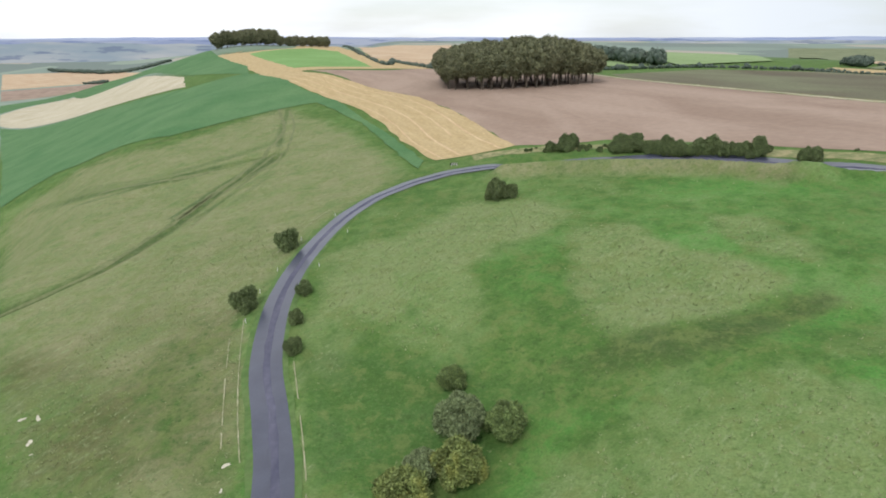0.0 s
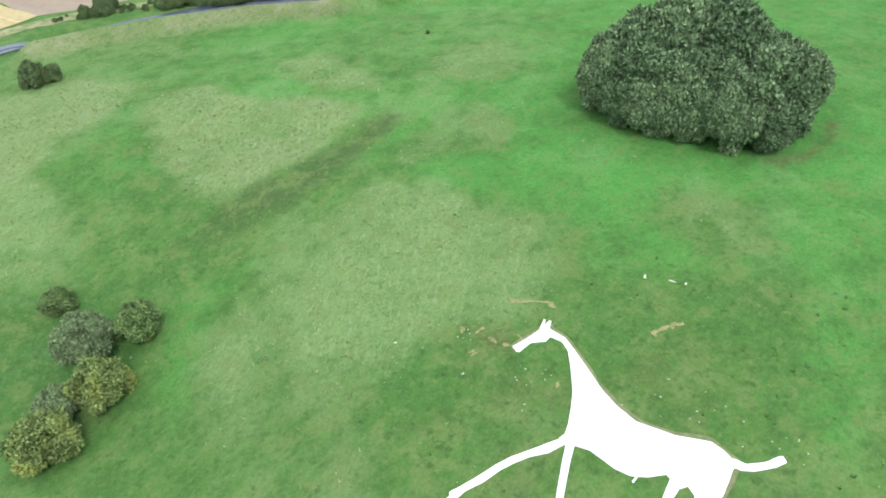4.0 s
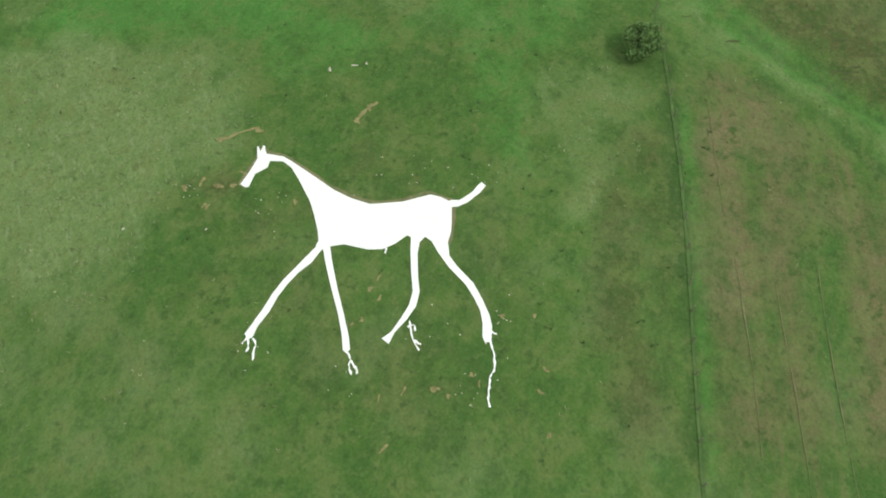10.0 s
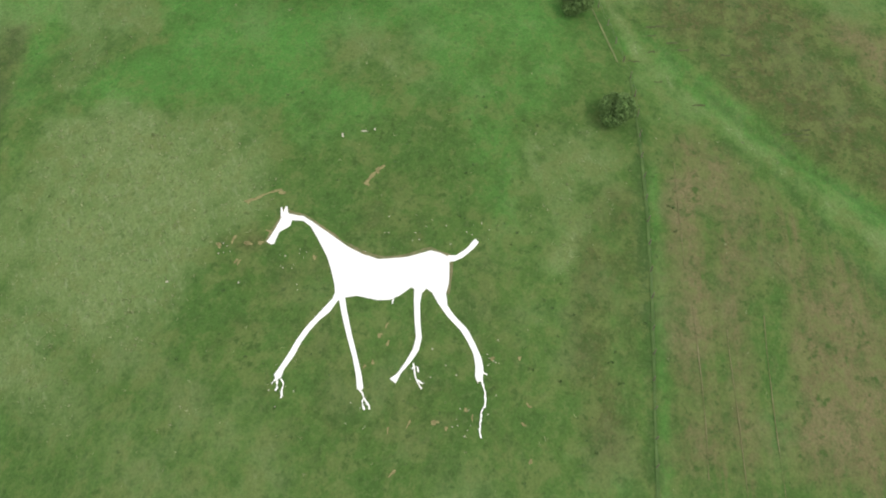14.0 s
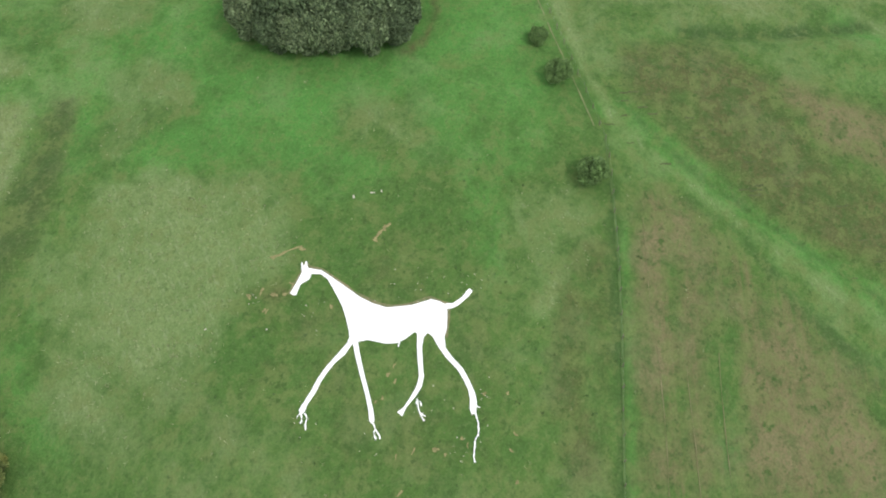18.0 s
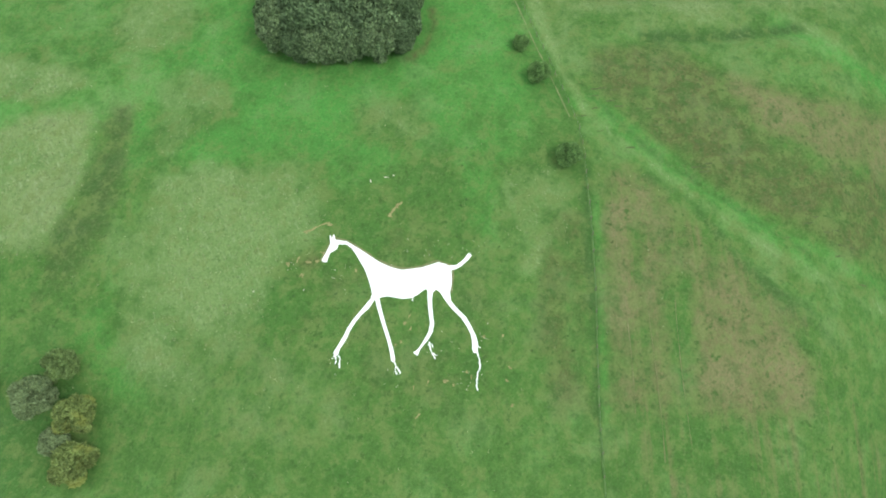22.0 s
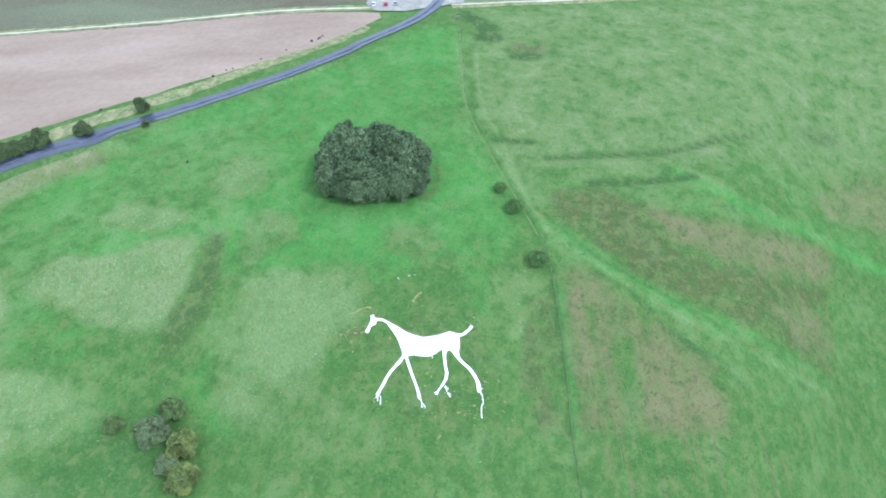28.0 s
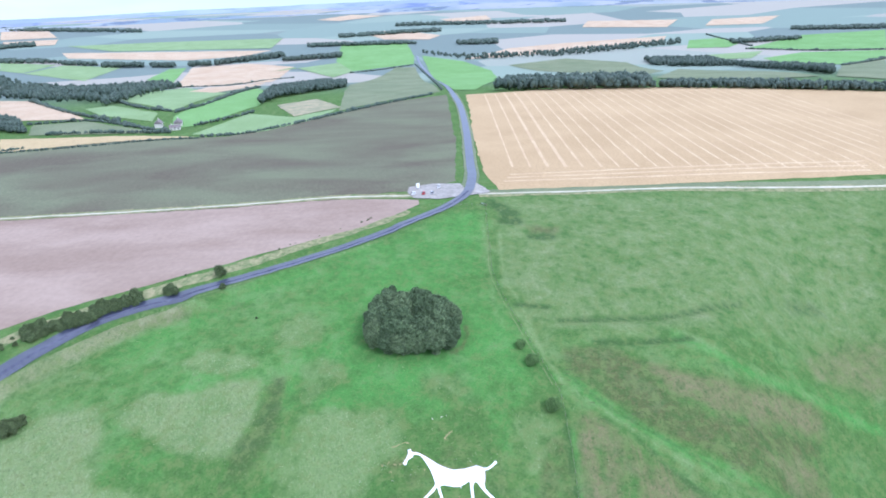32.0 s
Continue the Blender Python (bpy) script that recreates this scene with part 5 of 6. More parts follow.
def twigs(rng, pos, ax, size):
    """Narrow leafy twig ends that point outwards."""
    n = len(pos)
    b = np.cross(ax, rng.normal(size=(n, 3)))
    b /= np.linalg.norm(b, axis=1)[:, None] + 1e-9
    s = (size * rng.uniform(0.6, 1.3, n))[:, None]
    v = np.stack([pos - ax * s * 0.4, pos + b * s * 0.2, pos + ax * s * 0.6, pos - b * s * 0.2], 1).reshape(-1, 3)
    k = np.arange(n)[:, None] * 4
    return v, np.concatenate([k + [0, 1, 3], k + [1, 2, 3]])


def crown_mesh(name, seed, rx, rz, base, lobes, leaves, leaf, material, lobe=0.36, low=-0.35, loose=1.16):
    """A crown of uneven lobes: leafy masses with gaps between, covered in sprays."""
    rng = np.random.default_rng(seed)
    cs, rs = [], []
    for k in range(lobes):
        d = rng.normal(size=3)
        d[2] = abs(d[2]) * 1.1 + low if rng.random() < 0.8 else d[2] * 0.5
        d /= np.linalg.norm(d)
        q = rng.uniform(0.45, 0.74)
        cs.append(d * [rx * q, rx * q, rz * q])
        rs.append(lobe * rng.uniform(0.65, 1.2) * min(rx, rz))
    cs.append(np.zeros(3)); rs.append(0.5 * min(rx, rz))
    cs, rs = np.array(cs), np.array(rs)
    V, F, at = [], [], 0
    for c, r in zip(cs, rs):
        v = ICO1_V * r * 0.82 * (1 + 0.1 * rng.normal(size=(len(ICO1_V), 1))) + c
        V.append(v); F.append(ICO1_F + at); at += len(v)
    w = rs ** 2
    pick = rng.choice(len(cs), leaves, p=w / w.sum())
    d = rng.normal(size=(leaves, 3))
    d /= np.linalg.norm(d, axis=1)[:, None]
    out = cs[pick] / (np.linalg.norm(cs[pick], axis=1)[:, None] + 1e-6)
    flip = (d * out).sum(1) < -0.3
    d[flip] *= -1
    p = cs[pick] + d * (rs[pick] * rng.uniform(0.8, loose, leaves))[:, None]
    nrm = d * 0.7 + rng.normal(size=(leaves, 3)) * 0.8 + [0, 0, 0.25]
    nrm /= np.linalg.norm(nrm, axis=1)[:, None]
    twig = rng.random(leaves) < 0.35
    ax = d + rng.normal(size=(leaves, 3)) * 0.45 + [0, 0, 0.3]
    ax /= np.linalg.norm(ax, axis=1)[:, None]
    lv, lf = sprays(rng, p[~twig], nrm[~twig], leaf)
    V.append(lv); F.append(lf + at); at += len(lv)
    lv, lf = twigs(rng, p[twig], ax[twig], leaf * 1.5)
    V.append(lv); F.append(lf + at)
    V = np.concatenate(V) + [0, 0, base]
    V[:, 2] = np.maximum(V[:, 2], 0.05)
    return raw_mesh(name, V, np.concatenate(F), material)


def trunk_mesh(name, seed, height, r0, r1, limbs, spread):
    rng = np.random.default_rng(seed)
    bm = bmesh.new()

    def tube(pts, radii, n=7):
        rings = []
        for p, r in zip(pts, radii):
            rings.append([bm.verts.new((p[0] + r * math.cos(2 * math.pi * k / n), p[1] + r * math.sin(2 * math.pi * k / n), p[2])) for k in range(n)])
        for a, b in zip(rings, rings[1:]):
            for k in range(n):
                bm.faces.new((a[k], a[(k + 1) % n], b[(k + 1) % n], b[k]))
        bm.faces.new(rings[-1])

    lean = rng.normal(size=2) * 0.03 * height
    tube([(0, 0, -0.4), (0, 0, 0.3), (lean[0] * 0.5, lean[1] * 0.5, height * 0.5), (lean[0], lean[1], height)], [r0 * 1.35, r0, (r0 + r1) / 2, r1])
    for k in range(limbs):
        z, a = height * rng.uniform(0.35, 0.9), rng.uniform(0, 6.28)
        L = spread * rng.uniform(0.6, 1)
        tube([(0, 0, z), (L * 0.5 * math.cos(a), L * 0.5 * math.sin(a), z + L * 0.45), (L * math.cos(a), L * math.sin(a), z + L * 0.8)], [r1 * 0.8, r1 * 0.5, r1 * 0.2], 5)
    me = bpy.data.meshes.new(name)
    bm.to_mesh(me)
    bm.free()
    me.materials.append(M_BARK)
    return me


def plant_kind(seed, rx, rz, base, lobes, leaves, leaf, material, trunk_h, trunk_r, limbs=5, lobe=0.36, low=-0.35, loose=1.16):
    return (crown_mesh("crown", seed, rx, rz, base, lobes, leaves, leaf, material, lobe, low, loose),
            trunk_mesh("trunk", seed + 1, trunk_h, trunk_r, trunk_r * 0.55, limbs, rx * 0.55))


def plant(name, kind, x, y, size, label, category, group="", turn=None, tall=1.0, sink=0.1):
    ob = thing(name, x, y, label, category, group, random.uniform(0, 360) if turn is None else turn, sink)
    ob.scale = (size, size, size * tall)
    part("trunk", kind[1], None, ob)
    part("crown", kind[0], None, ob)
    return ob


BEECHES = [plant_kind(100 + k, 6.4, 7.6, 7.9, 62, 24000, 0.62, M_BEECH, 8.5, 0.38, lobe=0.3, low=-0.95, loose=1.3) for k in range(4)]
GREY_THORN, YELLOW_THORN, SCRUB_THORN, OLIVE_THORN = [[plant_kind(200 + 10 * n + k, 2.9, 2.5, 2.0, 30, 14000, 0.3, leaf, 1.8, 0.14, lobe=0.33, low=-0.6, loose=1.38) for k in range(2)]
                                         for n, leaf in enumerate((M_GREY_THORN, M_YELLOW_THORN, M_DARK_THORN, M_OLIVE_THORN))]
SCRUBS = [plant_kind(300 + k, 2.2, 1.9, 1.4, 22, 6500, 0.25, M_SCRUB, 1.2, 0.1, lobe=0.36, low=-0.7, loose=1.4) for k in range(4)]
TALL = [plant_kind(400 + k, 7.4, 8.6, 13.2, 80, 8000, 0.8, M_WOOD_LEAF, 12.0, 0.4, 4, lobe=0.3, low=-0.95) for k in range(3)]

# the clump above the horse: a rounded block of trees, its long side to the slope
CLUMP = (94.9, 53.2)
UX, UY, VX, VY = 0.95, 0.31, -0.31, 0.95


def clump_spot(u, v):
    return CLUMP[0] + UX * u + VX * v, CLUMP[1] + UY * u + VY * v


for i in range(3):
    for j in range(4):
        u, v = 6.6 * (i - 1) + random.uniform(-0.6, 0.6), 7.0 * (j - 1.5) + random.uniform(-0.6, 0.6)
        edge = max(abs(i - 1), abs(j - 1.5) / 1.5)
        if i != 1 and j in (0, 3):
            u, v = u * 0.84, v * 0.84
        plant("beech_tree", BEECHES[(i + 2 * j) % 4], *clump_spot(u, v), random.uniform(0.86, 0.98), "dense dark green beech tree in a round clump", "tree", "trees of the round clump",
              tall=(1.3 - 0.3 * edge ** 2) * random.uniform(0.99, 1.06))
RIM = spline([(-11.0, 0), (-10.8, 8.4), (-8.0, 13.0), (0, 13.8), (8.0, 12.8), (10.8, 8.4), (11.0, 0), (10.8, -8.4), (8.0, -13.2), (0, -14.4), (-8.0, -13.6), (-10.8, -8.4), (-11.0, -3)], 4.0)
for k, (u, v) in enumerate(RIM):
    plant("beech_tree", BEECHES[k % 4], *clump_spot(u + random.uniform(-0.7, 0.7), v + random.uniform(-0.7, 0.7)), random.uniform(0.5, 0.66), "low outer beech with branches down to the grass", "tree",
          "trees of the round clump", tall=random.uniform(0.95, 1.45), sink=1.0)

# thorn bushes under the horse's head
for x, y, s, tall, kinds, label in ((8.6, 75.4, 1.1, 1.05, SCRUB_THORN, "dark olive thorn bush on the slope"), (2.6, 76.4, 1.3, 1.1, GREY_THORN, "large grey-green thorn bush with reddish leaves"),
                                    (1.8, 68.6, 1.25, 1.1, YELLOW_THORN, "thorn bush with yellowing leaves on its lower half"), (-4.9, 64.6, 1.3, 1.0, YELLOW_THORN, "large yellow-green thorn bush"),
                                    (1.4, 86.0, 0.8, 1.0, SCRUB_THORN, "small brownish thorn bush in the hollow"), (-2.6, 70.2, 0.95, 0.95, GREY_THORN, "low grey-green thorn bush")):
    plant("thorn_bush", kinds[int(abs(x * 7)) % 2], x, y, s, label, "bush", "thorn bushes below the horse", tall=tall)
# bushes beside the road
for x, y, s in ((86.8, 114.9, 0.17), (-38.1, 145.5, 1.0), (-40.1, 116.5, 0.95), (-28.3, 119.2, 0.62), (-27.4, 107.4, 0.55), (-26.0, 98.0, 0.6), (13.6, 157.6, 1.0), (17.3, 157.8, 0.72), (12.0, 158.5, 0.5),
                (111.6, 148, 0.95), (103.0, 141.2, 0.5)):
    plant("roadside_bush", SCRUBS[int(abs(x * 3)) % 3], x, y, s * 1.25, "dark green roadside bush", "bush", "bushes beside the road", tall=1.35)
# bushes along the fence
for x, y, s in ((74.7, -3.0, 1.0), (92.9, 7.2, 0.95), (100.1, 12.9, 0.7)):
    plant("fence_bush", OLIVE_THORN[int(x) % 2], x, y, s, "olive-green thorn bush beside the fence", "bush", "bushes beside the fence")
# the hedge above the road
hedge_line = spline([(29, 206), (44, 199.5), (58, 191.5), (68, 183), (80.5, 176), (91, 166), (96, 161.2)], 1.9)
for k, p in enumerate(hedge_line):
    f = k / (len(hedge_line) - 1)
    size = 0.4 if f < 0.08 else 1.15 if f < 0.16 else 0.45 if f < 0.33 else 1.1
    if 0.86 < f < 0.95 or f < 0.33 and size < 1 and random.random() < 0.4:
        continue
    for side in (-1, 0, 1):
        if side == 0 and f < 0.38 and k % 2:
            continue
        plant("hedge_bush", SCRUBS[(2 * k + side) % 4], p[0] + side * 1.3 + random.uniform(-0.9, 0.9), p[1] + side * 1.5 + random.uniform(-0.9, 0.9),
              size * random.uniform(0.5, 1.15), "scrubby green hedge bush above the road", "bush", "hedge above the road", tall=random.uniform(0.85, 1.4))
for k in range(11):
    f = random.random()
    plant("field_edge_shrub", SCRUBS[k % 3], 100 + 92 * f + random.uniform(-1, 1), 170.5 - 70 * f + random.uniform(-1, 1) - 4 * math.sin(3.14 * f), random.uniform(0.12, 0.26), "small dark shrub at the field edge", "bush",
          "shrubs at the field edge")
# the beech wood beyond the ploughed field
for j in range(6):
    for i in range(14):
        end, side = abs(i - 6.5) / 6.5, abs(j - 2.5) / 2.5
        x, y = 2 + 6.2 * i + random.uniform(-1.4, 1.4), 366 + 7.0 * j - 14 * math.sin(math.pi * (i + 0.3) / 13.5) + random.uniform(-1.6, 1.6)
        plant("beech_tree", TALL[(i + 2 * j) % 3], x, y, random.uniform(1.0, 1.1), "tall beech with a bare trunk in a hilltop wood", "tree", "beech wood",
              tall=(1.2 - 0.24 * end ** 2.5 - 0.1 * side ** 2 - (0.12 if i == 5 else 0)) * random.uniform(0.97, 1.03))
for k in range(30):
    x, y = -335 + 11.5 * (k % 15) + random.uniform(-3, 3), 985 + 14 * (k // 15) + random.uniform(-6, 6)
    plant("beech_tree", TALL[k % 3], x, y, random.uniform(0.9, 1.1) * (1.35 if k % 15 < 8 else 1.0), "tall dark tree on the far hilltop", "tree", "far hilltop clump", sink=5.0)


def inside(poly, x, y):
    hit = False
    for k in range(len(poly)):
        (x0, y0), (x1, y1) = poly[k - 1], poly[k]
        if (y0 > y) != (y1 > y) and x < (x1 - x0) * (y - y0) / (y1 - y0) + x0:
            hit = not hit
    return hit


def lumps(rng, V, F, at, x, y, z, r, h, fine=3, leaves=36):
    """One far crown: a few rounded masses and, where it is nearer, leaf sprays over them."""
    for k in range(fine):
        a, d = rng.uniform(0, 6.28), 0.0 if k == 0 else rng.uniform(0.35, 0.6) * r
        q = r * (0.72 if k == 0 else rng.uniform(0.45, 0.6))
        c = np.array([x + d * math.cos(a), y + d * math.sin(a), z + (h - q if k == 0 else h * rng.uniform(0.45, 0.75) - q * 0.3)])
        v = ICO1_V * [q, q, q * 0.95 if k == 0 else q] * (1 + 0.07 * rng.normal(size=(len(ICO1_V), 1))) + c
        low = v[:, 2] < c[2] - 0.3 * q
        v[low, 2] -= (c[2] - 0.3 * q - v[low, 2]) * 0.8 * max(0.0, (c[2] - q - z) / q)
        V.append(v)
        F.append(ICO1_F + at)
        at += len(v)
        n = leaves // fine
        if n:
            d = rng.normal(size=(n, 3))
            d[:, 2] = np.abs(d[:, 2]) - 0.4
            d /= np.linalg.norm(d, axis=1)[:, None]
            nrm = d + rng.normal(size=(n, 3)) * 0.5
            nrm /= np.linalg.norm(nrm, axis=1)[:, None]
            lv, lf = sprays(rng, c + d * q * rng.uniform(0.95, 1.12, (n, 1)), nrm, q * 0.55)
            V.append(lv)
            F.append(lf + at)
            at += len(lv)
    return at


def wood(name, poly, count, height, label):
    """A far wood, its crowns joined as one stuff."""
    rng = np.random.default_rng(len(poly) * 1000 + count)
    p = np.array(poly, float)
    away = float(np.hypot(p[:, 0], p[:, 1]).min())
    fine, leaves = (4, 48) if away < 900 else (3, 18) if away < 1700 else (2, 0)
    area = 0.5 * abs(float(np.sum(p[:, 0] * np.roll(p[:, 1], 1) - p[:, 1] * np.roll(p[:, 0], 1))))
    r = height * (0.36 if away < 1700 else 0.55)
    count = int(min(900 if away < 900 else 420, max(count, area / (1.5 * r * r))))
    V, F, at, made = [], [], 0, 0
    tries = 0
    while made < count and tries < 12000:
        tries += 1
        x, y = rng.uniform(p[:, 0].min(), p[:, 0].max()), rng.uniform(p[:, 1].min(), p[:, 1].max())
        if inside(poly, x, y):
            s = rng.uniform(0.7, 1.1)
            at = lumps(rng, V, F, at, x, y, float(gz(x, y)) - 0.3, r * s, height * s, fine, leaves)
            made += 1
    if not V:
        return
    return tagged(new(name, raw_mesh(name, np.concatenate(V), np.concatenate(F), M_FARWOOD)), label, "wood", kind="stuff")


def hedge(name, line, half, height):
    rng = np.random.default_rng(int(abs(line[0][0])))
    V, F, at = [], [], 0
    for p in spline(line, half * 1.6):
        s = rng.uniform(0.7, 1.1) * (1.5 if rng.random() < 0.06 else 1.0)
        x, y = p + rng.normal(size=2) * 0.5
        at = lumps(rng, V, F, at, x, y, float(gz(x, y)) - 0.2, half * 1.25 * s, height * s, 2, 10)
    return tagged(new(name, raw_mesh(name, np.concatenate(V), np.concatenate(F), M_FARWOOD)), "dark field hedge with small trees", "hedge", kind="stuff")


wood('wood', [(630, 140), (711, 143), (732, -22), (647, -29), (638, 63)], 90, 15, "tall dark wood edging the stubble field")
wood('wood', [(658, -29), (694, -60), (677, -174), (653, -256), (634, -251), (647, -115)], 90, 9, "dark hedge of trees along the stubble field")
wood('wood', [(484, 366), (561, 390), (727, 381), (877, 452), (896, 518), (646, 450)], 120, 11, "small dark wood above the valley")
wood('wood', [(573, 840), (1009, 1381), (893, 1151), (821, 947), (933, 854), (803, 722), (472, 544), (524, 720)], 220, 12, "broad dark wood in the valley")
wood('wood', [(1316, 1752), (1315, 1542), (1281, 1507), (1273, 1699)], 40, 13, "far row of dark trees")
wood('wood', [(1282, 1498), (1270, 1362), (1238, 1331), (1250, 1464)], 30, 13, "far row of dark trees")
wood('wood', [(1250, 1324), (1258, 1197), (1215, 1160), (1208, 1284)], 30, 13, "far row of dark trees")
wood('wood', [(1248, 1166), (1251, 1097), (1219, 1071), (1216, 1139)], 18, 13, "far row of dark trees")
wood('wood', [(1275, 1074), (1289, 1017), (1255, 993), (1242, 1048)], 18, 13, "far row of dark trees")
wood('wood', [(1312, 1025), (1506, 944), (1453, 904), (1266, 989)], 50, 13, "far row of dark trees")
wood('wood', [(1377, 868), (1513, 766), (1448, 735), (1352, 854)], 60, 12, "far dark wood")
wood('wood', [(1771, 1008), (1849, 702), (1819, 654), (1709, 974)], 50, 12, "far row of trees on a rise")
wood('wood', [(1395, -18), (1414, -146), (1033, -240), (862, -261), (807, -241), (1227, -181), (1273, -41)], 120, 12, "dark wooded band in the valley")
wood('wood', [(1584, 580), (1496, 406), (1609, 180), (1878, -103), (1786, -115), (1500, 166), (1418, 385)], 120, 12, "far wooded ridge")
wood('wood', [(1831, -231), (1905, -422), (1861, -414), (1771, -239)], 50, 12, "far wood")
wood('wood', [(2212, -446), (2208, -702), (2129, -680), (2144, -435)], 50, 12, "far wood")
wood('wood', [(2086, 1051), (2329, 740), (2248, 714), (2012, 1015)], 40, 12, "hazy far wood")
wood('wood', [(1859, 539), (1928, 429), (1830, 408), (1796, 521)], 30, 14, "hazy far wood")
wood('wood', [(2560, 1013), (2711, 316), (2615, 304), (2464, 977)], 60, 14, "hazy far wood")
wood('wood', [(2414, 3063), (2297, 2105), (2206, 2027), (2282, 2904)], 50, 14, "hazy far wood")
wood('wood', [(-1188, 2138), (-1126, 2183), (-1095, 2120), (-1174, 2112)], 20, 8, "dark copse on the vale side")
wood('wood', [(-1583, 2611), (-1041, 2505), (-1002, 2408), (-1516, 2532)], 80, 12, "far dark woods in the vale")
wood('wood', [(158, 694), (189, 558), (170, 504), (145, 615)], 60, 13, "dark wood beyond the fields")
wood('wood', [(325, 533), (378, 598), (371, 567), (338, 514), (326, 501)], 40, 7, "small dark copse at the field edge")
wood('wood', [(1531, 2245), (1766, 2127), (1688, 2032), (1483, 2174)], 30, 14, "hazy hilltop wood")
hedge('hedgerow', [(343, 328), (363, 298), (405, 278), (473, 253), (537, 230), (597, 210)], 2.2, 3.0)
hedge('hedgerow', [(443, 437), (531, 453), (823, 582)], 2.5, 4)
hedge('hedgerow', [(519, 585), (467, 501), (449, 446)], 2.5, 4)
hedge('hedgerow', [(845, 781), (893, 698), (1013, 692), (1069, 661)], 2, 3)
hedge('hedgerow', [(383, 367), (416, 357), (453, 350)], 2, 4)
hedge('hedgerow', [(516, 716), (433, 575), (397, 487), (359, 394), (353, 371)], 2.5, 4)
hedge('hedgerow', [(360, 539), (387, 492), (369, 422)], 2, 3)
hedge('hedgerow', [(325, 478), (339, 443), (352, 376)], 2.5, 4)
hedge('hedgerow', [(262, 458), (295, 406), (322, 368), (338, 330)], 1.5, 2)
hedge('hedgerow', [(1156, 575), (1198, 541), (1308, 490)], 2, 3)
hedge('hedgerow', [(1330, 491), (1061, 367), (652, 214)], 1.5, 2.5)
hedge('hedgerow', [(1822, -57), (1699, 43), (1606, 122)], 3, 5)
hedge('hedgerow', [(1645, -251), (1593, -388), (1603, -534)], 3, 5)
hedge('hedgerow', [(1107, -328), (1392, -474)], 3, 5)
hedge('hedgerow', [(2059, -189), (1711, -272)], 3, 5)
hedge('hedgerow', [(-508, 2913), (-94, 760), (-43, 593), (-5, 487)], 2.5, 3)
hedge('hedgerow', [(119, 476), (204, 508), (278, 452)], 2, 3)

# ---- fence along the slope ----
FENCE = [(213, 53.2), (164.5, 39.3), (146, 34), (129, 25.7), (111, 14.6), (95, 4.0), (83, -3.7), (70, -8.0), (57, -11.6), (45.6, -14.4), (29.5, -18), (15, -22), (0, -26)]


def box_mesh(name, w, d, h, material, bevel=0.0):
    bm = bmesh.new()
    bmesh.ops.create_cube(bm, size=1.0)
    bmesh.ops.transform(bm, matrix=Matrix.Translation((0, 0, h / 2)) @ Matrix.Diagonal((w, d, h, 1)), verts=bm.verts)
    if bevel:
        bmesh.ops.bevel(bm, geom=list(bm.edges), offset=bevel, segments=2, affect="EDGES")
    me = bpy.data.meshes.new(name)
    bm.to_mesh(me)
    bm.free()
    me.materials.append(material)
    return me


def cyl_mesh(name, r, h, material, n=10, top=None):
    bm = bmesh.new()
    bmesh.ops.create_cone(bm, cap_ends=True, segments=n, radius1=r, radius2=r if top is None else top, depth=h)
    bmesh.ops.translate(bm, verts=bm.verts, vec=(0, 0, h / 2))
    me = bpy.data.meshes.new(name)
    bm.to_mesh(me)
    bm.free()
    me.materials.append(material)
    return me


def fence_of(pts, spacing, label, wires=(0.45, 0.8, 1.1)):
    ob = tagged(new("wire_fence"), label, "fence")
    post = cyl_mesh("post", 0.075, 1.75, M_POST, 8, 0.065)
    line = spline(pts, spacing)
    for p in line:
        lean = random.uniform(-4, 4)
        part("post", post, None, ob, at=pose(p[0], p[1], float(gz(*p)) - 0.45, lean, random.uniform(-4, 4), random.uniform(0, 90)))
    for h in wires:
        bm = bmesh.new()
        ring = None
        for p in line:
            z = float(gz(*p)) + h
            new_ring = [bm.verts.new((p[0] + dx, p[1], z + dz)) for dx, dz in ((0.012, 0), (-0.006, 0.01), (-0.006, -0.01))]
            if ring:
                for k in range(3):
                    bm.faces.new((ring[k], ring[(k + 1) % 3], new_ring[(k + 1) % 3], new_ring[k]))
            ring = new_ring
        part("wire", bm, M_WIRE, ob)
    return ob


fence_of(FENCE, 3.2, "weathered post and wire fence running down the slope")
fence_of([(205, 82), (208.7, 77), (210.5, 66), (212.5, 54)], 2.6, "short post and wire fence beside the junction", (0.5, 1.0))


def gate_at(x, y, turn, label):
    g = thing("field_gate", x, y, label, "gate", turn=turn)
    post = box_mesh("gate_post", 0.16, 0.16, 1.5, M_POST, 0.02)
    for dx in (-1.75, 1.75):
        part("gate_post", post, None, g, at=pose(dx, 0, -0.2))
    bar = box_mesh("bar", 3.3, 0.05, 0.07, M_STEEL, 0.01)
    for k in range(5):
        part("bar", bar, None, g, at=pose(0, 0, 0.25 + 0.22 * k))
    part("brace", box_mesh("brace", 3.3, 0.04, 0.06, M_STEEL, 0.01), None, g, at=pose(0, 0.05, 0.65, 0, 16, 0))
    return g


gate_at(214, 54.6, 75, "grey metal field gate by the junction")


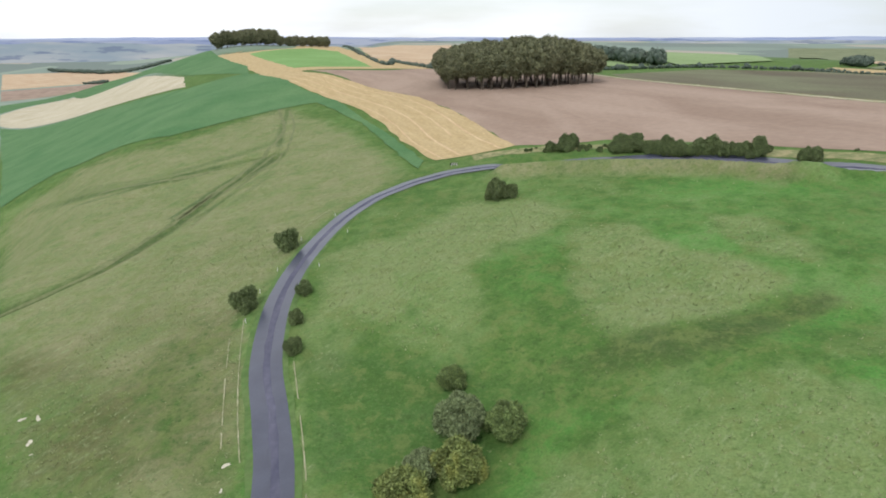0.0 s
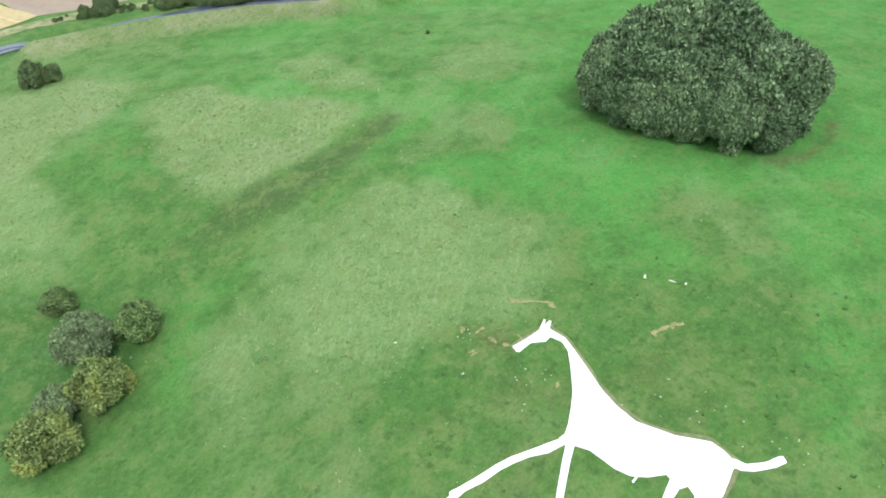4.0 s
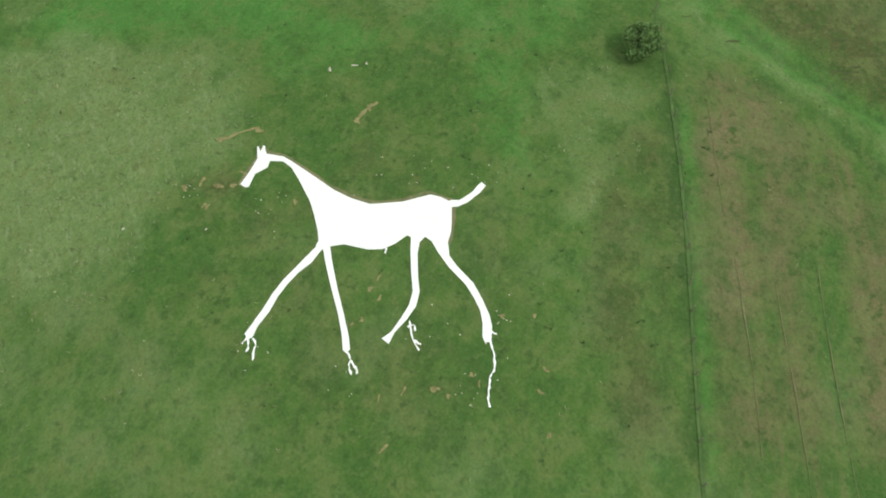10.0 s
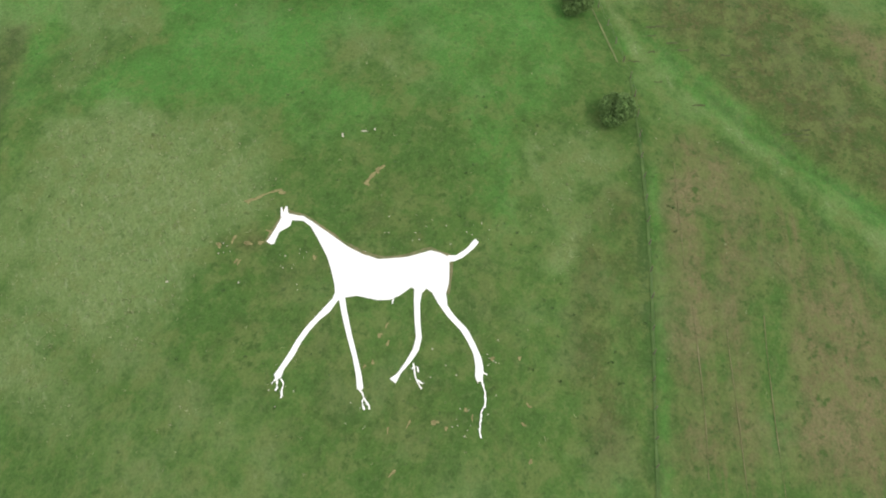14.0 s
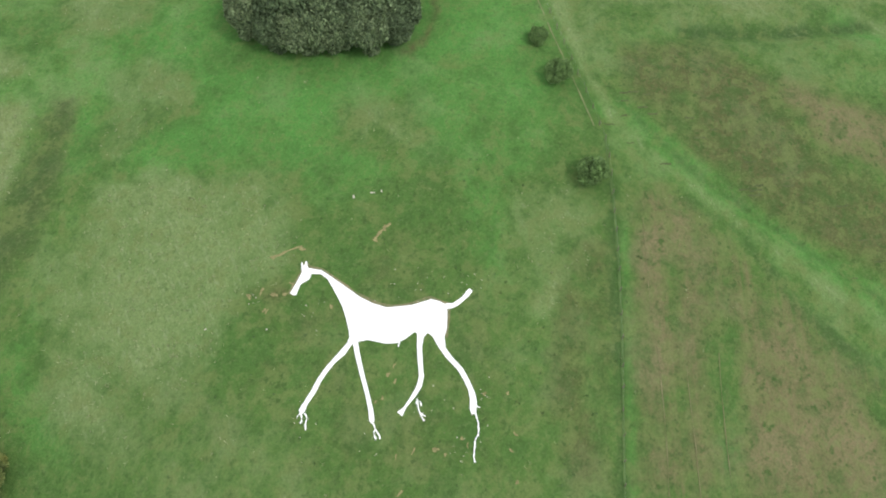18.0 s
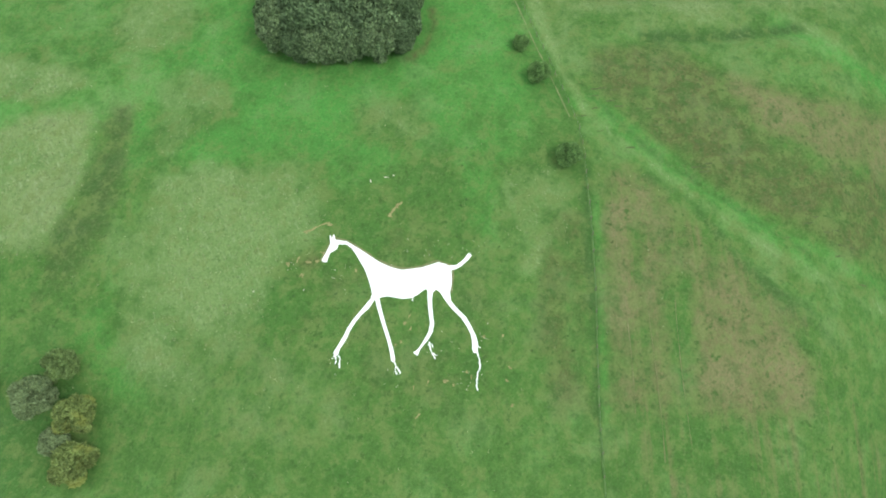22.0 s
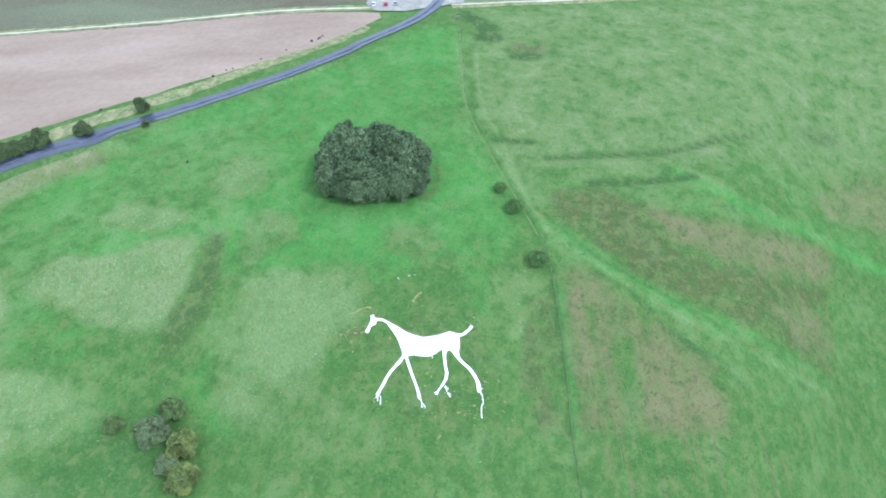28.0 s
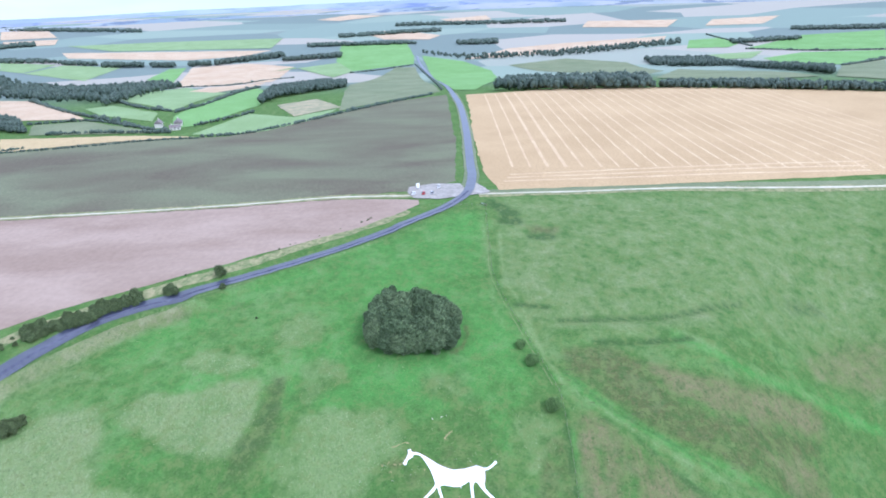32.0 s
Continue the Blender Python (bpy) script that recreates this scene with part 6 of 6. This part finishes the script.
# ---- cars ----
def loft(sections, material, name):
    """A body out of cross sections along x: (x, half width, low, high, tumblehome)."""
    bm = bmesh.new()
    rings = []
    for x, w, lo, hi, t in sections:
        rings.append([bm.verts.new((x, y, z)) for y, z in ((-w, lo), (-w, lo + 0.6 * (hi - lo)), (-w * t, hi), (w * t, hi), (w, lo + 0.6 * (hi - lo)), (w, lo))])
    for a, b in zip(rings, rings[1:]):
        for k in range(6):
            bm.faces.new((a[k], a[(k + 1) % 6], b[(k + 1) % 6], b[k]))
    bm.faces.new(rings[0][::-1])
    bm.faces.new(rings[-1])
    bmesh.ops.recalc_face_normals(bm, faces=bm.faces)
    bmesh.ops.bevel(bm, geom=list(bm.edges), offset=0.05, segments=2, affect="EDGES")
    me = bpy.data.meshes.new(name)
    bm.to_mesh(me)
    bm.free()
    me.materials.append(material)
    return me


def car(x, y, turn, paint, label, van=False):
    ob = thing("van" if van else "car", x, y, label, "van" if van else "car", "" if van else "parked cars", turn, -0.34)
    if van:
        part("body", loft([(-2.5, 0.92, 0.35, 2.2, 0.92), (1.1, 0.95, 0.35, 2.25, 0.9), (1.9, 0.94, 0.35, 1.2, 0.92), (2.5, 0.85, 0.4, 1.0, 0.9)], paint, "body"), None, ob)
        part("windscreen", loft([(1.12, 0.86, 1.25, 2.12, 0.88), (1.78, 0.86, 1.2, 1.3, 0.9)], M_GLASS, "windscreen"), None, ob, "dark glass windscreen")
    else:
        part("body", loft([(-2.1, 0.78, 0.35, 0.85, 0.9), (-1.9, 0.86, 0.28, 0.95, 0.93), (0.9, 0.88, 0.28, 0.98, 0.93), (1.9, 0.84, 0.3, 0.82, 0.9), (2.12, 0.74, 0.35, 0.65, 0.9)], paint, "body"), None, ob)
        part("glasshouse", loft([(-1.75, 0.74, 0.92, 1.0, 0.9), (-1.2, 0.78, 0.92, 1.42, 0.82), (0.2, 0.78, 0.95, 1.44, 0.82), (1.0, 0.76, 0.95, 1.02, 0.9)], M_GLASS, "glasshouse"), None, ob, "dark glass windows")
        part("roof", loft([(-1.15, 0.62, 1.41, 1.46, 0.95), (0.2, 0.62, 1.43, 1.48, 0.95)], paint, "roof"), None, ob)
    tyre, rim = cyl_mesh("tyre", 0.32, 0.2, M_RUBBER, 16), cyl_mesh("rim", 0.2, 0.22, M_STEEL, 12)
    for wx in (-1.35, 1.35):
        for wy in (-0.78, 0.78):
            w = part("wheel", tyre, None, ob, at=pose(wx, wy + 0.1, 0.32, 90, 0, 0))
            part("rim", rim, None, w, "grey metal rim", at=pose(0, 0, -0.01))
    for wy in (-0.58, 0.58):
        part("headlight", box_mesh("headlight", 0.08, 0.28, 0.12, M_LAMP, 0.02), None, ob, "clear headlight", at=pose(2.44 if van else 2.04, wy, 0.66))
        part("tail_light", box_mesh("tail_light", 0.06, 0.2, 0.14, M_RED, 0.02), None, ob, "red tail light", at=pose(-2.5 if van else -2.1, wy, 0.7))
    return ob


car(231.3, 97.8, 20, M_WHITE, "white panel van parked on the gravel car park", True)
car(234.5, 86.2, 15, M_WHITE, "white hatchback parked beside the field edge")
car(220.5, 96.6, 15, M_WHITE, "white hatchback parked at the end of the car park")
car(221.5, 90.9, 12, M_RED, "faded red hatchback parked on the gravel car park")
car(223.4, 86.5, 10, M_SILVER, "silver hatchback parked on the gravel car park")

# ---- signs and marker posts ----
sign = thing("bend_sign", 3.4, 196.2, "black and white chevron bend sign on two posts", "road sign", turn=8)
part("board", box_mesh("board", 2.4, 0.04, 0.75, M_BLACK, 0.01), None, sign, at=pose(0, 0, 0.75))
for k in range(3):
    bm = bmesh.new()
    x0 = -0.85 + 0.78 * k
    pts = [(x0 + 0.3, 0.06), (x0 + 0.55, 0.06), (x0 + 0.2, 0.375), (x0 + 0.55, 0.69), (x0 + 0.3, 0.69), (x0 - 0.05, 0.375)]
    low, high = [bm.verts.new((x, -0.026, z)) for x, z in pts], [bm.verts.new((x, -0.022, z)) for x, z in pts]
    bm.faces.new(low)
    for i in range(6):
        bm.faces.new((low[i - 1], low[i], high[i], high[i - 1]))
    part("chevron", bm, M_WHITE, sign, "white chevron", at=pose(0, 0, 0.75))
for dx in (-0.8, 0.8):
    part("post", cyl_mesh("post", 0.04, 1.5, M_STEEL), None, sign, "grey steel post", at=pose(dx, 0.05, 0))
marker_post = box_mesh("body", 0.12, 0.1, 1.0, M_WHITE, 0.02)
marker_band = box_mesh("reflector", 0.125, 0.105, 0.12, M_BLACK, 0.01)
for x, y in ((-38.3, 111), (-38.7, 123), (-37.4, 133), (-35.5, 150), (-27.5, 131), (-23.8, 150), (-29.2, 164), (41, 181.4), (46, 179.5)):
    m = thing("marker_post", x, y, "white roadside marker post with black band", "post", "roadside marker posts")
    part("body", marker_post, None, m)
    part("reflector", marker_band, None, m, "black band", at=pose(0, 0, 0.75))

# ---- bare chalk and earth in the turf ----
for x, y, rx, ry, turn in ((-69.6, 93.0, 1.9, 0.75, 126), (-73.0, 93.6, 0.9, 1.2, 126), (-67.0, 86.4, 1.7, 0.8, 126), (-64.8, 83.3, 0.5, 0.35, 0), (-30.4, 73.6, 1.0, 0.8, 30), (-29.6, 69, 0.4, 0.7, 0),
                           (57.8, 33.4, 0.55, 0.35, 20), (59.6, 30.8, 0.25, 0.9, 10), (60.4, 29.5, 0.3, 0.3, 0), (30.4, 46.8, 0.3, 0.25, 0)):
    laid("chalk_scrape", blob(x, y, rx * 0.52, ry * 0.52, turn, 14, 0.28), 0.07, M_CHALKY, "small bare patch of dirty white chalk", "chalk patch", "")
SCRAPES = ((32.8, 18.4, 0.35, 0.50), (32.2, 17.1, 0.50, 0.30), (34.3, 18.0, 0.50, 0.25), (29.4, 18.0, 0.40, 0.30), (28.6, 18.8, 0.35, 0.25), (24.2, 11.5, 0.70, 0.20), (25.4, 8.6, 0.40, 0.80), (25.2, 7.1, 0.30, 0.40), (28.0, 5.5, 0.30, 0.40), (27.4, 4.5, 0.50, 0.20), (22.7, 13.6, 0.50, 0.20), (34.9, 4.2, 0.30, 0.50), (35.7, 39.4, 0.50, 0.30), (36.9, 42.5, 0.35, 0.80), (38.3, 39.3, 0.25, 0.50))
MORE_SCRAPES = ((36.1, 1.0, 0.30, 0.40), (31.1, -1.6, 0.30, 0.50), (18.5, 11.5, 0.70, 0.25), (25.1, -3.5, 0.50, 0.30), (28.8, -1.6, 0.30, 0.40), (46.7, 37.9, 0.55, 0.75), (43.7, 41.6, 0.25, 0.50), (52.0, 27.5, 0.50, 0.70), (54.5, 26.8, 0.60, 0.65), (38.3, 41.0, 0.80, 0.35), (38.4, 38.9, 0.40, 0.60), (39.0, 37.5, 0.30, 0.70), (40.9, 37.1, 0.30, 0.50), (39.5, 30.0, 0.60, 0.30), (35.6, 39.0, 0.50, 0.25))
for x, y, rx, ry in SCRAPES + MORE_SCRAPES:
    laid("earth_scrape", blob(x, y, rx * 0.66, ry * 0.66, random.uniform(-25, 25), 16, 0.34), 0.068, M_EARTH, "small scrape of bare tan earth in the turf", "earth patch", "")
for line in ([(43.7, 41.6), (44.9, 40.5), (46.4, 39.0), (46.9, 38.0)], [(52.1, 27.5), (53.4, 27.2), (54.5, 26.8), (55.5, 26.2)]):
    laid("earth_scrape", ribbon(line, 0.18, 0.5, 0, 0.13), 0.066, M_EARTH, "thin trodden line of bare earth", "earth patch", "")
rng = np.random.default_rng(77)
V, F, at = [], [], 0
for cx, cy, spread, count in ((38.3, 32.3, 1.6, 12), (36.8, 41.5, 0.8, 6), (33.1, 38, 0.5, 4), (43.5, 22, 3.0, 10), (35.3, 4.0, 2.2, 8), (31, 8, 2.5, 8), (26.8, 5.2, 1.4, 8), (24, 17, 1.2, 7), (23, 27, 1.0, 8), (47.5, 17, 2, 6), (50.5, 10.5, 1, 8)):
    for k in range(count):
        x, y = cx + rng.normal() * spread, cy + rng.normal() * spread
        v = ICO1_V * [rng.uniform(0.04, 0.13), rng.uniform(0.04, 0.13), 0.05] + [x, y, float(gz(x, y)) + 0.06]
        V.append(v)
        F.append(ICO1_F + at)
        at += len(v)
tagged(new("chalk_flecks", raw_mesh("chalk_flecks", np.concatenate(V), np.concatenate(F), M_CHALKY)), "scattered crumbs of white chalk on turf", "chalk crumbs", kind="stuff")

# ---- grass tufts on the near slope ----
def tufts(name, count, x0, x1, y0, y1, size, material, label, keep, blades=5):
    r = np.random.default_rng(count)
    x, y = r.uniform(x0, x1, count), r.uniform(y0, y1, count)
    ok = keep(x, y, r)
    x, y = x[ok], y[ok]
    n = len(x)
    z = gz(x, y)
    s = size * r.uniform(0.5, 1.3, n)
    vs = []
    for k in range(blades):
        a = r.uniform(0, 6.28, n)
        out = s * r.uniform(0.3, 0.9, n)
        bx, by = x + 0.15 * s * np.cos(a), y + 0.15 * s * np.sin(a)
        w = 0.16 * s
        vs.append(np.stack([np.column_stack([bx - w * np.sin(a), by + w * np.cos(a), z]), np.column_stack([bx + w * np.sin(a), by - w * np.cos(a), z]),
                            np.column_stack([bx + out * np.cos(a), by + out * np.sin(a), z + s * r.uniform(0.5, 0.9, n)])], 1))
    v = np.concatenate(vs).reshape(-1, 3)
    return tagged(new(name, raw_mesh(name, v, np.arange(len(v)).reshape(-1, 3), material)), label, "grass", kind="stuff")


def off_chalk(x, y):
    return ~((np.abs(x - 38) < 8.5) & (np.abs(y - 20) < 18)) & (np.hypot(x + 25, y - 100) > 0)


def value_at(values, x, y):
    return values[np.clip(np.searchsorted(GY, y), 0, ny - 1), np.clip(np.searchsorted(GX, x), 0, nx - 1)]


def road_far(x, y, d=4.5):
    q = spline(ROAD[:29], 4.0)
    out = np.ones(len(x), bool)
    for p in q:
        out &= (x - p[0]) ** 2 + (y - p[1]) ** 2 > d * d
    return out


tufts("dry_grass_tufts", 60000, -75, 80, -30, 165, 0.36, M_TUFT, "pale dry tufts of downland grass",
      lambda x, y, r: off_chalk(x, y) & road_far(x, y) & (r.random(len(x)) < 0.01 + 0.75 * np.clip(value_at(DRY, x, y) - 0.2, 0, 1)), 4)
tufts("dark_grass_tufts", 330, 18, 72, -16, 45, 0.34, M_DARK_TUFT, "dark green tussocks in the turf",
      lambda x, y, r: off_chalk(x, y) & (value_at(DRY, x, y) < 0.2) & (r.random(len(x)) < 0.6), 8)

# ---- straw swaths ----
E_FIELD = [(244, 53), (300, -30), (323, -163), (636, -250), (661, -58), (656, 66), (596, 166), (363, 98), (268, 66)]
k = 0
for y0 in np.arange(54, -240, -11.0):
    x0 = 292 + (54 - y0) * 0.2
    xs = np.arange(x0, 660, 10.0)
    ys = y0 + random.uniform(-0.6, 0.6) + (xs - x0) * 0.3045
    keep = [(float(a), float(b)) for a, b in zip(xs, ys) if inside(E_FIELD, a, b)]
    if len(keep) > 3:
        k += 1
        tagged(new("straw_swath", draped("straw_swath", ribbon(keep, 0.7 if k not in (3, 4) else 1.1, 10, 0, 0.3), 0.17 + 0.004 * (k % 3), [M_SWATH])), "pale row of cut straw across the stubble", "straw row", "straw rows of the pale field", "structure")
for d in (4, 12, 20):
    tagged(new("straw_swath", draped("straw_swath", ribbon([(252 + d, 52), (276 + d, -5), (303 + d, -80), (327 + d, -158)], 1.0, 10, 0, 0.3), 0.19, [M_SWATH])), "pale row of cut straw along the headland", "straw row", "straw rows of the pale field", "structure")
EDGE_L, EDGE_R = [(-2.6, 207.9), (-13.7, 238.4), (-26, 280.6), (-40.8, 320.8), (-75.9, 386.5), (-119, 451)], [(24.8, 215.6), (16.8, 247), (4.2, 297), (-13, 344.6), (-50, 400), (-99, 469)]
for f, n0 in ((0.08, 0), (0.33, 0), (0.58, 1), (0.78, 0)):
    mid = [(a[0] + f * (b[0] - a[0]), a[1] + f * (b[1] - a[1])) for a, b in zip(EDGE_L, EDGE_R)][n0:]
    tagged(new("straw_swath", draped("straw_swath", ribbon([(x + random.uniform(-1, 1), y) for x, y in mid], random.uniform(0.25, 0.5), 6, 0, 0.2), 0.16, [M_SWATH])), "pale row of straw along the golden strip", "straw row", "straw rows of the golden strip", "structure")

# ---- mown lines on the slope past the fence ----
MOWN_STRIP = [(78, -9), (75, -20), (69, -35), (63, -50), (56, -65), (34, -71), (5, -62), (-8, -28), (15, -24), (46, -17)]
for k, (off, half, start, stop) in enumerate(((5.4, 0.04, 9, 13), (6.2, 0.05, 4, 9), (11.3, 0.05, 3, 9), (17.0, 0.05, 4, 10))):
    run = [(12 + 5 * i - 0.252 * off, -23.4 + 1.303 * i - 0.968 * off + 0.25 * math.sin(i * 0.7 + k)) for i in range(start, stop)]
    run = [q for q in run if inside(MOWN_STRIP, *q)]
    if len(run) > 3:
        tagged(new("mown_line", draped("mown_line", ribbon(run, half, 1.6, 0, 0.05), 0.07 + 0.001 * k, [M_TAN_LINE])),
               "long thin mown line in the rough grass", "mown line", "mown lines past the fence", "structure")

# ---- the old hollow way past the fence, and the little terraces on the slope beyond it ----
HOLLOW_UP = [(86, -0.5), (82.2, -6.8), (78.6, -22.2), (74.8, -35.2), (71.5, -45.5), (67.8, -57), (66, -68), (63, -80)]
rng = np.random.default_rng(12)
steps = spline(HOLLOW_UP, 1.4)
# flat dark strips painted for the shade at the terrace steps
for k in range(34):
    p = steps[int(rng.uniform(0.05, 0.8) * len(steps))]
    d = rng.uniform(2.0, 13.0)
    x, y, n = p[0] + d, p[1] - 0.25 * d + rng.uniform(-1, 1), rng.uniform(0.5, 1.1)
    line = [(x - n * 0.42, y + n), (x + rng.uniform(-0.2, 0.2), y), (x + n * 0.42, y - n)]
    tagged(new("step_shade", draped("step_shade", ribbon(line, 0.13, 0.4, 0, 0.1), 0.066 + 0.0002 * k, [M_HOLLOW])), "short flat dark strip painted as shade of a turf step", "terrace step", "trodden terraces past the hollow way", "structure")

# darker green strip that paints the shade of the long fold
laid("fold_shade", ribbon([(-137.6, 244.1), (-112.1, 241.3), (-98, 243.5), (-84.9, 246.4), (-67.3, 254.6)], 1.3, 4.0, 0, 0.5), 0.065, M_FOLD, "darker green strip painted as the shade of a slope fold", "bank")
# ---- old ruts in the slope across the road ----
for line, half in (([(-89.1, 347.9), (-76.6, 306.0), (-72.9, 275.3), (-73.9, 247.9), (-77.8, 221.0), (-84.3, 190.3)], 0.9), ([(-82.1, 341.4), (-71.2, 303.1), (-65.7, 266.7), (-66.8, 242.5), (-71.8, 214.7)], 0.6),
                   ([(-114.5, 143), (-104, 152), (-93.5, 162), (-84, 187), (-80, 215)], 0.7), ([(-66, 262), (-72, 236), (-77, 212)], 0.5)):
    laid("old_rut", ribbon(line, half, 4.0, 0, half * 0.5), 0.07, M_FOLD, "old grassed-over rut in the dry slope", "rut")

# ---- farm in the valley ----
def house(x, y, turn, L, W, H, label):
    h = thing("farm_building", x, y, label, "building", "farm buildings", turn, 0.3)
    part("wall", box_mesh("wall", L, W, H, M_WALL, 0.05), None, h)
    bm = bmesh.new()
    pts = [(-L / 2 - 0.4, -W / 2 - 0.4, H), (-L / 2 - 0.4, W / 2 + 0.4, H), (-L / 2 - 0.4, 0, H + W * 0.42)]
    a = [bm.verts.new(p) for p in pts]
    b = [bm.verts.new((-p[0], p[1], p[2])) for p in pts]
    for f in ((a[0], a[1], a[2]), (b[0], b[2], b[1]), (a[0], a[2], b[2], b[0]), (a[1], b[1], b[2], a[2]), (a[0], b[0], b[1], a[1])):
        bm.faces.new(f)
    roof = part("roof", bm, M_ROOF, h, "dull slate roof")
    part("chimney", box_mesh("chimney", 0.7, 0.9, 1.6, M_WALL, 0.03), None, roof, at=pose(L * 0.3, 0, H + W * 0.36))
    win = box_mesh("window", 0.9, 0.08, 1.1, M_GLASS, 0.02)
    for k in range(3):
        for s in (-1, 1):
            part("window", win, None, h, "dark window", at=pose(-L / 3 + k * L / 3, s * (W / 2 + 0.01), H * 0.4))
    return h


house(375, 400, 35, 11, 6.5, 4, "pale farmhouse with a slate roof in the valley")
house(384, 386, 35, 14, 7, 3.2, "long pale barn beside the farmhouse")
house(366, 375, 125, 9, 5, 2.8, "small pale farm shed near the hedge")
